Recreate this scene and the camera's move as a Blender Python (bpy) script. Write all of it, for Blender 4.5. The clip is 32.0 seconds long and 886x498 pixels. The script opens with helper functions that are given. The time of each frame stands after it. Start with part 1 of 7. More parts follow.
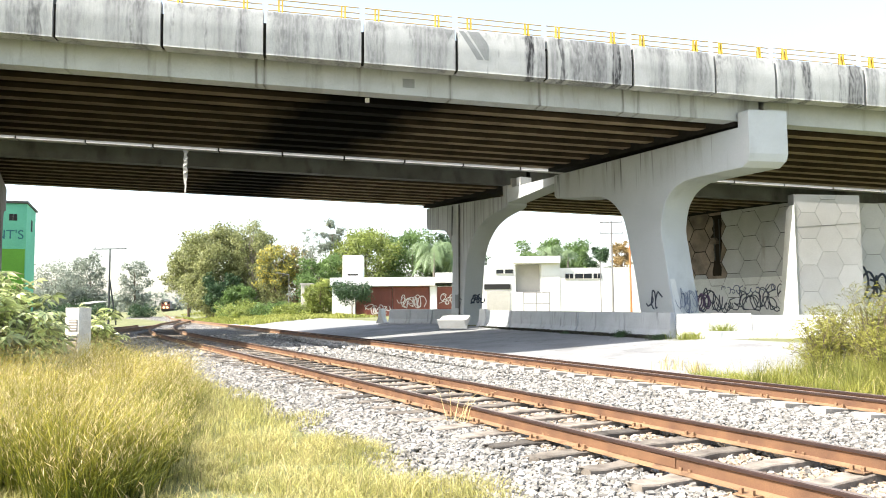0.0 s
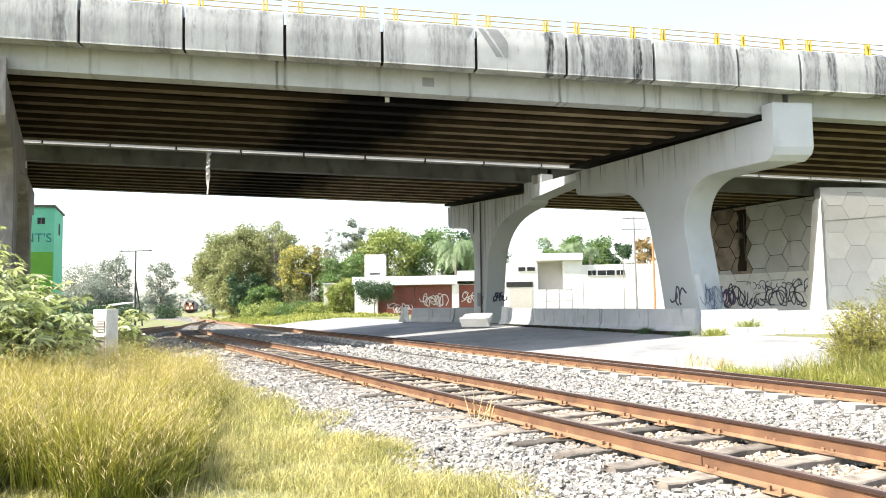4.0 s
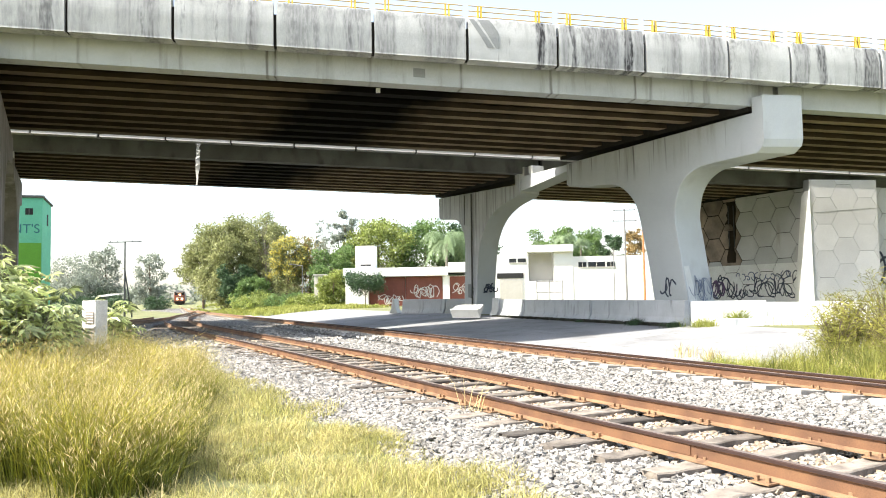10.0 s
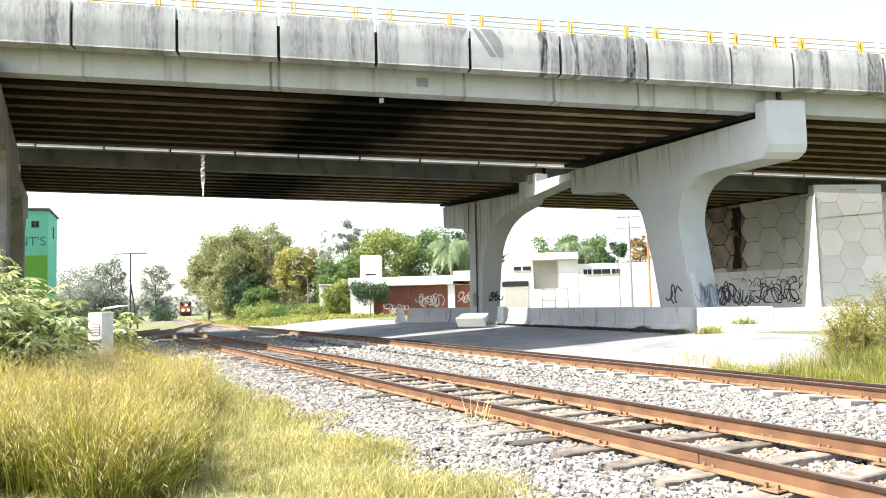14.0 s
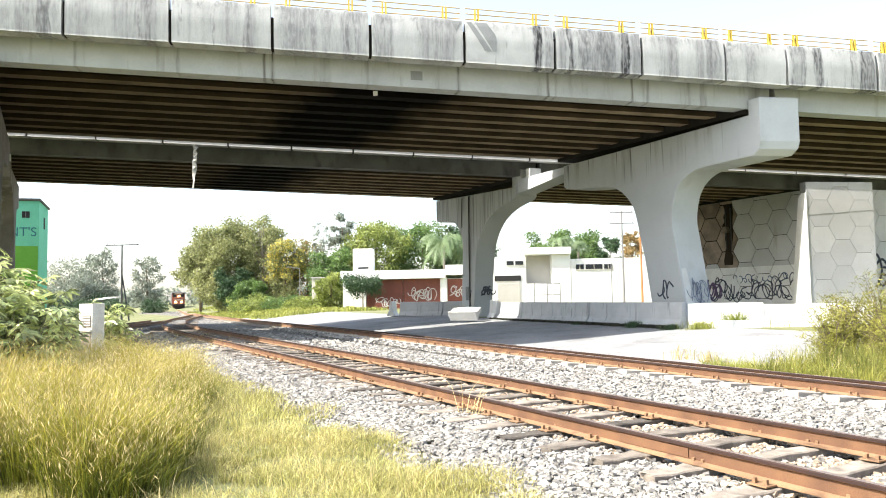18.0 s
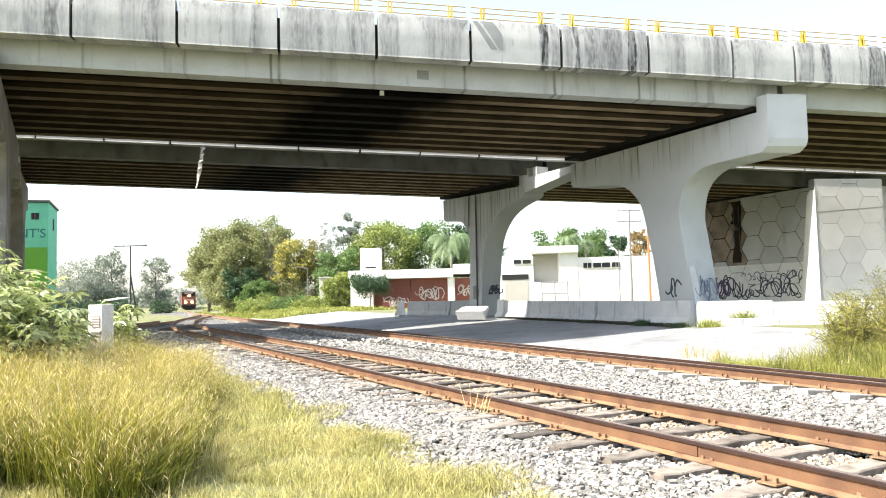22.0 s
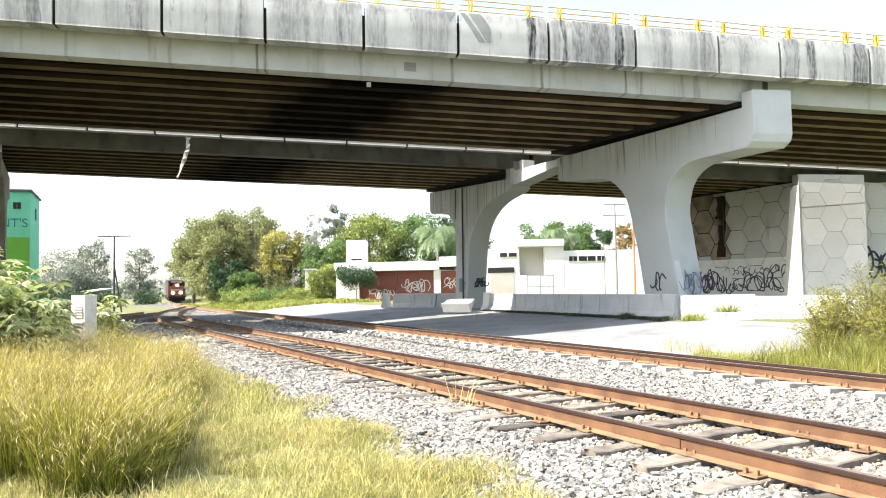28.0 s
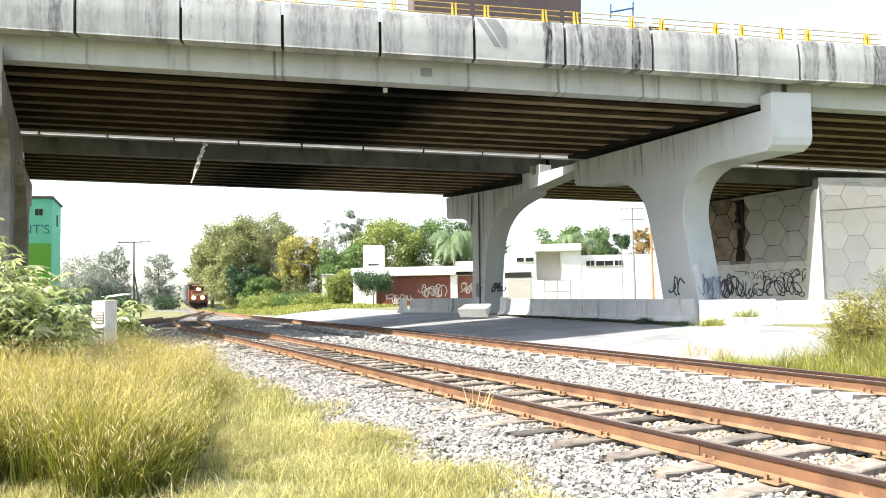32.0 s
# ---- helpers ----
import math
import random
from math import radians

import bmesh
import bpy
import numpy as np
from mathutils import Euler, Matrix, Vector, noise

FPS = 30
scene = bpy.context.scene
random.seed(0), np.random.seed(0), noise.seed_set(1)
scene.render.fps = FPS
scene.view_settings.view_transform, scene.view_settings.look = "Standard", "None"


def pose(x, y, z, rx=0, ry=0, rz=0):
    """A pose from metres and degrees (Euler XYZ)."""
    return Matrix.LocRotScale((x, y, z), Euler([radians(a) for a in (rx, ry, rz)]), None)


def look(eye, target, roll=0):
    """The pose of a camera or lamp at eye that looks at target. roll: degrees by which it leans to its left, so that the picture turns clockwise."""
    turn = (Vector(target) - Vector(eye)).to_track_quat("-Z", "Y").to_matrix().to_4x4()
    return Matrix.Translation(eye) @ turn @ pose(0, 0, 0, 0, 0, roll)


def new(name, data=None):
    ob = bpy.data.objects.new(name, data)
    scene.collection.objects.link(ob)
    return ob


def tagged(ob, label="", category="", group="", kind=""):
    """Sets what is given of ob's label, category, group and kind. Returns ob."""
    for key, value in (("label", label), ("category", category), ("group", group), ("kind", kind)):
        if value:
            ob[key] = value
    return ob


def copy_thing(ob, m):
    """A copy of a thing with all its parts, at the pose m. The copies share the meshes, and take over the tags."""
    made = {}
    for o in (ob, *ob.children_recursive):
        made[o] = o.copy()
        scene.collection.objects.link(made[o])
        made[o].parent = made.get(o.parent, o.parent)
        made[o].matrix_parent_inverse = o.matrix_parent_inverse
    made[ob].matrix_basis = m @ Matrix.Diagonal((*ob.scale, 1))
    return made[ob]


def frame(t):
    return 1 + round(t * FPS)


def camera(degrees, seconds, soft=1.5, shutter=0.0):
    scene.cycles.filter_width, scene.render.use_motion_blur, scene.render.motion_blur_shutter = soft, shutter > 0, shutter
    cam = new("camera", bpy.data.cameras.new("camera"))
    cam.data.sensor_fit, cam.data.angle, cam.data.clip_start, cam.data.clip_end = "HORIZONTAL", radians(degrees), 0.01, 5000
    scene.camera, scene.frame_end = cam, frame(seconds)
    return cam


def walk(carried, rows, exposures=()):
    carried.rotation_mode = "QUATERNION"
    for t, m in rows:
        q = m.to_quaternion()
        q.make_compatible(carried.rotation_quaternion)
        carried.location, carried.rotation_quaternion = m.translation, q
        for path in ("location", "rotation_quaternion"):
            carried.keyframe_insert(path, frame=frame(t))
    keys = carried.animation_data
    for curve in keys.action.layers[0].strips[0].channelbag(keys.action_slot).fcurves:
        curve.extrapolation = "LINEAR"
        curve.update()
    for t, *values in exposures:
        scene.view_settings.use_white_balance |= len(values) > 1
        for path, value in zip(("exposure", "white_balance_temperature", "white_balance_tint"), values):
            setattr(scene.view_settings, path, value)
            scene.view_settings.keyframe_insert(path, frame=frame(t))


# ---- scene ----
cam = camera(62.0, 32.0, soft=1.0)
EYE = 1.755
# seconds, yaw, pitch, roll
ROWS = [
    (0.0, 0.00, 4.19, 0.50), (0.5, 0.69, 4.30, 0.27), (1.0, 1.61, 4.60, 0.47),
    (1.5, 1.38, 4.26, 0.37), (2.0, 1.87, 4.23, 0.25), (2.5, 1.83, 4.48, 1.01),
    (3.0, 1.44, 4.33, 1.38), (3.5, 1.62, 4.16, 1.25), (5.5, 1.18, 3.74, 0.32),
    (6.0, 0.37, 3.30, 0.63), (6.5, 0.25, 3.05, 0.58), (7.0, -0.04, 3.42, 0.68),
    (7.5, 0.24, 3.42, 0.85), (8.0, 0.30, 3.34, 1.28), (8.5, 0.02, 3.27, 1.18),
    (9.0, 0.11, 3.32, 1.08), (9.5, 0.67, 3.49, 0.86), (10.0, 1.01, 3.40, 1.02),
    (10.5, 1.67, 3.56, 1.61), (11.0, 1.29, 3.74, 1.66), (11.5, 1.27, 3.63, 1.76),
    (12.0, 1.47, 3.53, 1.52), (12.5, 1.95, 3.69, 1.31), (13.0, 2.13, 3.88, 1.78),
    (13.5, 1.60, 4.15, 1.84), (15.5, 1.41, 3.58, 0.87), (16.0, 1.09, 3.41, 0.99),
    (16.5, 0.80, 3.28, 1.29), (17.0, 1.02, 3.38, 1.12), (17.5, 1.44, 3.75, 1.12),
    (18.0, 0.82, 3.60, 1.11), (18.5, 0.85, 3.50, 1.04), (19.0, 0.91, 3.28, 0.80),
    (19.5, 0.86, 3.27, 0.80), (20.0, 1.22, 3.31, 0.80), (20.5, 0.97, 3.51, 1.01),
    (21.0, 0.52, 3.47, 1.32), (21.5, 0.76, 3.49, 1.30), (22.0, 1.40, 3.55, 1.38),
    (22.5, 1.17, 3.70, 1.27), (23.0, 0.69, 3.69, 1.30), (23.5, 0.88, 3.45, 1.47),
    (24.0, 0.70, 3.36, 1.17), (24.5, 0.97, 3.72, 1.13), (25.0, 0.82, 3.81, 1.29),
    (25.5, 0.56, 3.86, 1.23), (27.5, 0.55, 3.25, 0.82), (28.0, 0.31, 2.95, 1.07),
    (28.5, 0.81, 2.79, 1.33), (29.0, 0.99, 3.26, 1.34), (29.5, 1.11, 3.27, 1.41),
    (30.0, 1.08, 3.12, 1.29), (30.5, 1.24, 3.20, 1.36), (31.0, 1.31, 3.20, 1.34),
    (31.5, 1.58, 3.26, 1.13), (32.0, 1.61, 3.36, 1.14),
]
walk(cam, [(t, pose(0, 0, EYE, 90 + pitch, roll, yaw)) for t, yaw, pitch, roll in ROWS], [(0.0, 1.36, 6750, 10), (32.0, 1.36, 6750, 10)])

# ---- light ----
SUN_WAY = Vector((0.96, 0.305, -1.0))
world = bpy.data.worlds.new("sky")
scene.world = world
world.use_nodes = True
wn = world.node_tree.nodes
sky = wn.new("ShaderNodeTexSky")
sky.sky_type, sky.sun_disc = "NISHITA", False
sky.sun_elevation, sky.sun_rotation = radians(45), radians(252.4)
sky.dust_density, sky.air_density, sky.ozone_density = 2.0, 1.0, 1.0
wn["Background"].inputs["Strength"].default_value = 0.13
haze = wn.new("ShaderNodeMix")
haze.data_type, haze.blend_type, haze.clamp_result = "RGBA", "ADD", False
haze.inputs["Factor"].default_value = 1.0
haze.inputs["B"].default_value = (1.25, 1.27, 1.28, 1)  # thin bright haze over the whole sky
world.node_tree.links.new(sky.outputs[0], haze.inputs["A"])
world.node_tree.links.new(haze.outputs["Result"], wn["Background"].inputs["Color"])
sun = new("sun", bpy.data.lights.new("sun", "SUN"))
sun.data.energy, sun.data.angle, sun.data.color = 5.0, radians(0.53), (1.0, 0.96, 0.89)
sun.matrix_world = look((-60, -20, 60), Vector((-60, -20, 60)) + SUN_WAY)

# ---- materials ----
MATS = {}


def material(name, colour, rough=0.85, dark=None, scale=6.0, amount=0.6, bump=0.15, bump_scale=60.0, metal=0.0,
             per_object=0.0, per_island=0.0, stretch=(1, 1, 1), glow=0.0, coat=0.0, back=0.0):
    """A surface of two tones mixed by coarse and fine noise, with fine relief."""
    m = bpy.data.materials.new(name)
    m.use_nodes = True
    n, l = m.node_tree.nodes, m.node_tree.links
    b = n["Principled BSDF"]
    b.inputs["Roughness"].default_value, b.inputs["Metallic"].default_value = rough, metal
    b.inputs["Coat Weight"].default_value = coat
    geo = n.new("ShaderNodeNewGeometry")
    mapping = n.new("ShaderNodeMapping")
    mapping.inputs["Scale"].default_value = stretch
    l.new(geo.outputs["Position"], mapping.inputs["Vector"])
    big, fine = n.new("ShaderNodeTexNoise"), n.new("ShaderNodeTexNoise")
    for node, s in ((big, scale), (fine, bump_scale)):
        node.inputs["Scale"].default_value, node.inputs["Detail"].default_value = s, 5.0
        l.new(mapping.outputs[0], node.inputs["Vector"])
    ramp = n.new("ShaderNodeMapRange")
    ramp.inputs["From Min"].default_value, ramp.inputs["From Max"].default_value = 0.35, 0.68
    ramp.inputs["To Max"].default_value = amount
    l.new(big.outputs["Fac"], ramp.inputs["Value"])
    mix = n.new("ShaderNodeMix")
    mix.data_type = "RGBA"
    mix.inputs["A"].default_value = (*colour, 1)
    mix.inputs["B"].default_value = (*(dark or [c * 0.6 for c in colour]), 1)
    l.new(ramp.outputs[0], mix.inputs["Factor"])
    last = mix.outputs["Result"]
    speck = n.new("ShaderNodeMapRange")
    speck.inputs["From Min"].default_value, speck.inputs["From Max"].default_value = 0.3, 0.7
    speck.inputs["To Min"].default_value, speck.inputs["To Max"].default_value = 0.82, 1.12
    l.new(fine.outputs["Fac"], speck.inputs["Value"])
    hue = n.new("ShaderNodeHueSaturation")
    l.new(last, hue.inputs["Color"])
    value = speck.outputs[0]
    for weight, socket in ((per_object, None), (per_island, geo.outputs["Random Per Island"])):
        if weight:
            source = socket or n.new("ShaderNodeObjectInfo").outputs["Random"]
            spread = n.new("ShaderNodeMapRange")
            spread.inputs["To Min"].default_value, spread.inputs["To Max"].default_value = 1 - weight, 1 + weight
            l.new(source, spread.inputs["Value"])
            times = n.new("ShaderNodeMath")
            times.operation = "MULTIPLY"
            l.new(value, times.inputs[0]), l.new(spread.outputs[0], times.inputs[1])
            value = times.outputs[0]
    l.new(value, hue.inputs["Value"])
    l.new(hue.outputs[0], b.inputs["Base Color"])
    if bump:
        relief = n.new("ShaderNodeBump")
        relief.inputs["Strength"].default_value, relief.inputs["Distance"].default_value = bump, 0.02
        l.new(fine.outputs["Fac"], relief.inputs["Height"])
        l.new(relief.outputs[0], b.inputs["Normal"])
    if glow:
        b.inputs["Emission Color"].default_value, b.inputs["Emission Strength"].default_value = (*colour, 1), glow
    if back:
        b.inputs["Transmission Weight"].default_value = 0.0
        thin = n.new("ShaderNodeBsdfTranslucent")
        l.new(hue.outputs[0], thin.inputs["Color"])
        both = n.new("ShaderNodeMixShader")
        both.inputs[0].default_value = back
        l.new(b.outputs[0], both.inputs[1]), l.new(thin.outputs[0], both.inputs[2])
        l.new(both.outputs[0], n["Material Output"].inputs["Surface"])
    MATS[name] = m
    return m


def add_stains(m, colour, low, high, stretch, scale, weight=1.0, detail=6.0, heights=None):
    """Lay stains of a colour over a material, by stretched noise."""
    n, l = m.node_tree.nodes, m.node_tree.links
    b = n["Principled BSDF"]
    old = b.inputs["Base Color"].links[0].from_socket
    geo = n.new("ShaderNodeNewGeometry")
    mapping = n.new("ShaderNodeMapping")
    mapping.inputs["Scale"].default_value = stretch
    l.new(geo.outputs["Position"], mapping.inputs["Vector"])
    tex = n.new("ShaderNodeTexNoise")
    tex.inputs["Scale"].default_value, tex.inputs["Detail"].default_value = scale, detail
    l.new(mapping.outputs[0], tex.inputs["Vector"])
    ramp = n.new("ShaderNodeMapRange")
    ramp.inputs["From Min"].default_value, ramp.inputs["From Max"].default_value = low, high
    ramp.inputs["To Max"].default_value = weight
    l.new(tex.outputs["Fac"], ramp.inputs["Value"])
    mix = n.new("ShaderNodeMix")
    mix.data_type = "RGBA"
    l.new(ramp.outputs[0], mix.inputs["Factor"])
    l.new(old, mix.inputs["A"])
    mix.inputs["B"].default_value = (*colour, 1)
    l.new(mix.outputs["Result"], b.inputs["Base Color"])
    if heights:  # runs that start at the top and fade out on their way down
        split, fade, both = n.new("ShaderNodeSeparateXYZ"), n.new("ShaderNodeMapRange"), n.new("ShaderNodeMath")
        l.new(geo.outputs["Position"], split.inputs[0])
        fade.inputs["From Min"].default_value, fade.inputs["From Max"].default_value = heights
        l.new(split.outputs["Z"], fade.inputs["Value"])
        both.operation = "MULTIPLY"
        l.new(ramp.outputs[0], both.inputs[0]), l.new(fade.outputs[0], both.inputs[1])
        l.new(both.outputs[0], mix.inputs["Factor"])
    return ramp


def stain_profile(m, spans, soft, grey, dark, fine=(12, 12, 3.5), drift=0.16, origin=(12.3, 29.4, 0)):
    """Rain streaks at known places along the bridge: spans of (from, to, strength), in metres along it."""
    n, l = m.node_tree.nodes, m.node_tree.links
    b = n["Principled BSDF"]
    geo, off, dot = n.new("ShaderNodeNewGeometry"), n.new("ShaderNodeVectorMath"), n.new("ShaderNodeVectorMath")
    off.operation, dot.operation = "SUBTRACT", "DOT_PRODUCT"
    l.new(geo.outputs["Position"], off.inputs[0])
    off.inputs[1].default_value = origin
    l.new(off.outputs[0], dot.inputs[0])
    dot.inputs[1].default_value = (math.cos(radians(10)), math.sin(radians(10)), 0)

    def maths(kind, x, y):
        node = n.new("ShaderNodeMath")
        node.operation, node.use_clamp = kind, kind != "ADD"
        for k, v in enumerate((x, y)):
            if isinstance(v, float):
                node.inputs[k].default_value = v
            else:
                l.new(v, node.inputs[k])
        return node.outputs[0]

    def cloud(stretch, low, high):
        mapping, tex, ramp = n.new("ShaderNodeMapping"), n.new("ShaderNodeTexNoise"), n.new("ShaderNodeMapRange")
        mapping.inputs["Scale"].default_value = stretch
        l.new(geo.outputs["Position"], mapping.inputs["Vector"]), l.new(mapping.outputs[0], tex.inputs["Vector"])
        tex.inputs["Scale"].default_value, tex.inputs["Detail"].default_value = 1.0, 5.0
        l.new(tex.outputs["Fac"], ramp.inputs["Value"])
        ramp.inputs["From Min"].default_value, ramp.inputs["From Max"].default_value = low, high
        return ramp.outputs[0]

    wander = maths("MULTIPLY", cloud((3, 3, 1.2), 0.3, 0.7), drift)
    place = maths("ADD", dot.outputs["Value"], wander)
    total = None
    for k in range(0, len(spans), 7):
        few = spans[k:k + 7]
        lo, hi = few[0][0] - 1.0, few[-1][1] + 1.0
        unit, ramp = n.new("ShaderNodeMapRange"), n.new("ShaderNodeValToRGB")
        unit.inputs["From Min"].default_value, unit.inputs["From Max"].default_value = lo, hi
        l.new(place, unit.inputs["Value"]), l.new(unit.outputs[0], ramp.inputs[0])
        ramp.color_ramp.elements[0].color = ramp.color_ramp.elements[1].color = (0, 0, 0, 1)
        for a0, a1, v in few:
            for a, w in ((a0 - soft, 0.0), (a0 + soft, v), (a1 - soft, v), (a1 + soft, 0.0)):
                ramp.color_ramp.elements.new((a + drift / 2 - lo) / (hi - lo)).color = (w, w, w, 1)
        total = ramp.outputs[0] if total is None else maths("MAXIMUM", total, ramp.outputs[0])
    rag, run = cloud(fine, 0.36, 0.62), cloud((10, 10, 0.5), 0.36, 0.6)
    for factor, colour in ((maths("MULTIPLY", maths("MULTIPLY", total, maths("ADD", maths("MULTIPLY", run, 0.55), 0.45)), maths("ADD", maths("MULTIPLY", rag, 0.5), 0.6)), grey),
                           (maths("MULTIPLY", maths("MULTIPLY", total, total), maths("ADD", maths("MULTIPLY", maths("MULTIPLY", rag, run), 1.0), 0.35)), dark)):
        old = b.inputs["Base Color"].links[0].from_socket
        mix = n.new("ShaderNodeMix")
        mix.data_type = "RGBA"
        l.new(factor, mix.inputs["Factor"]), l.new(old, mix.inputs["A"])
        mix.inputs["B"].default_value = (*colour, 1)
        l.new(mix.outputs["Result"], b.inputs["Base Color"])


def weathered(m, strength):
    """Ragged black weathering in broad zones: streaks that run down, and a grimy top edge."""
    n, l = m.node_tree.nodes, m.node_tree.links
    b = n["Principled BSDF"]
    geo, obj = n.new("ShaderNodeNewGeometry"), n.new("ShaderNodeTexCoord")

    def field(stretch, low, high, top, detail=4.0):
        mapping = n.new("ShaderNodeMapping")
        mapping.inputs["Scale"].default_value = stretch
        l.new(geo.outputs["Position"], mapping.inputs["Vector"])
        tex = n.new("ShaderNodeTexNoise")
        tex.inputs["Scale"].default_value, tex.inputs["Detail"].default_value = 1.0, detail
        l.new(mapping.outputs[0], tex.inputs["Vector"])
        ramp = n.new("ShaderNodeMapRange")
        ramp.inputs["From Min"].default_value, ramp.inputs["From Max"].default_value = low, high
        ramp.inputs["To Max"].default_value = top
        l.new(tex.outputs["Fac"], ramp.inputs["Value"])
        return ramp.outputs[0]

    def maths(kind, x, y):
        node = n.new("ShaderNodeMath")
        node.operation, node.use_clamp = kind, True
        for k, v in enumerate((x, y)):
            if isinstance(v, float):
                node.inputs[k].default_value = v
            else:
                l.new(v, node.inputs[k])
        return node.outputs[0]

    def lay(factor, colour):
        old = b.inputs["Base Color"].links[0].from_socket
        mix = n.new("ShaderNodeMix")
        mix.data_type = "RGBA"
        l.new(factor, mix.inputs["Factor"]), l.new(old, mix.inputs["A"])
        mix.inputs["B"].default_value = (*colour, 1)
        l.new(mix.outputs["Result"], b.inputs["Base Color"])

    zone = field((0.75, 0.75, 0.12), 0.50, 0.68, 0.55, 3.0)
    rag = field((13, 13, 5), 0.36, 0.62, 1.0)
    streak = field((8.5, 8.5, 0.55), 0.43, 0.60, 1.0)
    lay(maths("MULTIPLY", zone, 0.6), (0.23, 0.23, 0.235))
    lay(maths("MULTIPLY", maths("MULTIPLY", zone, streak), maths("ADD", maths("MULTIPLY", rag, 0.5), 0.36)), (0.07, 0.07, 0.072))
    core = field((1.5, 1.5, 0.1), 0.60, 0.68, strength, 3.0)
    lay(maths("MULTIPLY", core, maths("ADD", maths("MULTIPLY", rag, 0.6), 0.4)), (0.035, 0.035, 0.035))
    lay(maths("MULTIPLY", field((5, 5, 0.3), 0.58, 0.68, 0.6), rag), (0.10, 0.10, 0.10))
    split = n.new("ShaderNodeSeparateXYZ")
    l.new(obj.outputs["Object"], split.inputs[0])
    rim = n.new("ShaderNodeMapRange")
    rim.inputs["From Min"].default_value, rim.inputs["From Max"].default_value = 1.15, 1.6
    l.new(split.outputs["Z"], rim.inputs["Value"])
    lay(maths("MULTIPLY", maths("MULTIPLY", rim.outputs[0], field((3, 3, 3), 0.42, 0.62, 0.8)), rag), (0.09, 0.09, 0.085))


panel_concrete = material("parapet concrete", (0.53, 0.535, 0.525), 0.9, (0.40, 0.403, 0.395), 1.2, 0.7, 0.2, 45)
weathered(panel_concrete, 0.25)
STREAKS = [(-27.29, -26.69, 0.35), (-26.61, -26.09, 0.62), (-26.09, -25.83, 0.3), (-25.31, -24.96, 0.32), (-23.26, -22.81, 0.62), (-21.81, -21.62, 0.2),
           (-19.85, -19.47, 0.62), (-18.62, -17.36, 0.4), (-17.07, -16.87, 0.38), (-16.48, -16.04, 0.55), (-15.98, -15.58, 0.36), (-15.38, -14.68, 0.45),
           (-13.56, -13.36, 0.3), (-12.8, -12.43, 0.42)]
STREAKS_RIGHT = [(-9.46, -9.14, 1.0), (-9.03, -8.7, 0.55), (-8.48, -8.2, 0.5), (-8.16, -7.94, 0.85), (-7.72, -6.27, 0.62), (-6.05, -5.71, 1.0), (-5.6, -5.3, 0.55),
                 (-4.23, -3.77, 0.48), (-3.42, -2.72, 0.25), (-2.58, -1.97, 0.55), (-1.02, -0.9, 0.45), (0.94, 1.6, 0.62), (1.97, 2.34, 0.8), (3.97, 4.61, 0.8), (4.86, 5.38, 0.55)]
stain_profile(panel_concrete, [(-40, -25.9, 0.42), (-25.6, -22.6, 0.32), (-22.3, -19.1, 0.26), (-18.8, -15.6, 0.38), (-15.4, -12.2, 0.15), (-8.5, -5.4, 0.2)], 0.12, (0.24, 0.25, 0.26), (0.16, 0.165, 0.17))
stain_profile(panel_concrete, STREAKS + STREAKS_RIGHT, 0.05, (0.22, 0.222, 0.23), (0.03, 0.03, 0.032))
clean_panel = material("pale parapet concrete", (0.58, 0.58, 0.56), 0.9, (0.47, 0.465, 0.45), 1.2, 0.7, 0.2, 45)
girder_concrete = material("girder concrete", (0.48, 0.50, 0.502), 0.9, (0.385, 0.395, 0.393), 1.0, 0.7, 0.15, 40)
add_stains(girder_concrete, (0.16, 0.13, 0.10), 0.58, 0.78, (2.5, 2.5, 0.3), 1.5, 0.45)
stain_profile(girder_concrete, [(-25.7, -25.62, 0.7), (-22.3, -22.2, 0.5), (-19.3, -19.2, 0.75), (-19.02, -18.92, 0.95), (-17.3, -16.9, 0.3), (-15.6, -15.5, 0.5), (-12.2, -12.08, 0.85),
                               (-8.7, -8.6, 0.8), (-8.38, -8.3, 0.6), (-5.3, -5.2, 0.75), (-4.65, -4.55, 0.65), (-2.9, -2.8, 0.5), (-2.4, -2.1, 0.45), (-0.3, 0.2, 0.4)], 0.03, (0.22, 0.21, 0.19), (0.05, 0.045, 0.04), (6, 6, 1.2), drift=0.05)
# Darker than girder_concrete: soot, and the shade between the bridges put in.
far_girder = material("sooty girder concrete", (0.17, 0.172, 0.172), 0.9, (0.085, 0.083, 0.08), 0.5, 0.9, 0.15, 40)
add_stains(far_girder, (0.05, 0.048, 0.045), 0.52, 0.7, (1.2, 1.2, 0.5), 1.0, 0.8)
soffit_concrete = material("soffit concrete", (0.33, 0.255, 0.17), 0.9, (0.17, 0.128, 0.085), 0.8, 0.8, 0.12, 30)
# Webs and slab: the shade between the girders is put into their colours.
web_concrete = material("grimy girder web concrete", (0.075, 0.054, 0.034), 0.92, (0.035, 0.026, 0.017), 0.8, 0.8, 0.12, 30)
gap_dark = material("dark sooty formwork", (0.035, 0.027, 0.02), 0.95, (0.018, 0.014, 0.01), 0.8, 0.8, 0.1, 20)
pier_concrete = material("pier concrete", (0.53, 0.555, 0.565), 0.85, (0.45, 0.47, 0.48), 0.5, 0.7, 0.1, 35)
brown_pier = material("grimy brown-grey pier concrete", (0.27, 0.25, 0.235), 0.9, (0.15, 0.135, 0.125), 0.8, 0.8, 0.12, 35)
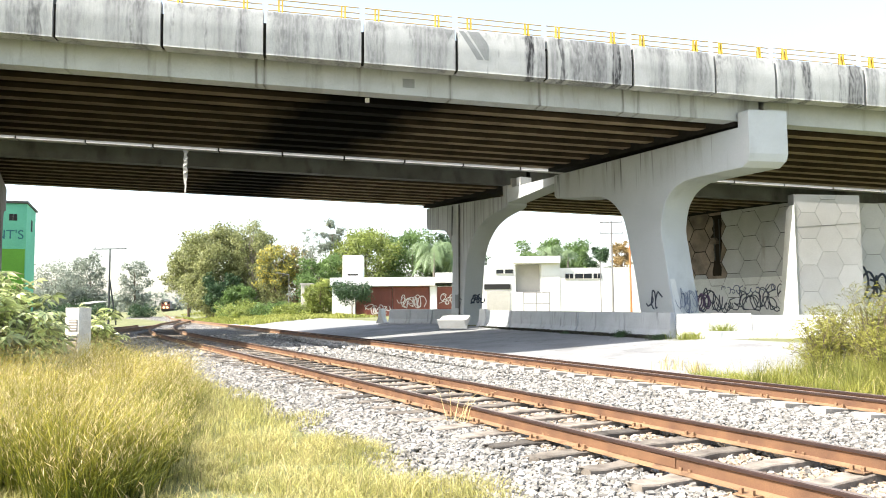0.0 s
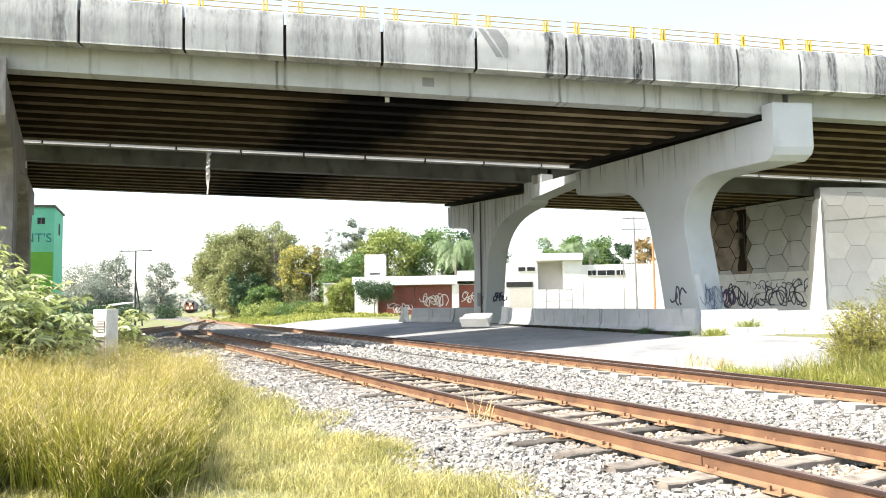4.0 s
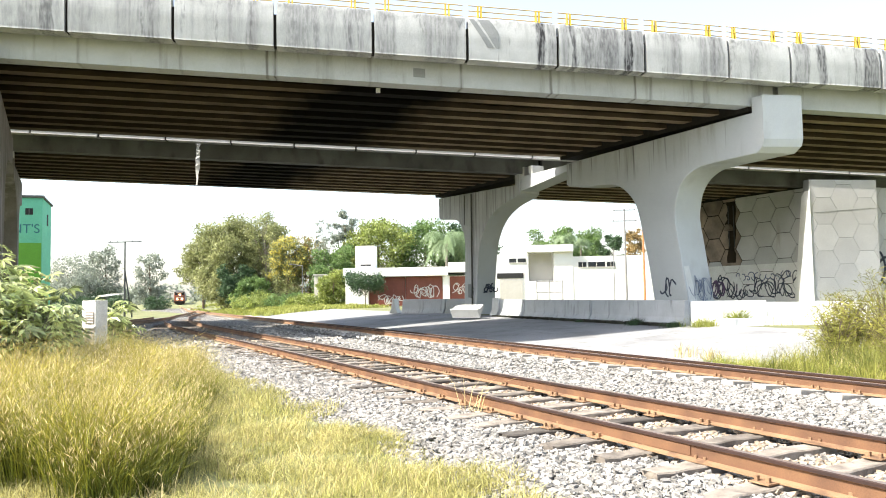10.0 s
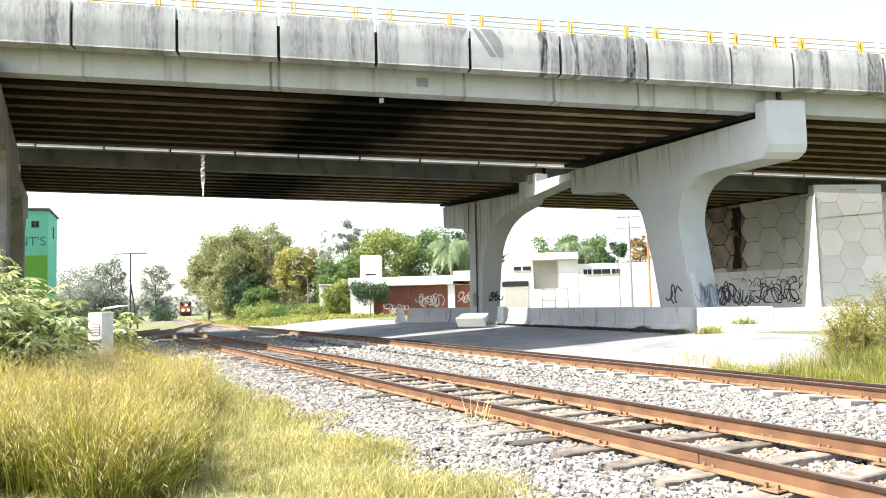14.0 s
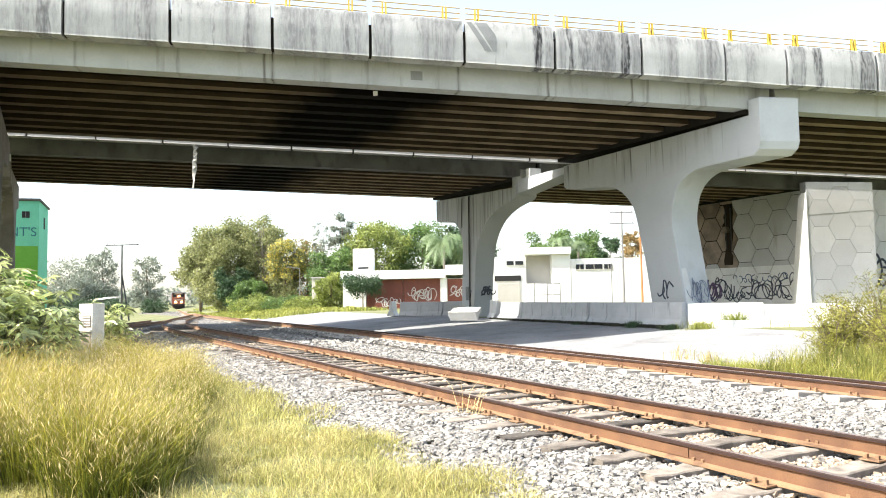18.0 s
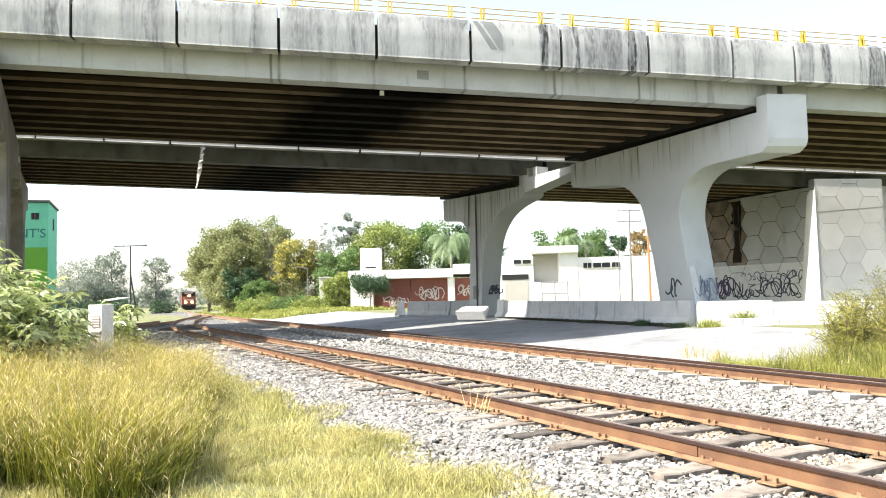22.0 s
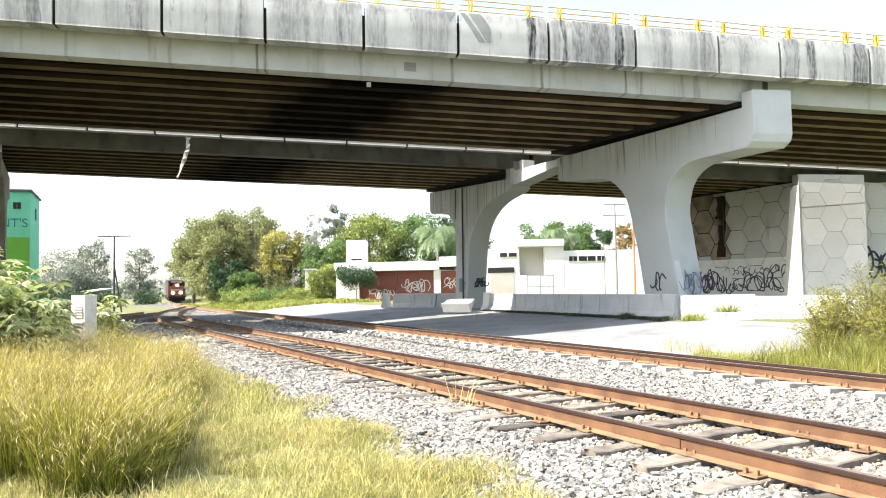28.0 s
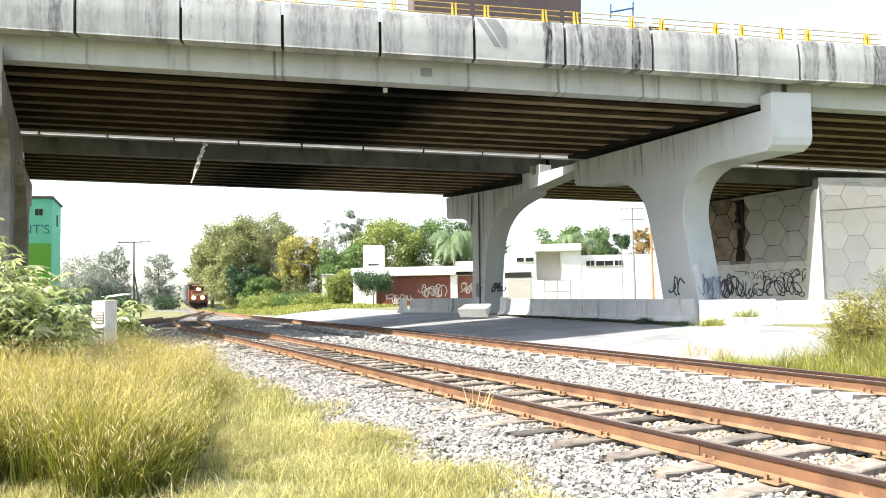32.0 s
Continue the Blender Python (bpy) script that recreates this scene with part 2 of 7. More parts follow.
add_stains(brown_pier, (0.42, 0.40, 0.385), 0.55, 0.7, (1.8, 1.8, 0.4), 1.0, 0.6)
stained_pier = material("pier concrete with stains from the deck", (0.49, 0.515, 0.525), 0.85, (0.42, 0.44, 0.45), 0.5, 0.7, 0.1, 35)
add_stains(stained_pier, (0.15, 0.115, 0.08), 0.52, 0.72, (1.6, 1.6, 0.2), 1.2, 0.6, heights=(6.8, 8.6))
add_stains(stained_pier, (0.05, 0.045, 0.04), 0.62, 0.67, (3.2, 3.2, 0.1), 1.0, 0.8, 2.0, heights=(6.9, 8.4))
add_stains(pier_concrete, (0.30, 0.30, 0.29), 0.56, 0.74, (0.8, 0.8, 0.5), 1.0, 0.5)
streaked_pier = material("streaked pier concrete", (0.50, 0.52, 0.525), 0.85, (0.42, 0.435, 0.44), 0.6, 0.7, 0.1, 35)
add_stains(streaked_pier, (0.16, 0.15, 0.145), 0.50, 0.66, (4.5, 4.5, 0.1), 1.5, 0.55, 3.0, heights=(2.0, 8.0))
add_stains(streaked_pier, (0.05, 0.05, 0.052), 0.60, 0.66, (9.0, 9.0, 0.12), 1.0, 0.62, 2.0, heights=(4.5, 8.0))
white_wash_sun = material("white wash paint", (0.72, 0.73, 0.72), 0.8, (0.60, 0.60, 0.58), 1.5, 0.6, 0.1, 30)
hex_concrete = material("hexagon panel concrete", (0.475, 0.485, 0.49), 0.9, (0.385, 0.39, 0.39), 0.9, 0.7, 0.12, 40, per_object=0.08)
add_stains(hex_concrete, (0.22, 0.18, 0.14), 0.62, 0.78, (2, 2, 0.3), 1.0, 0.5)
# Paler than hex_concrete, to make up for weak grazing sun by colour.
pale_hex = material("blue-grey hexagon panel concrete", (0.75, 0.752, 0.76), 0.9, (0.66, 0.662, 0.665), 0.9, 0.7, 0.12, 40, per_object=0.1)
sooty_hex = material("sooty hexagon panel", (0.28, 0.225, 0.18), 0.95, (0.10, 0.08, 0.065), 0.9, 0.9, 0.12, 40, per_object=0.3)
# Black of open joints, and of strips that stand in for shaded gaps.
joint_gap_black = material("open black joint", (0.03, 0.027, 0.024), 0.95)
joint_dark = material("panel joint mortar", (0.14, 0.13, 0.12), 0.95)
barrier_concrete = material("barrier concrete", (0.46, 0.485, 0.50), 0.9, (0.36, 0.38, 0.39), 1.5, 0.7, 0.15, 40)
add_stains(barrier_concrete, (0.12, 0.12, 0.12), 0.6, 0.72, (3.5, 3.5, 0.5), 1.2, 0.6)
street_concrete = material("street concrete", (0.29, 0.295, 0.30), 0.9, (0.20, 0.204, 0.21), 0.5, 0.7, 0.15, 30)
add_stains(street_concrete, (0.08, 0.08, 0.083), 0.54, 0.74, (0.5, 0.5, 0.5), 1.0, 0.35)
add_stains(street_concrete, (0.12, 0.115, 0.11), 0.6, 0.7, (3, 3, 3), 1.0, 0.6)
ground_soil = material("dry soil", (0.20, 0.20, 0.085), 0.95, (0.095, 0.115, 0.038), 0.5, 0.9, 0.3, 20)
ballast_bed = material("ballast bed", (0.35, 0.335, 0.305), 0.9, (0.12, 0.112, 0.10), 11.0, 0.75, 0.9, 26)
stone = material("ballast stone", (0.315, 0.302, 0.278), 0.85, (0.17, 0.16, 0.142), 9.0, 0.7, 0.2, 80, per_island=0.5)
rusty_stone = material("rust-dusted ballast stone", (0.40, 0.32, 0.235), 0.85, (0.26, 0.19, 0.13), 9.0, 0.7, 0.2, 80, per_island=0.45)
rail_rust = material("rusty rail", (0.275, 0.168, 0.09), 0.8, (0.15, 0.082, 0.044), 3.0, 0.7, 0.2, 90)
add_stains(rail_rust, (0.06, 0.03, 0.02), 0.55, 0.72, (1, 1, 3), 5.0, 0.7)
rail_web = material("red-brown rail web", (0.17, 0.084, 0.04), 0.8, (0.08, 0.037, 0.02), 3.0, 0.8, 0.2, 90)
# Darker than the web: shade at the rail head is put into the colour.
rail_side = material("dark rail head side", (0.034, 0.014, 0.010), 0.85, (0.014, 0.008, 0.006), 3.0, 0.7, 0.1, 60)
rail_shine = material("worn rail head", (0.44, 0.36, 0.32), 0.38, (0.33, 0.22, 0.16), 4.0, 0.6, 0.05, 60, metal=0.7)
tie_wood = material("weathered tie wood", (0.235, 0.205, 0.17), 0.92, (0.075, 0.062, 0.05), 5.0, 0.85, 0.6, 40, per_object=0.55)
tie_concrete = material("concrete tie", (0.46, 0.42, 0.36), 0.9, (0.34, 0.30, 0.25), 4.0, 0.7, 0.2, 40, per_object=0.12)
yellow_paint = material("yellow railing paint", (0.68, 0.47, 0.06), 0.6, (0.50, 0.33, 0.05), 3.0, 0.6, 0.05, 40)
rail_pipe = material("dull yellow pipe paint", (0.50, 0.36, 0.11), 0.9, (0.34, 0.23, 0.08), 3.0, 0.6, 0.05, 40)
wall_white = material("white house paint", (0.80, 0.80, 0.78), 0.85, (0.70, 0.69, 0.66), 0.6, 0.6, 0.05, 20)
wall_grey = material("grey plaster", (0.52, 0.50, 0.46), 0.9, (0.44, 0.42, 0.38), 0.7, 0.6, 0.05, 20)
patch_grey = material("weathered grey patch", (0.27, 0.28, 0.28), 0.9, (0.21, 0.215, 0.215), 1.5, 0.6, 0.1, 30)
red_door = material("red oxide metal", (0.21, 0.062, 0.042), 0.6, (0.15, 0.042, 0.028), 0.8, 0.7, 0.05, 10)
glass_dark = material("dark window glass", (0.03, 0.035, 0.04), 0.15)
black = material("black rubber", (0.02, 0.02, 0.02), 0.8)
spray_white = material("white spray paint", (0.75, 0.72, 0.70), 0.7)
spray_dark = material("dark spray paint", (0.03, 0.04, 0.07), 0.6)
spray_violet = material("violet spray paint", (0.10, 0.05, 0.14), 0.6)
spray_blue = material("faded navy spray paint", (0.10, 0.13, 0.22), 0.6)
green_wall = material("mint green wall", (0.16, 0.55, 0.36), 0.8, (0.12, 0.46, 0.30), 0.6, 0.6, 0.05, 20)
green_panel = material("grass green panel", (0.13, 0.38, 0.04), 0.7, (0.10, 0.30, 0.03), 0.8, 0.6, 0.05, 20)
green_letter = material("dark teal lettering", (0.03, 0.17, 0.20), 0.7)
roof_dark = material("dark roof", (0.10, 0.10, 0.09), 0.8)
pole_dark = material("dark steel", (0.05, 0.055, 0.06), 0.6)
pole_grey = material("grey pole concrete", (0.24, 0.235, 0.23), 0.85)
pole_orange = material("rusty orange pole", (0.52, 0.22, 0.08), 0.7)
cabinet_white = material("off-white cabinet paint", (0.70, 0.68, 0.64), 0.7, (0.52, 0.48, 0.43), 3.0, 0.7, 0.05, 30)
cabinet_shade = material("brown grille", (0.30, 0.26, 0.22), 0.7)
litter_dark = material("dark leaf litter", (0.05, 0.052, 0.032), 0.9, (0.025, 0.025, 0.018), 3.0, 0.8, 0, per_island=0.5)
cloth = material("pale plastic strip", (0.75, 0.75, 0.74), 0.6, back=0.3)
bark = material("bark", (0.16, 0.12, 0.085), 0.95, (0.09, 0.07, 0.05), 3.0, 0.8, 0.5, 25)
bark_pale = material("pale bark", (0.33, 0.29, 0.24), 0.95, (0.22, 0.19, 0.16), 3.0, 0.8, 0.3, 25)
leaf_olive = material("olive leaves", (0.37, 0.385, 0.175), 0.6, (0.12, 0.145, 0.055), 0.5, 0.8, 0, per_island=0.4, back=0.45)
leaf_green = material("green leaves", (0.19, 0.29, 0.095), 0.55, (0.075, 0.135, 0.04), 0.5, 0.8, 0, per_island=0.4, back=0.45)
leaf_dark = material("dark leaves", (0.058, 0.111, 0.046), 0.55, (0.039, 0.078, 0.033), 0.5, 0.8, 0, per_island=0.4, back=0.25)
leaf_grey = material("grey green leaves", (0.30, 0.335, 0.27), 0.6, (0.17, 0.20, 0.16), 0.5, 0.8, 0, per_island=0.35, back=0.3)
leaf_yellow = material("yellow blossom", (0.66, 0.56, 0.12), 0.6, (0.40, 0.36, 0.09), 0.8, 0.8, 0, per_island=0.3, back=0.35)
leaf_dry = material("dry leaves", (0.360, 0.240, 0.096), 0.7, (0.228, 0.180, 0.072), 0.8, 0.8, 0, per_island=0.35, back=0.3)
leaf_bright = material("bright shrub leaves", (0.66, 0.70, 0.36), 0.32, (0.13, 0.20, 0.045), 2.2, 0.85, 0, per_island=0.7, back=0.3)
leaf_palm = material("palm fronds", (0.17, 0.245, 0.11), 0.5, (0.08, 0.13, 0.05), 0.8, 0.8, 0, per_island=0.5, back=0.1)
leaf_weed = material("weedy verge leaves", (0.33, 0.38, 0.10), 0.55, (0.16, 0.21, 0.05), 0.6, 0.9, 0, per_island=0.45, back=0.35)
grass_tall = material("tall straw grass", (0.58, 0.475, 0.105), 0.7, (0.30, 0.27, 0.04), 0.9, 0.9, 0, per_island=0.55, back=0.22)
grass_head = material("straw seed heads", (0.70, 0.58, 0.32), 0.75, (0.52, 0.42, 0.19), 0.8, 0.8, 0, per_island=0.48, back=0.35)
grass_short = material("short dry grass", (0.53, 0.475, 0.20), 0.75, (0.30, 0.298, 0.085), 1.6, 0.9, 0, per_island=0.6, back=0.28)
bush_leaf = material("olive bush leaves", (0.32, 0.31, 0.06), 0.7, (0.105, 0.125, 0.022), 0.8, 0.9, 0, per_island=0.45, back=0.3)
grass_under = material("dark undergrowth grass", (0.26, 0.265, 0.036), 0.7, (0.08, 0.095, 0.014), 0.7, 0.9, 0, per_island=0.35, back=0.25)
grass_olive = material("olive wild grass", (0.40, 0.385, 0.055), 0.7, (0.19, 0.21, 0.03), 0.5, 0.9, 0, per_island=0.5, back=0.22)
grass_green = material("green verge grass", (0.350, 0.362, 0.088), 0.7, (0.213, 0.250, 0.050), 0.5, 0.9, 0, per_island=0.35, back=0.3)
loco_red = material("red orange locomotive paint", (0.34, 0.105, 0.055), 0.6, (0.17, 0.055, 0.035), 1.0, 0.6, 0.02, 10)
loco_cream = material("grimy cream locomotive paint", (0.52, 0.44, 0.36), 0.6, (0.35, 0.26, 0.20), 2.0, 0.7, 0.02, 10)
loco_dark = material("sooty locomotive underframe", (0.05, 0.035, 0.03), 0.7)
lamp_glow = material("lit headlight", (1.0, 0.66, 0.30), 0.3, glow=3.2)
car_grey = material("grey freight car paint", (0.40, 0.40, 0.40), 0.7, (0.30, 0.29, 0.28), 0.5, 0.6, 0.02, 10)
truck_white = material("white truck paint", (0.78, 0.78, 0.76), 0.4)
truck_brown = material("dark brown cargo tarpaulin", (0.10, 0.075, 0.075), 0.8, (0.07, 0.055, 0.06), 1.0, 0.6, 0.1, 10)
steel_blue = material("blue steel bracket", (0.07, 0.13, 0.26), 0.5)


def ripened(m, foot, low, high):
    """Stalks that are still green at the foot and dry out towards their tips."""
    n, l = m.node_tree.nodes, m.node_tree.links
    geo, split, ramp, mix = n.new("ShaderNodeNewGeometry"), n.new("ShaderNodeSeparateXYZ"), n.new("ShaderNodeMapRange"), n.new("ShaderNodeMix")
    l.new(geo.outputs["Position"], split.inputs[0]), l.new(split.outputs["Z"], ramp.inputs["Value"])
    ramp.inputs["From Min"].default_value, ramp.inputs["From Max"].default_value = low, high
    mix.data_type = "RGBA"
    hue = [k for k in n if k.type == "HUE_SAT"][0]
    l.new(ramp.outputs[0], mix.inputs["Factor"])
    mix.inputs["A"].default_value = (*foot, 1)
    l.new(hue.inputs["Color"].links[0].from_socket, mix.inputs["B"])
    l.new(mix.outputs["Result"], hue.inputs["Color"])


ripened(grass_tall, (0.21, 0.21, 0.022), 0.25, 0.95)
ripened(grass_olive, (0.17, 0.19, 0.018), 0.2, 0.85)
ripened(grass_under, (0.08, 0.10, 0.012), 0.1, 0.6)


def crushed(m, scale):
    """Stone-sized cells with black crevices between them."""
    n, l = m.node_tree.nodes, m.node_tree.links
    b = n["Principled BSDF"]
    geo, edge, cell = n.new("ShaderNodeNewGeometry"), n.new("ShaderNodeTexVoronoi"), n.new("ShaderNodeTexVoronoi")
    edge.feature = "DISTANCE_TO_EDGE"
    for k in (edge, cell):
        k.inputs["Scale"].default_value = scale
        l.new(geo.outputs["Position"], k.inputs["Vector"])
    old = b.inputs["Base Color"].links[0].from_socket
    grey, gap, times, mix = n.new("ShaderNodeSeparateColor"), n.new("ShaderNodeMapRange"), n.new("ShaderNodeMapRange"), n.new("ShaderNodeMix")
    l.new(cell.outputs["Color"], grey.inputs[0]), l.new(grey.outputs[0], times.inputs["Value"])
    times.inputs["To Min"].default_value, times.inputs["To Max"].default_value = 0.55, 1.15
    hue = n.new("ShaderNodeHueSaturation")
    l.new(old, hue.inputs["Color"]), l.new(times.outputs[0], hue.inputs["Value"])
    l.new(edge.outputs["Distance"], gap.inputs["Value"])
    gap.inputs["From Max"].default_value = 0.16
    mix.data_type = "RGBA"
    l.new(gap.outputs[0], mix.inputs["Factor"])
    mix.inputs["A"].default_value = (0.03, 0.028, 0.025, 1)
    l.new(hue.outputs[0], mix.inputs["B"]), l.new(mix.outputs["Result"], b.inputs["Base Color"])


crushed(ballast_bed, 13.0)


def soot(m):
    """Engine soot on the concrete over the tracks, as ragged band along the rails, and a dimmer rail side."""
    n, l = m.node_tree.nodes, m.node_tree.links
    b = n["Principled BSDF"]
    old = b.inputs["Base Color"].links[0].from_socket
    geo = n.new("ShaderNodeNewGeometry")
    dot = n.new("ShaderNodeVectorMath")
    dot.operation = "DOT_PRODUCT"
    dot.inputs[1].default_value = (0.878, 0.4787, 0)
    l.new(geo.outputs["Position"], dot.inputs[0])
    tex = n.new("ShaderNodeTexNoise")
    tex.inputs["Scale"].default_value, tex.inputs["Detail"].default_value = 0.55, 6.0
    l.new(geo.outputs["Position"], tex.inputs["Vector"])
    away = n.new("ShaderNodeMath")
    away.operation = "SUBTRACT"
    l.new(dot.outputs["Value"], away.inputs[0])
    away.inputs[1].default_value = 11.3
    size = n.new("ShaderNodeMath")
    size.operation = "ABSOLUTE"
    l.new(away.outputs[0], size.inputs[0])
    wander = n.new("ShaderNodeMath")
    wander.operation = "MULTIPLY_ADD"
    l.new(tex.outputs["Fac"], wander.inputs[0])
    wander.inputs[1].default_value = -4.4
    l.new(size.outputs[0], wander.inputs[2])
    ramp = n.new("ShaderNodeMapRange")
    ramp.inputs["From Min"].default_value, ramp.inputs["From Max"].default_value = 1.6, -0.6
    ramp.inputs["To Max"].default_value = 0.985
    l.new(wander.outputs[0], ramp.inputs["Value"])
    # the rail side of the span is darkened for its weaker bounced light
    dim = n.new("ShaderNodeMapRange")
    dim.inputs["From Min"].default_value, dim.inputs["From Max"].default_value = 17.5, 12.5
    dim.inputs["To Max"].default_value = 0.52
    l.new(dot.outputs["Value"], dim.inputs["Value"])
    dim_mix = n.new("ShaderNodeMix")
    dim_mix.data_type = "RGBA"
    l.new(dim.outputs[0], dim_mix.inputs["Factor"])
    l.new(old, dim_mix.inputs["A"])
    dim_mix.inputs["B"].default_value = (0.022, 0.015, 0.009, 1)
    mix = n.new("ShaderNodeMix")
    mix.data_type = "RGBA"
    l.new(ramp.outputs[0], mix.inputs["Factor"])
    l.new(dim_mix.outputs["Result"], mix.inputs["A"])
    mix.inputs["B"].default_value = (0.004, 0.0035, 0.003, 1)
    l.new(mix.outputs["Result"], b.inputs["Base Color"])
    b.inputs["Specular IOR Level"].default_value = 0.12


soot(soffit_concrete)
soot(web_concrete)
for m in (gap_dark, joint_gap_black):
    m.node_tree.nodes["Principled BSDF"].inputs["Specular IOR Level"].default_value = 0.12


# ---- building helpers ----
def finish(bm, name):
    bmesh.ops.recalc_face_normals(bm, faces=bm.faces)
    mesh = bpy.data.meshes.new(name)
    bm.to_mesh(mesh)
    bm.free()
    return mesh


def part(name, bm, mat, parent=None, label=""):
    """Link a bmesh (or mesh) as one object under a thing or a part."""
    mesh = bm if isinstance(bm, bpy.types.Mesh) else finish(bm, name)
    if not mesh.materials:
        mesh.materials.append(mat)
    ob = new(name, mesh)
    ob.parent = parent
    if label:
        ob["label"] = label
    return ob


def empty(name, m=None):
    ob = new(name)
    ob.empty_display_size = 0.3
    if m is not None:
        ob.matrix_world = m
    return ob


def box(bm, x0, x1, y0, y1, z0, z1, bevel=0.0):
    made = bmesh.ops.create_cube(bm, size=1.0)["verts"]
    for v in made:
        v.co = ((x0 + x1) / 2 + v.co.x * (x1 - x0), (y0 + y1) / 2 + v.co.y * (y1 - y0), (z0 + z1) / 2 + v.co.z * (z1 - z0))
    if bevel:
        edges = list({e for v in made for e in v.link_edges})
        bmesh.ops.bevel(bm, geom=edges, offset=bevel, segments=2, affect="EDGES", profile=0.6)
    return bm


def boxed(*args, **kw):
    return box(bmesh.new(), *args, **kw)


def tube(bm, p, q, r0, r1=None, sides=8):
    """A tapered round bar from p to q."""
    p, q, r1 = Vector(p), Vector(q), r0 if r1 is None else r1
    turn = (q - p).to_track_quat("Z", "Y").to_matrix()
    rings = []
    for c, r in ((p, r0), (q, r1)):
        rings.append([bm.verts.new(c + turn @ Vector((r * math.cos(k * math.tau / sides), r * math.sin(k * math.tau / sides), 0))) for k in range(sides)])
    for k in range(sides):
        bm.faces.new((rings[0][k], rings[0][(k + 1) % sides], rings[1][(k + 1) % sides], rings[1][k]))
    bm.faces.new(rings[0][::-1]), bm.faces.new(rings[1])
    return bm


def prism(bm, profile, place, lo, hi, caps=True):
    """Sweep a closed profile of (p, q) between two stations: place(p, q, station) gives the point."""
    rings = [[bm.verts.new(place(p, q, s)) for p, q in profile] for s in (lo, hi)]
    k = len(profile)
    for i in range(k):
        bm.faces.new((rings[0][i], rings[0][(i + 1) % k], rings[1][(i + 1) % k], rings[1][i]))
    if caps:
        bm.faces.new(rings[0][::-1]), bm.faces.new(rings[1])
    return bm


def sweep(bm, profile, frames):
    """Sweep a closed profile through a list of functions of (p, q)."""
    rings = [[bm.verts.new(f(p, q)) for p, q in profile] for f in frames]
    k = len(profile)
    for a, b in zip(rings, rings[1:]):
        for i in range(k):
            bm.faces.new((a[i], a[(i + 1) % k], b[(i + 1) % k], b[i]))
    bm.faces.new(rings[0][::-1]), bm.faces.new(rings[-1])
    return bm


def raw(name, verts, faces, mat):
    mesh = bpy.data.meshes.new(name)
    mesh.from_pydata(verts, [], faces)
    mesh.materials.append(mat)
    return mesh


# ---- the plan: along the rails (s) and across them (n); along the bridges (a) and across them (b) ----
AZ = radians(28.6)
U, N = Vector((-math.sin(AZ), math.cos(AZ), 0)), Vector((math.cos(AZ), math.sin(AZ), 0))
RAIL = 0.40
V, W = Vector((math.cos(radians(10)), math.sin(radians(10)), 0)), Vector((-math.sin(radians(10)), math.cos(radians(10)), 0))
DECK = Vector((12.3, 29.4, 0))
GRADE = 0.0375


def at(s, n, z=0.0):
    return U * s + N * n + Vector((0, 0, z))


def deck(a, b, z):
    """A point of the bridges: z is counted from the underside of the girders, which falls along a."""
    return DECK + V * a + W * b + Vector((0, 0, 8.98 - GRADE * a + z))


def main_n(s):
    """The main track's nearer rail."""
    return 8.8 + (s + 69) ** 2 / 4660 + (3.8 * (1 - math.exp((100 - s) / 55)) if s > 100 else 0)


def main_turn(s):
    return (s + 69) / 2330 + (0.069 * math.exp((100 - s) / 55) if s > 100 else 0)


def fall(s):
    """The railway's gentle fall beyond the bridges."""
    return 0.0 if s < 30 else 0.0042 * (min(s, 420) - 30)


def side_n(s):
    """The siding's nearer rail: straight, then a bend towards the main track."""
    if s < 32:
        return 5.04
    if s < 71:
        return 5.04 + (s - 32) ** 2 / 300
    e = min(s, 90) - 71
    return 5.04 + 39 ** 2 / 300 + 0.26 * e - 0.12 * e * e / 60


def side_turn(s):
    return 0 if s < 32 else (s - 32) / 150 if s < 71 else 0.26 - 0.12 * (min(s, 90) - 71) / 30


def ground_z(s, n):
    shift = main_n(s) - 10.0 if -20 < s < 140 else 0
    m = n - shift
    if m < 3:
        z = 0.0
    elif m < 4.2:
        z = 0.1 * (m - 3) / 1.2
    elif m < 12:
        z = 0.1
    elif m < 13.4:
        z = 0.1 - 0.4 * (m - 12) / 1.4
    elif m < 22:
        z = -0.3 + 0.6 * (m - 13.4) / 8.6
    else:
        z = 0.3
    return z - fall(s) * min(1.0, max(0.0, (main_n(min(s, 420)) + 7 - n) / 3.5))


# ---- ground ----
def ground():
    ss = [-400, -150, -60, -30, -15] + [-8 + 2 * k for k in range(40)] + [80, 95, 120, 160, 240, 400, 800, 1600, 3200]
    ns = [-2500, -900, -300, -120, -60, -30, -15] + [-8 + 0.8 * k for k in range(50)] + [36, 45, 60, 90, 150, 300, 800, 2500]
    verts = []
    for s in ss:
        for n in ns:
            z = ground_z(s, n) + (0.05 * noise.noise(Vector((s * 0.35, n * 0.35, 0))) if n < 3 and abs(s) < 90 else 0)
            verts.append(at(s, n, z))
    k = len(ns)
    faces = [(i * k + j, i * k + j + 1, (i + 1) * k + j + 1, (i + 1) * k + j) for i in range(len(ss) - 1) for j in range(k - 1)]
    ob = new("ground", raw("ground", verts, faces, ground_soil))
    tagged(ob, "dry sandy soil with patches of sparse grass", "ground", kind="structure")


ground()


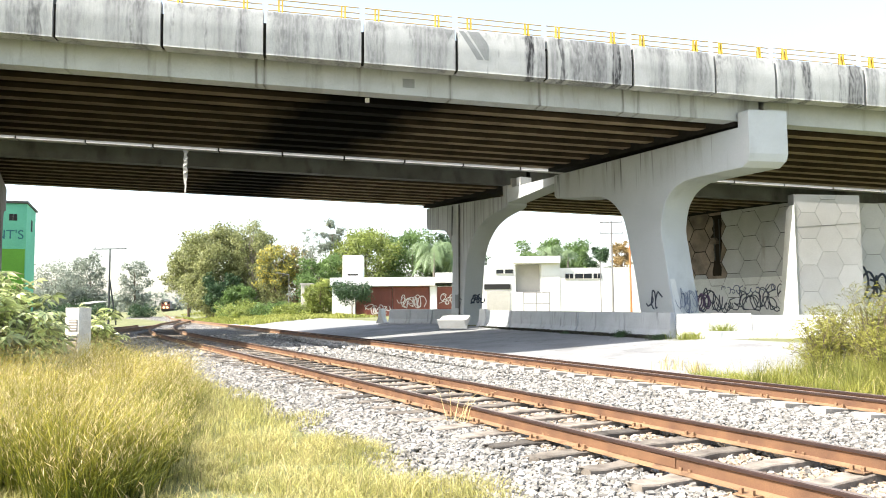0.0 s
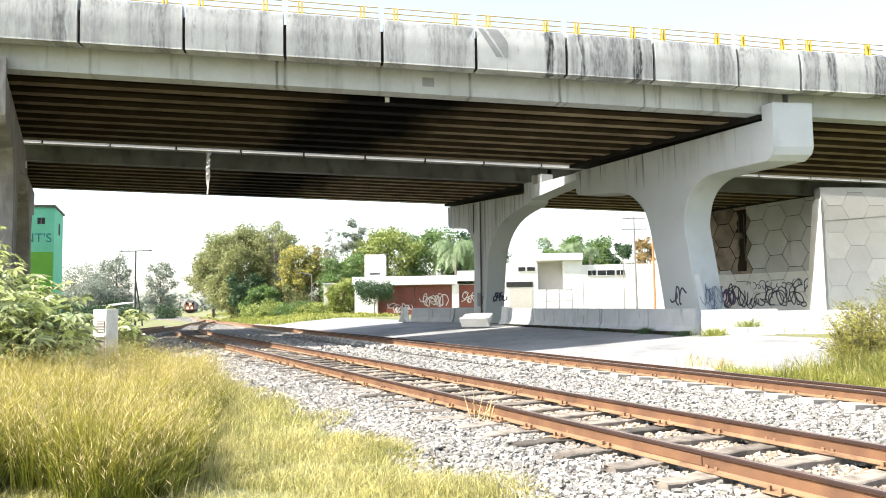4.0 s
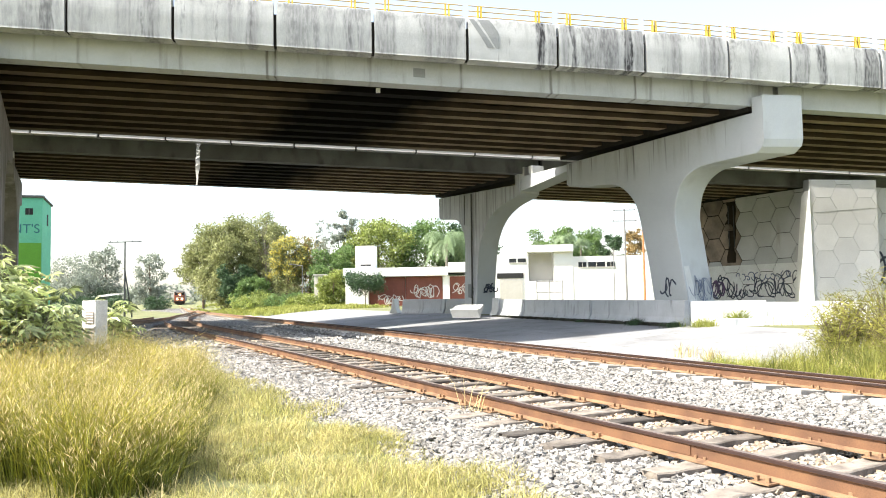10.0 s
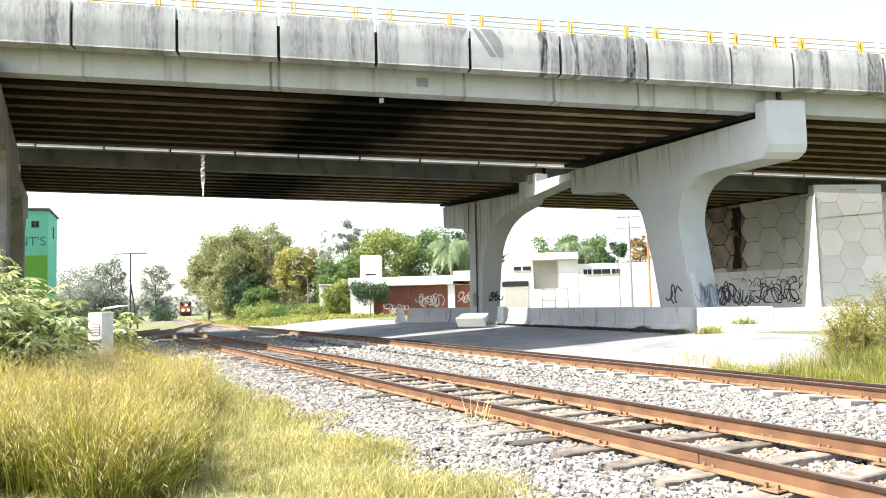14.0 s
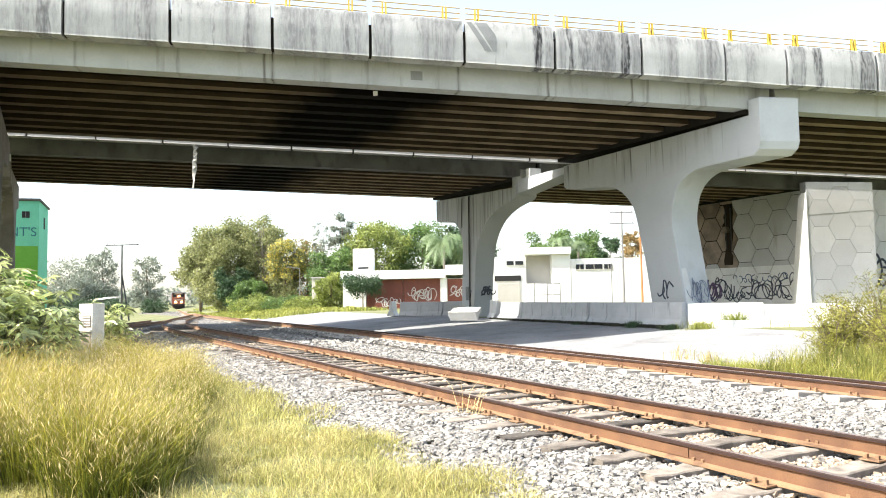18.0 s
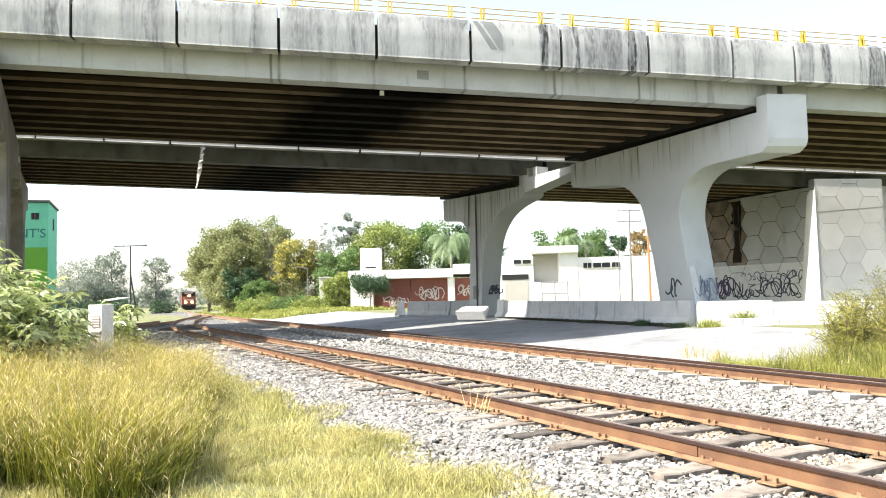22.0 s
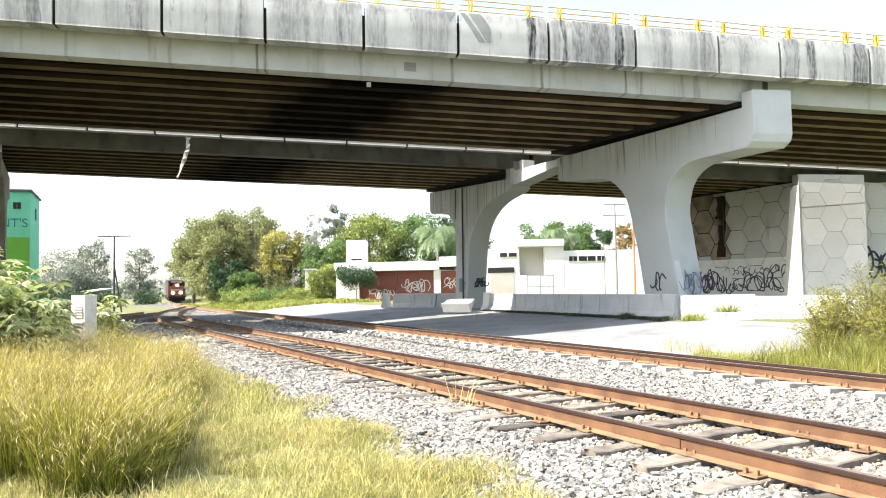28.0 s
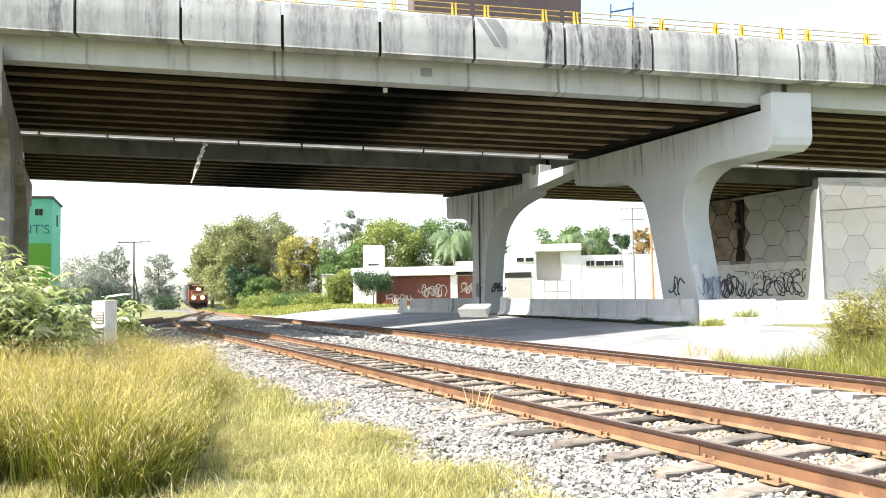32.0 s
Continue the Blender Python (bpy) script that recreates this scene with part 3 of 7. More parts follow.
def street():
    """The sloping concrete street beside the main track, in joined slabs."""
    top = empty("street")
    tagged(top, "sloping pale concrete street in worn slabs", "street", kind="structure")
    for i in range(14):
        for j in range(2):
            s0, s1 = -4 + 6.0 * i, -4 + 6.0 * (i + 1) - 0.03
            shift = main_n((s0 + s1) / 2) - 10
            n0, n1 = 13.3 + shift + 4.4 * j, 13.3 + shift + 4.4 * (j + 1) - 0.03
            bm = bmesh.new()
            lower = [bm.verts.new(at(s, n, ground_z(s, n) - 0.12)) for s, n in ((s0, n0), (s0, n1), (s1, n1), (s1, n0))]
            upper = [bm.verts.new(at(s, n, ground_z(s, n) + 0.025)) for s, n in ((s0, n0), (s0, n1), (s1, n1), (s1, n0))]
            bm.faces.new(upper), bm.faces.new(lower[::-1])
            for k in range(4):
                bm.faces.new((lower[k], lower[(k + 1) % 4], upper[(k + 1) % 4], upper[k]))
            part("slab", bm, street_concrete, top)


street()


# ---- railway ----
def ballast_z(s, n):
    m = n - (main_n(s) - 10.0)
    e = n - (side_n(s) - 5.04)
    left = min(1.0, max(0.0, (e - 3.2) / 1.1))
    right = min(1.0, max(0.0, (13.0 - m) / 1.2))
    return (-0.04 + 0.18 * left if right >= 1 else -0.3 + 0.44 * right) - fall(s)


def ballast():
    ss = [-8 + 0.8 * k for k in range(60)] + [40 + 3 * k for k in range(30)] + [130 + 12 * k for k in range(24)]
    verts, k = [], 26
    for s in ss:
        lo, hi = (side_n(s) - 5.04 if s < 86 else main_n(s) - 10) + 3.2, main_n(s) + 3.05
        for j in range(k):
            n = lo + (hi - lo) * j / (k - 1)
            verts.append(at(s, n, ballast_z(s, n)))
    faces = [(i * k + j, i * k + j + 1, (i + 1) * k + j + 1, (i + 1) * k + j) for i in range(len(ss) - 1) for j in range(k - 1)]
    ob = new("ballast_bed", raw("ballast_bed", verts, faces, ballast_bed))
    tagged(ob, "bed of pale crushed stone under both tracks", "ballast", kind="structure")


ballast()


def ballast_stones():
    """Single stones, thick near the eye and thinner further on."""
    rng = np.random.default_rng(3)
    cube = np.array([(x, y, z) for z in (-1, 1) for y in (-1, 1) for x in (-1, 1)], float)
    quads = np.array([(4, 5, 7, 6), (0, 1, 5, 4), (2, 6, 7, 3), (0, 4, 6, 2), (1, 3, 7, 5)])  # the hidden underside stays open
    spots = []
    for s0, s1, count, size in ((-8, 1.0, 4500, 0.045), (1.0, 6.5, 30000, 0.0205), (6.5, 12, 32000, 0.0215), (12, 22, 32000, 0.028), (22, 40, 11000, 0.055)):
        s = rng.uniform(s0, s1, count)
        n = rng.uniform(3.2, 12.9, count)
        if s1 < 23:
            s, n = np.concatenate([s, rng.uniform(s0, s1, count // 3)]), np.concatenate([n, rng.uniform(3.6, 7.4, count // 3)])
        spots += [(a, b + (main_n(a) - 10 if b > 9 else 0), size * rng.uniform(0.6, 1.45)) for a, b in zip(s, n)]
    verts, faces, base, skins = [], [], 0, []
    for s, n, r in spots:
        for c in (5.795, main_n(s) + 0.755):
            if abs(n - c) < 0.87 and abs(abs(n - c) - 0.755) < 0.078:
                break
        else:
            z = ballast_z(s, n)
            on_side, on_main_track = abs(n - 5.795) < 1.5, abs(n - main_n(s) - 0.755) < 1.36
            inside = on_side or on_main_track
            if inside:
                first, pitch = (5.44, 0.69) if on_side else (5.92, 0.63)
                off = (s - first + pitch / 2) % pitch - pitch / 2
                if abs(off) < 0.105 + 0.4 * r and rng.random() < 0.96:
                    continue
            z += rng.uniform(0.028, 0.066) - (0.034 if abs(n - 5.795) < 0.7 else 0.012 if on_side else 0.0)
            if on_main_track:
                z -= 0.14 * max(0.0, n - main_n(s)) / 1.51
            a, b = rng.uniform(0, 6.28), rng.uniform(-0.45, 0.45)
            turn = np.array(Euler((b, rng.uniform(-0.45, 0.45), a)).to_matrix())
            body = cube * rng.uniform(0.55, 1.0, (8, 3)) * np.array([1.4, 1.1, 0.6]) * r
            p = at(s, n, z)
            verts.append(body @ turn.T + np.array(p))
            faces.append(quads + base)
            skins += [1 if abs(n - 5.795) < 0.78 + 0.3 * rng.random() and rng.random() < 0.62 else 0] * 5
            base += 8
    ob = new("ballast_stones", raw("ballast_stones", np.concatenate(verts).tolist(), np.concatenate(faces).tolist(), stone))
    ob.data.materials.append(rusty_stone)
    ob.data.polygons.foreach_set("material_index", skins)
    tagged(ob, "loose pale grey crushed stones between the rails", "ballast", kind="stuff")


ballast_stones()

RAIL_PROFILE = [(-0.07, -0.17), (0.07, -0.17), (0.07, -0.158), (0.012, -0.14), (0.009, -0.045), (0.036, -0.032), (0.037, -0.008),
                (0.028, 0), (-0.028, 0), (-0.037, -0.008), (-0.036, -0.032), (-0.009, -0.045), (-0.012, -0.14), (-0.07, -0.158)]


def rail(parent, path, turn, stations, drop=0.0):
    frames = []
    for s in stations:
        c, cross = at(s, path(s), RAIL - fall(s) - drop), (N - U * turn(s)).normalized()
        frames.append(lambda p, q, c=c, cross=cross: c + cross * p + Vector((0, 0, q)))
    ob = part("rail", sweep(bmesh.new(), RAIL_PROFILE, frames), rail_rust, parent, "rusty steel rail with a worn bright head")
    ob.data.materials.append(rail_shine)
    ob.data.materials.append(rail_side)
    ob.data.materials.append(rail_web)
    for f in ob.data.polygons:
        if RAIL - drop - 0.139 < f.center.z < RAIL - drop - 0.05:
            f.material_index = 3
        if f.center.z > RAIL - drop - 0.046 and abs(f.normal.z) < 0.9:
            f.material_index = 2
        if f.normal.z > 0.7 and f.center.z > RAIL - drop - 0.003:
            f.material_index = 1
    return ob


def tie_mesh(name, length, width, height, mat, seed, wear=0.0):
    """A sleeper in many cross sections; wear splinters its ends and edges and sinks its top."""
    rng = random.Random(seed)
    bm = bmesh.new()
    rings, k = [], 16 if wear else 6
    for i in range(k + 1):
        x = length * (i / k - 0.5)
        end = i in (0, k)
        lo, hi = -width / 2 + rng.uniform(-0.4, 1) * wear, width / 2 - rng.uniform(-0.4, 1) * wear
        sink = rng.uniform(0, 0.6) * wear
        ring = [(lo, -height), (hi, -height), (hi, -0.012 - sink), (hi - 0.014, -sink), (0.0, -sink - rng.uniform(0, 0.5) * wear), (lo + 0.014, -sink), (lo, -0.012 - sink)]
        rings.append([bm.verts.new((x + (rng.uniform(-2.2, 2.2) * wear if end else 0), y, z)) for y, z in ring])
    for a, b in zip(rings, rings[1:]):
        for c in range(7):
            bm.faces.new((a[c], a[(c + 1) % 7], b[(c + 1) % 7], b[c]))
    bm.faces.new(rings[0][::-1]), bm.faces.new(rings[-1])
    mesh = finish(bm, name)
    mesh.materials.append(mat)
    return mesh


def track(name, label, path, turn, tie_mat, length, first, pitch, end, cant=0.0):
    top = empty(name)
    tagged(top, label, "railway track")
    stations = [-8, 0, 8, 16, 24, 32, 40] + [44 + 3 * k for k in range(200) if 44 + 3 * k <= end]
    for off in (0, 1.51):
        rail(top, lambda s, o=off: path(s) + o, turn, stations, cant * off / 1.51)
    worn = 0.028 if tie_mat is tie_wood else 0.004
    meshes = [tie_mesh("tie", length, 0.24, 0.2, tie_mat, k, worn) for k in range(7)]
    bm = boxed(-0.14, 0.14, -0.09, 0.09, 0, 0.014, bevel=0.004)
    for x, y in ((-0.085, -0.05), (-0.09, 0.05), (0.085, 0.05), (0.09, -0.05)):
        box(bm, x - 0.016, x + 0.016, y - 0.016, y + 0.016, 0.012, 0.055, bevel=0.004)
    plate = finish(bm, "tie_plate")
    plate.materials.append(rail_rust)
    rng = random.Random(5)
    s = first - 12 * pitch
    while s < min(end, 62):
        n = path(s) + 0.755
        m = Matrix.Translation(at(s + rng.uniform(-1, 1) * worn, n + rng.uniform(-3.5, 3.5) * worn, RAIL - 0.172 - fall(s) - cant / 2 - 0.055 * min(1.0, max(0.0, (s - 34) / 10)))) @ pose(0, 0, 0, 0, math.degrees(cant / 1.51), 28.6 - math.degrees(turn(s)) + rng.uniform(-80, 80) * worn)
        t = part("tie", meshes[rng.randrange(7)], tie_mat, top)
        t.matrix_world = m
        if s < 22:
            for side in (-0.755, 0.755):
                p = part("tie_plate", plate, rail_rust, t)
                p.matrix_parent_inverse = Matrix()
                p.matrix_basis = pose(side, 0, 0.001)
        s += pitch
    # the far ties, too small to tell apart
    bm = bmesh.new()
    while s < end:
        c, cross = at(s, path(s) + 0.755, RAIL - 0.252 - fall(s)), (N - U * turn(s)).normalized()
        prism(bm, [(-0.11, -0.1), (0.11, -0.1), (0.11, 0), (-0.11, 0)], lambda p, q, e, c=c, x=cross: c + x * e + Vector((-x.y, x.x, 0)) * p + Vector((0, 0, q)), -length / 2, length / 2)
        s += pitch
    tagged(part("far_ties", bm, tie_mat, top), kind="stuff")
    return top


siding = track("railway_track", "rusty siding on weathered wooden ties in pale ballast", side_n, side_turn, tie_wood, 2.9, 5.44, 0.69, 89)
track("railway_track", "rusty main track on pale concrete ties", main_n, main_turn, tie_concrete, 2.6, 5.92, 0.63, 400, 0.14)


def joint_bar(track_ob, s, n, side):
    bm = boxed(-0.45, 0.45, -0.004, 0.004, -0.135, -0.05, bevel=0.003)
    bar = part("joint_bar", bm, rail_web, track_ob, "rusty bolted joint bar on the rail")
    bar.matrix_world = Matrix.Translation(at(s, n + side * 0.017, RAIL)) @ pose(0, 0, 0, 0, 0, 118.6)
    for k in (-0.3, -0.12, 0.12, 0.3):
        bolt = part("bolt", tube(bmesh.new(), (k, 0, -0.088), (k, -0.045 * -side, -0.088), 0.02, sides=6), rail_rust, bar)


joint_bar(siding, 5.35, 5.04, -1)
joint_bar(siding, 12.6, 6.55, -1)


def spur_track():
    """An old spur that leaves the siding and runs off behind the shrubs, on its own pale bank."""
    line, lean = (lambda s: 7.55 - 0.31 * (60 - s)), (lambda s: 0.31)
    top = empty("railway_track")
    tagged(top, "disused spur track half sunk in pale gravel", "railway track")
    for off in (0, 1.51):
        rail(top, lambda s, o=off: line(s) - 1.4 + o, lean, [22, 30, 38, 46, 54, 62])
    mesh = tie_mesh("tie", 2.6, 0.23, 0.16, tie_wood, 31, 0.028)
    for k in range(42):
        s = 24 + 0.9 * k
        part("tie", mesh, tie_wood, top).matrix_world = Matrix.Translation(at(s, line(s) - 0.65, RAIL - 0.172 - fall(s))) @ pose(0, 0, 0, 0, 0, 28.6 - math.degrees(0.31))
    bm = bmesh.new()
    sweep(bm, [(-2.6, -0.1), (-1.7, 0.2), (1.9, 0.2), (2.9, -0.1)], [lambda p, q, s=s: at(s, line(s) - 0.65 + p, q - fall(s)) for s in (20, 30, 40, 50, 60, 68)])
    bank = part("gravel_bank", bm, ballast_bed)
    tagged(bank, "bank of pale gravel under the spur", "ballast", kind="structure")


spur_track()


# ---- piers ----
PIER_N = 24.42


def smooth(points, k=6):
    """A Catmull-Rom curve through points."""
    p = [points[0], *points, points[-1]]
    out = []
    for a, b, c, d in zip(p, p[1:], p[2:], p[3:]):
        for i in range(k):
            t = i / k
            out.append(tuple(0.5 * (2 * b[j] + (c[j] - a[j]) * t + (2 * a[j] - 5 * b[j] + 4 * c[j] - d[j]) * t * t + (3 * b[j] - a[j] - 3 * c[j] + d[j]) * t ** 3) for j in (0, 1)))
    return out + [points[-1]]


def bridge_pier(label, n0, near, far, near_curve, far_curve, top_near, top_far, thick=1.45, mat=None, skew=0.0):
    """A hammerhead pier in the plane along the rails; profile of (distance along the row, height). skew turns its near end square to the bridge."""
    profile = [(near + 0.5, top_near - 0.57), (near + 0.5, top_near + 0.05), (near, top_near + 0.05)] + near_curve[0] + smooth(near_curve[1]) + smooth(far_curve[1][::-1]) + far_curve[0][::-1] + [(far, top_far - 0.12)]
    bm = prism(bmesh.new(), profile, lambda p, q, e: U * (p - skew * e * min(1.0, max(0.0, (near + 2.9 - p) / 2.3))) + N * (n0 + e) + Vector((0, 0, q)), 0, thick)
    bm.normal_update()
    edges = [e for e in bm.edges if len(e.link_faces) == 2 and abs(e.link_faces[0].normal.dot(e.link_faces[1].normal)) < 0.3 and any(len(f.verts) > 4 for f in e.link_faces)]
    bmesh.ops.bevel(bm, geom=edges, offset=0.05, segments=2, affect="EDGES", profile=0.5)
    ob = part("bridge_pier", bm, mat or pier_concrete)
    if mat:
        ob.data.materials.append(brown_pier if mat is brown_pier else pier_concrete)
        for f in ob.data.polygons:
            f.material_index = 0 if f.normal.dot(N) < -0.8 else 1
    tagged(ob, label, "bridge pier", "bridge piers")
    return ob


P1 = U.dot(Vector((12.12, 28.8, 0)))
LEFT_N = -3.6
LEFT_S, LEFT_Z = 9.5, 1.05  # the left row stands further along the rails, under the higher end of the deck


def outer_pier(label, n0, shift, up, mat):
    """The pier under the nearer bridge: its near end is square to the bridge."""
    b, h = P1 + shift, lambda z: z + up * min(1.0, z / 4.0)
    near = [(2.6, 7.0), (3.4, 6.92), (4.05, 6.62), (4.5, 6.1), (4.72, 5.4), (4.76, 4.8), (4.63, 4.05), (4.46, 3.03), (4.22, 1.6), (4.0, 0.1)]
    far = [(12.0, 7.3), (10.86, 7.18), (9.3, 7.03), (8.55, 6.88), (7.88, 6.49), (7.31, 5.87), (7.04, 5.17), (6.81, 4.21), (6.5, 2.87), (6.05, 0.1)]
    return bridge_pier(label, n0, b - 0.07, b + 12.55, ([(b - 0.07, h(7.55)), (b + 0.02, h(7.25)), (b + 0.3, h(7.04))], [(b + p, h(q)) for p, q in near]),
                       ([(b + 12.55, h(7.5)), (b + 12.4, h(7.36))], [(b + p, h(q)) for p, q in far]), 9.25 + up, 8.75 + up, thick=1.6, mat=mat, skew=0.336)


def inner_pier(label, n0, shift, up, mat):
    """The pier under the further bridge."""
    b, h = P1 + shift, lambda z: z + up * min(1.0, z / 4.0)
    near = [(17.4, 7.45), (18.95, 7.16), (19.9, 6.85), (20.7, 6.42), (21.47, 5.68), (22.02, 4.62), (22.3, 3.15), (22.5, 1.3), (22.6, 0.1)]
    far = [(27.2, 6.98), (25.84, 6.91), (25.1, 6.75), (24.55, 6.4), (24.1, 5.8), (23.9, 5.1), (23.93, 4.3), (24.1, 2.0), (24.25, 0.1)]
    return bridge_pier(label, n0, b + 17.15, b + 27.68, ([(b + 17.15, h(7.6))], [(b + p, h(q)) for p, q in near]),
                       ([(b + 27.68, h(7.2)), (b + 27.5, h(7.02))], [(b + p, h(q)) for p, q in far]), 8.75 + up, 8.69 + up, mat=mat)


pier_a = outer_pier("grey concrete hammerhead pier with sprayed scrawls behind a barrier", PIER_N, 0.0, 0.0, stained_pier)
pier_b = inner_pier("grey concrete hammerhead pier with stains and small scrawls", PIER_N, 0.0, 0.0, streaked_pier)
pier_c = outer_pier("grey concrete hammerhead pier behind leafy shrubs", LEFT_N, LEFT_S, LEFT_Z, brown_pier)
pier_d = inner_pier("brown-grey concrete hammerhead pier beside a green building", LEFT_N, LEFT_S, LEFT_Z, brown_pier)
# The light on this block is put in as a white material.
part("stop_block", prism(bmesh.new(), [(P1 + LEFT_S + 16.7, 9.5), (P1 + LEFT_S + 17.14, 9.5), (P1 + LEFT_S + 17.14, 10.5), (P1 + LEFT_S + 16.7, 10.5)], lambda p, q, e: U * p + N * (LEFT_N + e) + Vector((0, 0, q)), 0.1, 1.45), white_wash_sun, pier_d, "concrete block at the cap's end, whitened as if lit")
beam = prism(bmesh.new(), [(P1 + 12.2, 8.6), (P1 + 12.2, 8.28), (P1 + 17.3, 7.72), (P1 + 17.3, 8.6)], lambda p, q, e: U * p + N * (PIER_N + e) + Vector((0, 0, q)), 0.1, 1.3)
part("tie_beam", beam, pier_concrete, pier_b, "pale beam between two pier caps")
for s0, z0, z1, r in ((22.97, 0.5, 8.3, 0.05), (23.86, 6.3, 8.3, 0.035)):
    pipe = tube(bmesh.new(), U * (P1 + s0) + N * (PIER_N - 0.06) + Vector((0, 0, z0)), U * (P1 + s0 - 0.12) + N * (PIER_N - 0.06) + Vector((0, 0, z1)), r, sides=8)
    part("drain_pipe", pipe, roof_dark, pier_b, "dark drain pipe down the pier")
part("conduit_box", boxed(-0.2, 0.2, -0.16, 0.02, -0.45, 0.45, bevel=0.02), patch_grey, pier_b, "small grey box on the drain pipe").matrix_world = Matrix.Translation(U * (P1 + 23.35) + N * (PIER_N - 0.02) + Vector((0, 0, 1.85))) @ pose(0, 0, 0, 0, 0, 118.6)
for lo, hi, z0, z1 in ((16.75, 17.15, 8.6, 9.15), (15.9, 16.3, 8.62, 9.1)):
    bm = prism(bmesh.new(), [(P1 + lo, z0), (P1 + hi, z0), (P1 + hi, z1), (P1 + lo, z1)], lambda p, q, e: U * p + N * (PIER_N + e) + Vector((0, 0, q)), 0.1, 0.9)
    part("stop_block", bm, clean_panel, pier_b, "pale concrete block on the pier cap")


# ---- bridges ----
GIRDER = [(-0.25, 0), (0.25, 0), (0.25, 0.17), (0.11, 0.36), (0.11, 0.95), (0.4, 1.08), (0.4, 1.2), (-0.4, 1.2), (-0.4, 1.08), (-0.11, 0.95), (-0.11, 0.36), (-0.25, 0.17)]
FASCIA = [(0.0, 0), (0.66, 0), (0.66, 0.17), (0.44, 0.36), (0.44, 1.2), (0.0, 1.2)]
PANEL = 3.42
JOINT = -15.49


def skew_a(n, b):
    """The place along a bridge where a row across the rails at n meets the line b."""
    base = N.dot(DECK + W * b)
    return (n - base) / N.dot(V)


def panel_profile():
    """The parapet's section: outward and up; bulging outside, flat inside."""
    out = smooth([(0.62, 0.03), (0.07, 0.02), (0.03, 0.09), (0.008, 0.55), (0.0, 0.95), (0.05, 1.42), (0.09, 1.60), (0.12, 1.62)], 4)
    return out + [(0.42, 1.62), (0.5, 1.25), (0.62, 0.62)]


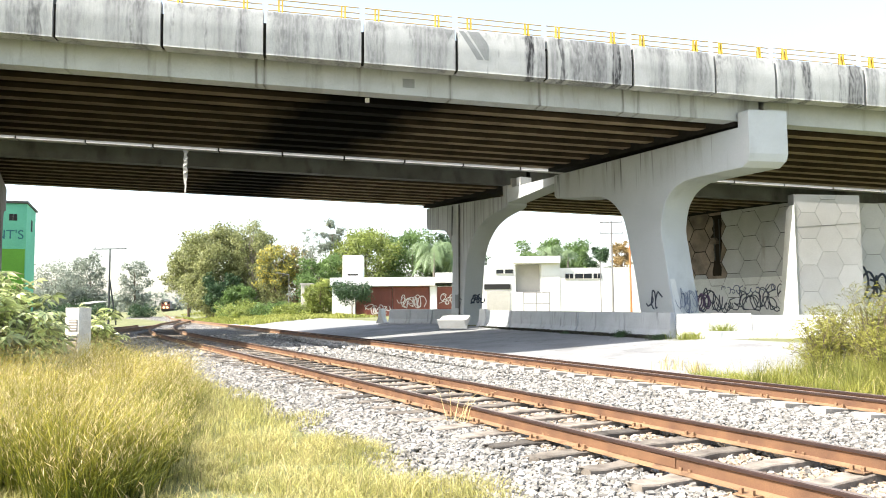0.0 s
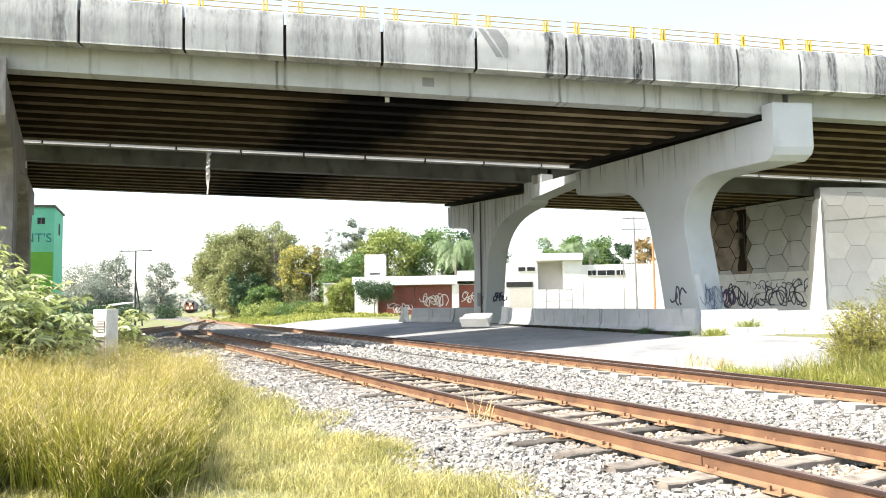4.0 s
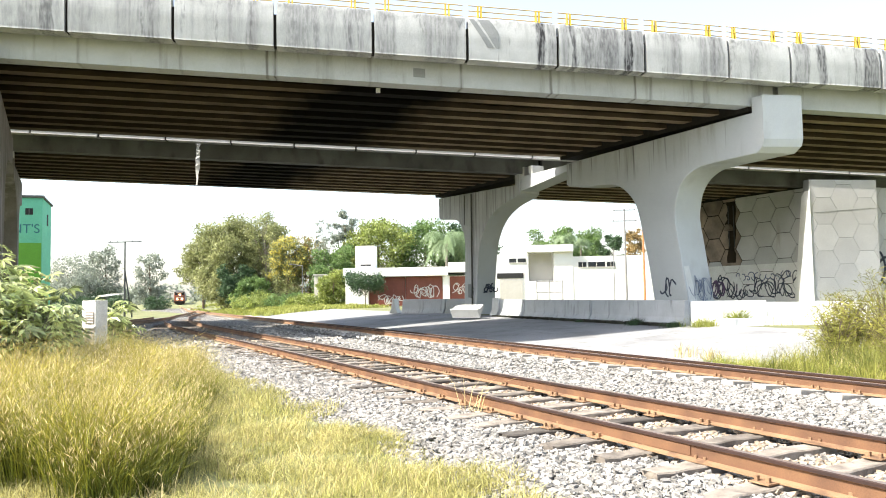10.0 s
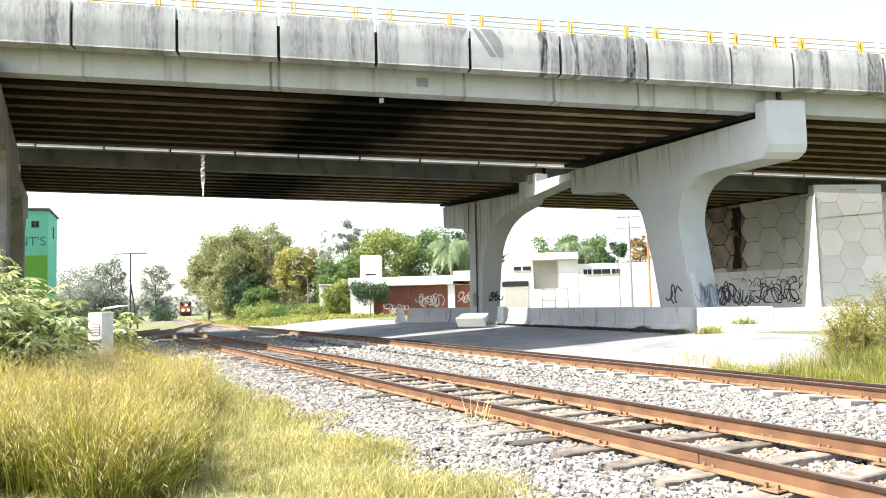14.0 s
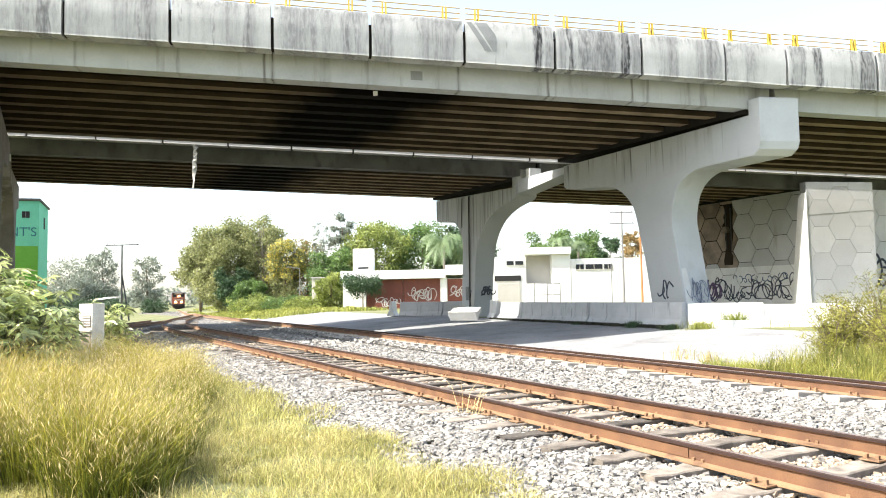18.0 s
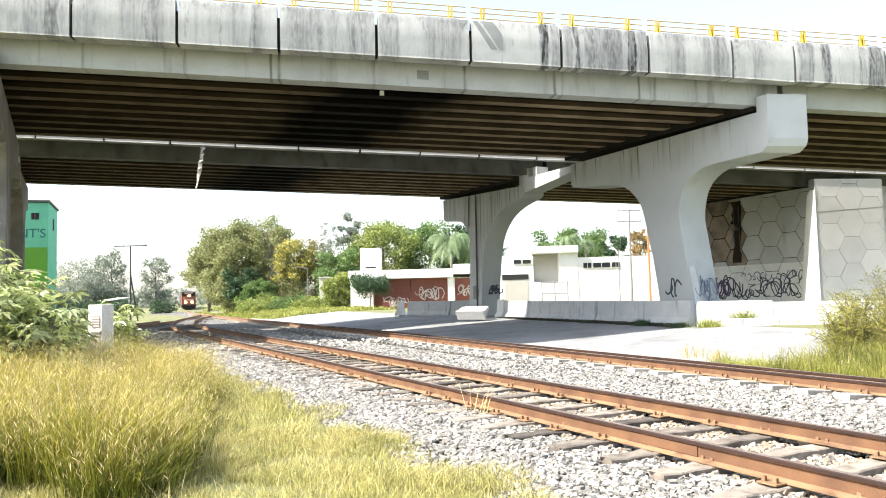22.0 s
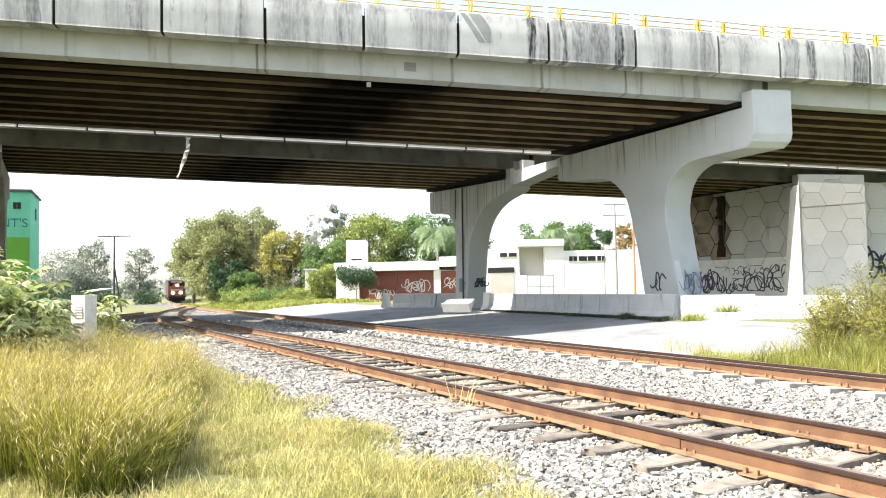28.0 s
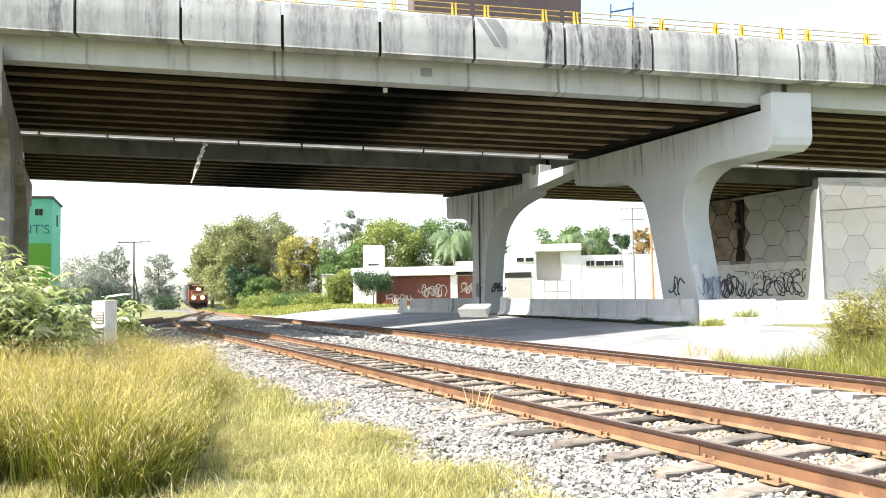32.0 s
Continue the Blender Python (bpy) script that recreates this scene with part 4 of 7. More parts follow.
def road_bridge(label, b0, width, girders, a_left, a_right, panel_mat, outer, lift=0.0, far_over=1.0):
    top = empty("road_bridge")
    tagged(top, label, "bridge", "twin road bridges")
    step = (width - 0.66) / (girders - 1)
    for k in range(girders):
        b = b0 + (0 if k == 0 else step * k + 0.33)
        cuts = [a_left, skew_a(LEFT_N + 0.7, b), skew_a(PIER_N + 1.15, b), a_right]
        for i, (lo, hi) in enumerate(zip(cuts, cuts[1:])):
            lo2, hi2 = lo + (0.12 if i else 0), hi - (0.12 if i < 2 else 0)
            profile = FASCIA if k == 0 else [(-p, q) for p, q in FASCIA][::-1] if k == girders - 1 else GIRDER
            off = 0.33 if k == girders - 1 else 0
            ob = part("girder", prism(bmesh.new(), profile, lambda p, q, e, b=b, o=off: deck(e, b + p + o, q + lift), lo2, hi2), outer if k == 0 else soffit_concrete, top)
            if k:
                # All but the bottom faces are darkened, for the shade between girders.
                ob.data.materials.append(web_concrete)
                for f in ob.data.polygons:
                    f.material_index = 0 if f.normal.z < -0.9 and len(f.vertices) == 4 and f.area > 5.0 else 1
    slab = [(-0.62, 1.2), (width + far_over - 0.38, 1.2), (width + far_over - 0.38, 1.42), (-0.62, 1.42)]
    part("deck_slab", prism(bmesh.new(), slab, lambda p, q, e: deck(e, b0 + p, q + lift), a_left, a_right), gap_dark, top)
    for n in (LEFT_N, PIER_N):
        for d in (-0.75, 0.75):
            bm = bmesh.new()
            for k in range(girders - 1):
                b1, b2 = b0 + step * k + 0.5, b0 + step * (k + 1) + 0.2
                pts = [(b1, 0.35), (b2, 0.35), (b2, 1.19), (b1, 1.19)]
                prism(bm, pts, lambda p, q, e, n=n, d=d: deck(skew_a(n + 0.7 + d, p) + e, p, q + lift), -0.1, 0.1)
            part("diaphragm", bm, gap_dark, top)
    # A black strip over each pier cap, in place of the shade there.
    for n in (LEFT_N, PIER_N):
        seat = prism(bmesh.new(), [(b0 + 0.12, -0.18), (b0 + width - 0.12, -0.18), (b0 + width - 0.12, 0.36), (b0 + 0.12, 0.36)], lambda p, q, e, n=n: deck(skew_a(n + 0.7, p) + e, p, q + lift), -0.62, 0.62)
        part("bearing_seat", seat, joint_gap_black, top, "black strip for the shade over the pier cap")
    # parapet panels with their railing
    for flip in (0, 1):
        first = math.ceil((a_left - JOINT) / PANEL)
        last = math.floor((a_right - JOINT) / PANEL)
        base_b = b0 - 1.0 if not flip else b0 + width + far_over
        sign = -1 if flip else 1
        mesh = shade_strip = None
        spots = [{5: 0.77, 6: 4.74}.get(k, JOINT + PANEL * k) for k in range(first, last + 1)]
        for a0, a1 in zip(spots, spots[1:]):
            gap = 0.055
            prof = panel_profile()
            place = lambda p, q, e: Vector((e, sign * p, q - GRADE * e))
            if mesh is None:
                mesh = finish(prism(bmesh.new(), prof, place, gap, PANEL - gap), "parapet_panel")
                mesh.materials.append(panel_mat)
                if not flip:
                    posts = []
                    for x in (0.53, PANEL - 0.68):
                        bm = bmesh.new()
                        for d in (-0.062, 0.062):
                            prism(bm, [(0.20, 1.60), (0.36, 1.60), (0.37, 1.85), (0.33, 2.15), (0.27, 2.15), (0.25, 1.85)], lambda p, q, e: Vector((e, p, q - GRADE * e)), x + d - 0.03, x + d + 0.03)
                        box(bm, x - 0.16, x + 0.16, 0.22, 0.40, 1.60 - GRADE * x, 1.635 - GRADE * x)
                        m = finish(bm, "railing_post")
                        m.materials.append(yellow_paint)
                        posts.append(m)
                    pipes = []
                    for z in (1.74, 1.94, 2.14):
                        m = finish(tube(bmesh.new(), (0.1, 0.3, z), (PANEL - 0.1, 0.3, z - GRADE * PANEL), 0.02, sides=8), "railing_pipe")
                        m.materials.append(rail_pipe)
                        pipes.append(m)
            p = part("parapet_panel", mesh, panel_mat, top)
            p.matrix_world = Matrix.Translation(deck(a0, base_b, 0.74 + lift)) @ pose(0, 0, 0, 0, 0, 10) @ Matrix.Diagonal(((a1 - a0) / PANEL, 1, 1, 1))
            if not flip:
                # A black strip in each joint stands in for the shadow between panels.
                if shade_strip is None:
                    shade_strip = finish(prism(bmesh.new(), [(0.16, 0.06), (0.5, 0.06), (0.5, 1.2), (0.16, 1.2)], place, -0.052, 0.052), "joint_filler")
                    shade_strip.materials.append(joint_gap_black)
                part("joint_filler", shade_strip, joint_gap_black, p, "black strip for the shade in the joint").matrix_parent_inverse = Matrix()
                for m in posts + pipes:
                    q = part(m.name.split(".")[0], m, m.materials[0], p)
                    q.matrix_parent_inverse = Matrix()
    return top


def panel_skin(z):
    """How far the parapet's outer face lies inward at a height."""
    knots = [(0.12, 0.025), (0.55, 0.008), (0.95, 0.0), (1.42, 0.05), (1.60, 0.09)]
    for (a, p), (b, q) in zip(knots, knots[1:]):
        if z <= b:
            return p + (q - p) * (z - a) / (b - a)
    return 0.09


def grey_patch(top):
    """A cast shadow painted in grey with a pale diagonal streak on one panel, and a small grey shape on its neighbour.
    """
    a0 = JOINT + PANEL
    for lo, hi in ((lambda f: 0.75 - 0.67 * f, lambda f: 1.0 - 0.72 * f), (lambda f: 1.06 - 0.66 * f, lambda f: min(1.19, 1.19 - 0.34 * (f - 0.55) / 0.45)), (lambda f: -0.3 - 0.18 * max(0, f - 0.6) / 0.4 if f > 0.6 else -0.3, lambda f: -0.3 + 0.2 * max(0, f - 0.6) / 0.4)):
        bm = bmesh.new()
        rows = []
        for k in range(9):
            f = k / 8
            z = 0.5 + 1.06 * f
            rows.append([bm.verts.new(deck(a0, -1.0, 0.74) + V * x + W * (panel_skin(z) - 0.012) + Vector((0, 0, z - GRADE * x))) for x in (lo(f), hi(f))])
        for a, b in zip(rows, rows[1:]):
            bm.faces.new((a[0], a[1], b[1], b[0]))
        part("grey_patch", bm, patch_grey, top, "grey painted shadow on the parapet")


bridge_near = road_bridge("stained concrete girder bridge with bulging parapets and a yellow pipe railing", 0.0, 12.1, 9, JOINT - PANEL * 13, JOINT + PANEL * 12, panel_concrete, girder_concrete, 0.0, 0.0)
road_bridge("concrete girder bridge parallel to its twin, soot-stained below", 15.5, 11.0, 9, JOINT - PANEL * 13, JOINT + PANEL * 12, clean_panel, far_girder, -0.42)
grey_patch(bridge_near)
patch = [deck(a, -0.012, z) for a, z in ((-13.95, 0.28), (-13.5, 0.28), (-13.5, 0.62), (-13.95, 0.62))]
bm = bmesh.new()
bm.faces.new([bm.verts.new(p) for p in patch])
part("grey_patch", bm, patch_grey, bridge_near, "square grey mark on the outer girder")
part("bracket", boxed(-0.08, 0.08, -0.06, 0.06, -0.16, 0.0), white_wash_sun, bridge_near, "small white bracket under the girders").matrix_world = Matrix.Translation(deck(-15.2, 0.9, 0.02)) @ pose(0, 0, 0, 0, 0, 10)


# ---- retaining walls of hexagonal panels ----
def hex_wall(label, origin, along, length, z0, z1, offset=(0.0, 0.0), paint_to=None, thick=0.6, joint=None, sooty=None, mat=None, gap=0.984):
    """A wall from origin along a level direction; its face looks to the right-hand side of that direction's reverse."""
    along = Vector(along).normalized()
    out = Vector((along.y, -along.x, 0))
    turn = Matrix((along, -out, Vector((0, 0, 1)))).transposed().to_4x4()
    m = Matrix.Translation(origin) @ turn
    wall = part("retaining_wall", boxed(0, length, 0.03, thick, z0, z1), joint or joint_dark)
    wall.matrix_world = m
    tagged(wall, label, "retaining wall", kind="structure")
    high = 1.66
    side = high / math.sqrt(3)
    k = 0
    x = offset[0] - 2 * side
    while x < length + side:
        z = z0 - high + offset[1] + (high / 2 if k % 2 else 0)
        while z < z1 + high:
            for lo, hi, skin in ((z0, paint_to or z0, white_wash_sun), (paint_to or z0, z1 - 0.01, sooty_hex if sooty and x < sooty[0] and z > sooty[1] else mat or hex_concrete)):
                if hi - lo < 0.1 or z + high / 2 < lo + 0.05 or z - high / 2 > hi - 0.05:
                    continue
                bm = bmesh.new()
                fit = 0.955 if skin is sooty_hex else gap
                ring = [(x + side * fit * math.cos(radians(60 * i)), z + side * fit * math.sin(radians(60 * i))) for i in range(6)]
                prism(bm, ring, lambda p, q, e: Vector((p, e, q)), 0.0, 0.05)
                for co, no in (((0.01, 0, 0), (-1, 0, 0)), ((length - 0.01, 0, 0), (1, 0, 0)), ((0, 0, lo), (0, 0, -1)), ((0, 0, hi), (0, 0, 1))):
                    geom = bm.verts[:] + bm.edges[:] + bm.faces[:]
                    cut = bmesh.ops.bisect_plane(bm, geom=geom, plane_co=co, plane_no=no, clear_outer=True)
                    rim = [e for e in cut["geom_cut"] if isinstance(e, bmesh.types.BMEdge)]
                    if rim:
                        bmesh.ops.holes_fill(bm, edges=rim)
                if len(bm.faces) >= 4:
                    p = part("hexagon_panel", bm, skin, wall)
                    p.matrix_parent_inverse = Matrix()
                else:
                    bm.free()
            z += high
        x += 1.5 * side
        k += 1
    return wall


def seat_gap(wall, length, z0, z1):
    """A black box for the shade in the slot between a wall's top and the girders."""
    part("seat_gap", boxed(0.0, length, 0.12, 0.6, z0, z1), joint_gap_black, wall, "black strip for the shade under the girders").matrix_parent_inverse = Matrix()


CORNER = Vector((22.11, 46.0, 0))
TURNED = V.copy()
niche_wall = hex_wall("grey abutment wall of hexagonal concrete panels with sprayed scrawls", CORNER + U * 11 + N * 0.6, -U, 11, 0.0, 8.0, (0.4, 0.3), 3.3, joint=joint_gap_black, sooty=(5.6, 3.6), gap=0.979)
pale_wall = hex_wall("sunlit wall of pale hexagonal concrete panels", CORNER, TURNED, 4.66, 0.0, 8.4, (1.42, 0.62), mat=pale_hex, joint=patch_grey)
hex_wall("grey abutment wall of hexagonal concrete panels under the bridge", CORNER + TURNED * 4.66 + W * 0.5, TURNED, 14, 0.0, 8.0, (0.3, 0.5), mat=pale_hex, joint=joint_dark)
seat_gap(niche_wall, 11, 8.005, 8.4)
part("cable", tube(bmesh.new(), (0.0, -0.004, 6.3), (4.66, -0.004, 6.62), 0.005, sides=6), pole_dark, pale_wall, "thin dark cable across the wall").matrix_parent_inverse = Matrix()


def wall_corner():
    """A white wedge at the corner of the abutment, added for the strip of sun on the wall."""
    bm = bmesh.new()
    rings = [[bm.verts.new(CORNER + U * q + N * p + Vector((0, 0, z))) for p, q in ((-0.03, -0.02), (0.62, -0.02), (0.62, w), (-0.03, w))] for z, w in ((0.0, 1.45), (7.4, 0.55), (7.7, 0.3))]
    for a, b in zip(rings, rings[1:]):
        for k in range(4):
            bm.faces.new((a[k], a[(k + 1) % 4], b[(k + 1) % 4], b[k]))
    bm.faces.new(rings[-1])
    ob = part("wall_pillar", bm, white_wash_sun)
    tagged(ob, "white wedge standing in for sunlight on the wall's corner", "wall pillar", kind="structure")


wall_corner()


# ---- sprayed scrawls ----
def scrawl(parent, origin, along, up, width, height, mat, strokes, seed, line=0.045, label="sprayed scrawl", spread=1.7):
    """Loops and zigzags of paint on a face, as flat ribbons."""
    rng = random.Random(seed)
    along, up = Vector(along).normalized(), Vector(up).normalized()
    out = along.cross(up)
    bm = bmesh.new()
    for k in range(strokes):
        cx = width * (k + 0.5) / strokes
        turn, r = rng.uniform(0, 6.28), height * rng.uniform(0.22, 0.5)
        cy = rng.uniform(r, max(r, height - r))
        knots = []
        for i in range(rng.randint(5, 9)):
            a = turn + i * 0.85 * (1 if k % 2 else -1)
            knots.append((cx + math.cos(a) * min(r, spread * width / strokes) * rng.uniform(0.6, 1.1) + (i - 3) * 0.05 * height * (k % 3 - 1), cy + math.sin(a) * r * rng.uniform(0.75, 1.15)))
        pts = smooth(knots, 5)
        left = None
        for a, b in zip(pts, pts[1:]):
            d = Vector((b[0] - a[0], b[1] - a[1]))
            if d.length < 1e-4:
                continue
            d = Vector((-d.y, d.x)).normalized() * line / 2
            row = [bm.verts.new(Vector(origin) + along * (a[0] + e * d.x) + up * (a[1] + e * d.y) + out * 0.006) for e in (-1, 1)]
            if left:
                bm.faces.new((left[0], left[1], row[1], row[0]))
            left = row
    ob = part("scrawl", bm, mat, parent, label)
    ob.matrix_parent_inverse = parent.matrix_world.inverted() if parent else Matrix()
    return ob


bpy.context.view_layer.update()
face = PIER_N - 0.002
scrawl(pier_a, U * (P1 + 5.75) + N * face + Vector((0, 0, 1.35)), -U, (0, 0, 1), 0.8, 1.0, spray_dark, 3, 4, 0.08, "dark blue sprayed scrawl", 0.6)
scrawl(pier_b, U * (P1 + 22.37) + N * (PIER_N + 0.45) + Vector((0, 0, 1.72)), N, (0, 0, 1), 0.95, 0.6, spray_dark, 6, 8, 0.09, "black sprayed scrawl")
scrawl(pier_b, U * (P1 + 23.3) + N * face + Vector((0, 0, 1.35)), -U, (0, 0, 1), 0.5, 0.7, spray_dark, 2, 3, 0.07, "black sprayed scrawl")


def pier_paint():
    """The painted strip and pale scrawls on the pier's end face near its foot."""
    lo, hi = Vector((P1 + 3.98, 0.1, 0)), Vector((P1 + 4.5, 3.4, 0))
    for e0, e1, mat, name, label in ((0.02, 0.42, white_wash_sun, "paint_strip", "white painted strip"), ):
        bm = bmesh.new()
        pts = [(f, e) for f, e in ((0.25, e0), (0.25, e1 + 0.1), (0.80, e1 - 0.1), (0.80, e0))]
        vs = []
        for f, e in pts:
            q = lo.lerp(hi, f)
            vs.append(bm.verts.new(U * (q.x - 0.02) + N * (PIER_N + 0.03 + e) + Vector((0, 0, q.y))))
        bm.faces.new(vs)
        part(name, bm, mat, pier_a, label)
    up = (U * 0.52 + Vector((0, 0, 3.3))).normalized()
    scrawl(pier_a, U * (P1 + 4.10) + N * (PIER_N + 0.45) + Vector((0, 0, 1.15)), N, up, 1.05, 1.2, spray_blue, 12, 11, 0.03, "pale blue sprayed scrawl")


pier_paint()


def wall_niche():
    """A dark plate for an open column between panels, with bars and a small bracket."""
    wall = [o for o in scene.objects if o.name == "retaining_wall"][0]
    rng = random.Random(8)
    c = CORNER + N * 0.575
    bm = bmesh.new()
    rows = []
    for k in range(15):
        z = 3.5 + 4.3 * k / 14
        lo, hi = 6.4 - 0.2 * k / 14 + rng.uniform(-0.1, 0.1), 6.95 + 0.12 * math.sin(k * 0.9) + rng.uniform(-0.12, 0.12)
        rows.append([bm.verts.new(c + U * d + N * e + Vector((0, 0, z))) for d, e in ((lo, 0), (hi, 0), (hi, 0.03), (lo, 0.03))])
    for a, b in zip(rows, rows[1:]):
        for k in range(4):
            bm.faces.new((a[k], a[(k + 1) % 4], b[(k + 1) % 4], b[k]))
    bm.faces.new(rows[0]), bm.faces.new(rows[-1])
    made = [part("stained_niche", bm, gap_dark, wall, "dark plate for the open column between panels")]
    for d in (6.35, 6.8):
        made.append(part("bar", tube(bmesh.new(), c + U * d - N * 0.03 + Vector((0, 0, 4.6)), c + U * d - N * 0.03 + Vector((0, 0, 7.5)), 0.035), pole_dark, wall, "rusty bar in the open column"))
    made.append(part("bracket", prism(bmesh.new(), [(6.45, 5.75), (7.0, 5.75), (7.0, 5.95), (6.85, 6.2), (6.6, 6.2), (6.45, 5.95)], lambda p, q, e: c + U * p + N * e + Vector((0, 0, q)), -0.3, 0.0), sooty_hex, wall, "small grimy bracket"))
    for ob in made:
        ob.matrix_parent_inverse = wall.matrix_world.inverted()


wall_niche()


def wall_scrawls():
    wall = [o for o in scene.objects if o.name == "retaining_wall"][0]
    base = CORNER + N * 0.6
    for k, (d, z, w, h, mat, line) in enumerate(((9.8, 1.0, 3.2, 1.7, spray_dark, 0.10), (6.6, 0.9, 3.2, 1.6, spray_dark, 0.085), (3.4, 1.1, 3.0, 1.7, spray_dark, 0.08),
                                                 (9.6, 1.1, 2.0, 1.2, spray_violet, 0.13), (6.4, 2.2, 4.4, 0.6, spray_blue, 0.07))):
        scrawl(wall, base + U * d + N * -0.008 + Vector((0, 0, z)), -U, (0, 0, 1), w, h, mat, 11, 30 + k, line * 0.9, "dark sprayed scrawls on white paint")
    wall = [o for o in scene.objects if o.name.startswith("retaining_wall")][2]
    scrawl(wall, CORNER + TURNED * 4.8 + W * 0.492 + Vector((0, 0, 1.6)), TURNED, (0, 0, 1), 3.2, 2.2, spray_dark, 9, 53, 0.16, "dark blue sprayed scrawl")


wall_scrawls()


# ---- barriers ----
BARRIER = [(-0.3, 0), (0.3, 0), (0.3, 0.08), (0.13, 0.33), (0.08, 0.95), (-0.08, 0.95), (-0.13, 0.33), (-0.3, 0.08)]


def barrier(x, y, z, yaw, length, label, tip=0.0, lean=0.0, high=1.0, mat=None):
    bm = prism(bmesh.new(), [(p, q * high) for p, q in BARRIER], lambda p, q, e: Vector((e, p, q)), 0, length)
    bmesh.ops.bevel(bm, geom=bm.edges[:], offset=0.018, segments=1, affect="EDGES")
    ob = part("concrete_barrier", bm, mat or barrier_concrete)
    ob.matrix_world = pose(x, y, z, lean, tip, yaw)
    tagged(ob, label, "concrete barrier", "barriers along the street")
    return ob


BDIR = Vector((-0.401, 0.916, 0))
for k in range(5):
    p = Vector((9.1, 29.4, 0.25)) + BDIR * (3.25 * k)
    barrier(p.x, p.y, 0.25, math.degrees(math.atan2(BDIR.y, BDIR.x)) + (0.6, -0.8, 0.4, 0, -0.5)[k], 3.2, "grey concrete road barrier with weeds along its foot", high=1.1)
# Barriers in the sun get white instead of grey, as painted sunlight.
barrier(9.2, 29.2, 0.2, -8, 2.8, "concrete road barrier whitened for the sunlight on it", high=1.1, mat=white_wash_sun)
barrier(12.0, 28.8, 0.14, -10, 4.2, "concrete road barrier whitened for the sunlight on it", high=1.08, mat=white_wash_sun)
barrier(9.98, 28.25, 0.12, -6, 1.55, "low broken pale concrete kerb in the sunlit verge", high=0.5, mat=barrier_concrete)
barrier(-0.3, 42.8, 0.53, -26, 1.75, "pale sunlit concrete barrier tipped on its side", lean=-58, high=0.9, mat=clean_panel)
# White again stands in for the sun on this barrier end.
barrier(2.6, 44.2, 0.25, 100, 1.6, "concrete barrier end whitened for the sunlight on it", high=1.2, mat=white_wash_sun)
for k in range(3):
    barrier(-3.9 + 1.62 * k, 54.5 - 1.26 * k, 0.28, -38 + (1, -2, 1)[k], 2.0, "grey concrete road barrier before the red doors", high=1.1)
# Sunlight on this end is put in as white too.
barrier(-4.7, 55.0, 0.28, 80, 1.3, "concrete barrier end whitened for the sunlight on it", high=1.15, mat=white_wash_sun)


# ---- buildings ----
def panel(top, name, x0, x1, y, z0, z1, mat, depth=0.08, label=""):
    return part(name, boxed(x0, x1, y - depth, y + 0.02, z0, z1), mat, top, label)


def garage():
    top = empty("garage_building", pose(0, 0, 0))
    tagged(top, "white flat-roofed garage with red metal doors and a small tower", "building")
    y = 88.0
    part("wall", boxed(-13.2, -10.45, y, y + 9, -0.5, 3.8, bevel=0.03), wall_white, top)
    part("wall", boxed(-10.45, 2.5, y + 0.7, y + 9, -0.5, 3.8), wall_white, top)
    part("fascia", boxed(-13.4, -0.9, y - 0.5, y + 9.2, 3.8, 4.85, bevel=0.05), wall_white, top)
    part("fascia", boxed(-0.9, 4.2, y - 0.6, y + 9.2, 4.15, 5.35, bevel=0.05), wall_white, top)
    part("column", boxed(-1.55, -0.75, y - 0.1, y + 0.69, -0.5, 3.8), wall_white, top)
    for x0, x1 in ((-10.4, -6.05), (-6.0, -1.6)):
        door = panel(top, "door", x0, x1, y + 0.4, -0.4, 3.75, red_door, 0.06, "dark red metal sliding door with white scrawls")
        for k in range(1, 3):
            x = x0 + (x1 - x0) * k / 3
            panel(door, "seam", x - 0.02, x + 0.02, y + 0.345, -0.3, 3.7, red_door, 0.03)
    door = panel(top, "door", -0.7, 2.4, y + 0.5, -0.4, 3.7, red_door, 0.06, "dark red metal door")
    scrawl(door, Vector((-0.3, y + 0.42, 1.4)), (1, 0, 0), (0, 0, 1), 1.8, 1.5, spray_white, 6, 61, 0.09, "white sprayed scrawl")
    scrawl(door, Vector((-9.2, y + 0.32, 0.5)), (1, 0, 0), (0, 0, 1), 2.8, 1.2, spray_white, 8, 62, 0.085, "white sprayed scrawl")
    scrawl(door, Vector((-5.0, y + 0.32, 1.1)), (1, 0, 0), (0, 0, 1), 2.6, 1.7, spray_white, 10, 63, 0.085, "white sprayed scrawl")
    tower = part("tower", boxed(-12.1, -9.75, y + 1.0, y + 3.6, 4.85, 7.6, bevel=0.05), wall_white, top)
    panel(tower, "vent_slot", -11.5, -10.2, y + 1.0, 5.15, 5.35, black, 0.03)


garage()


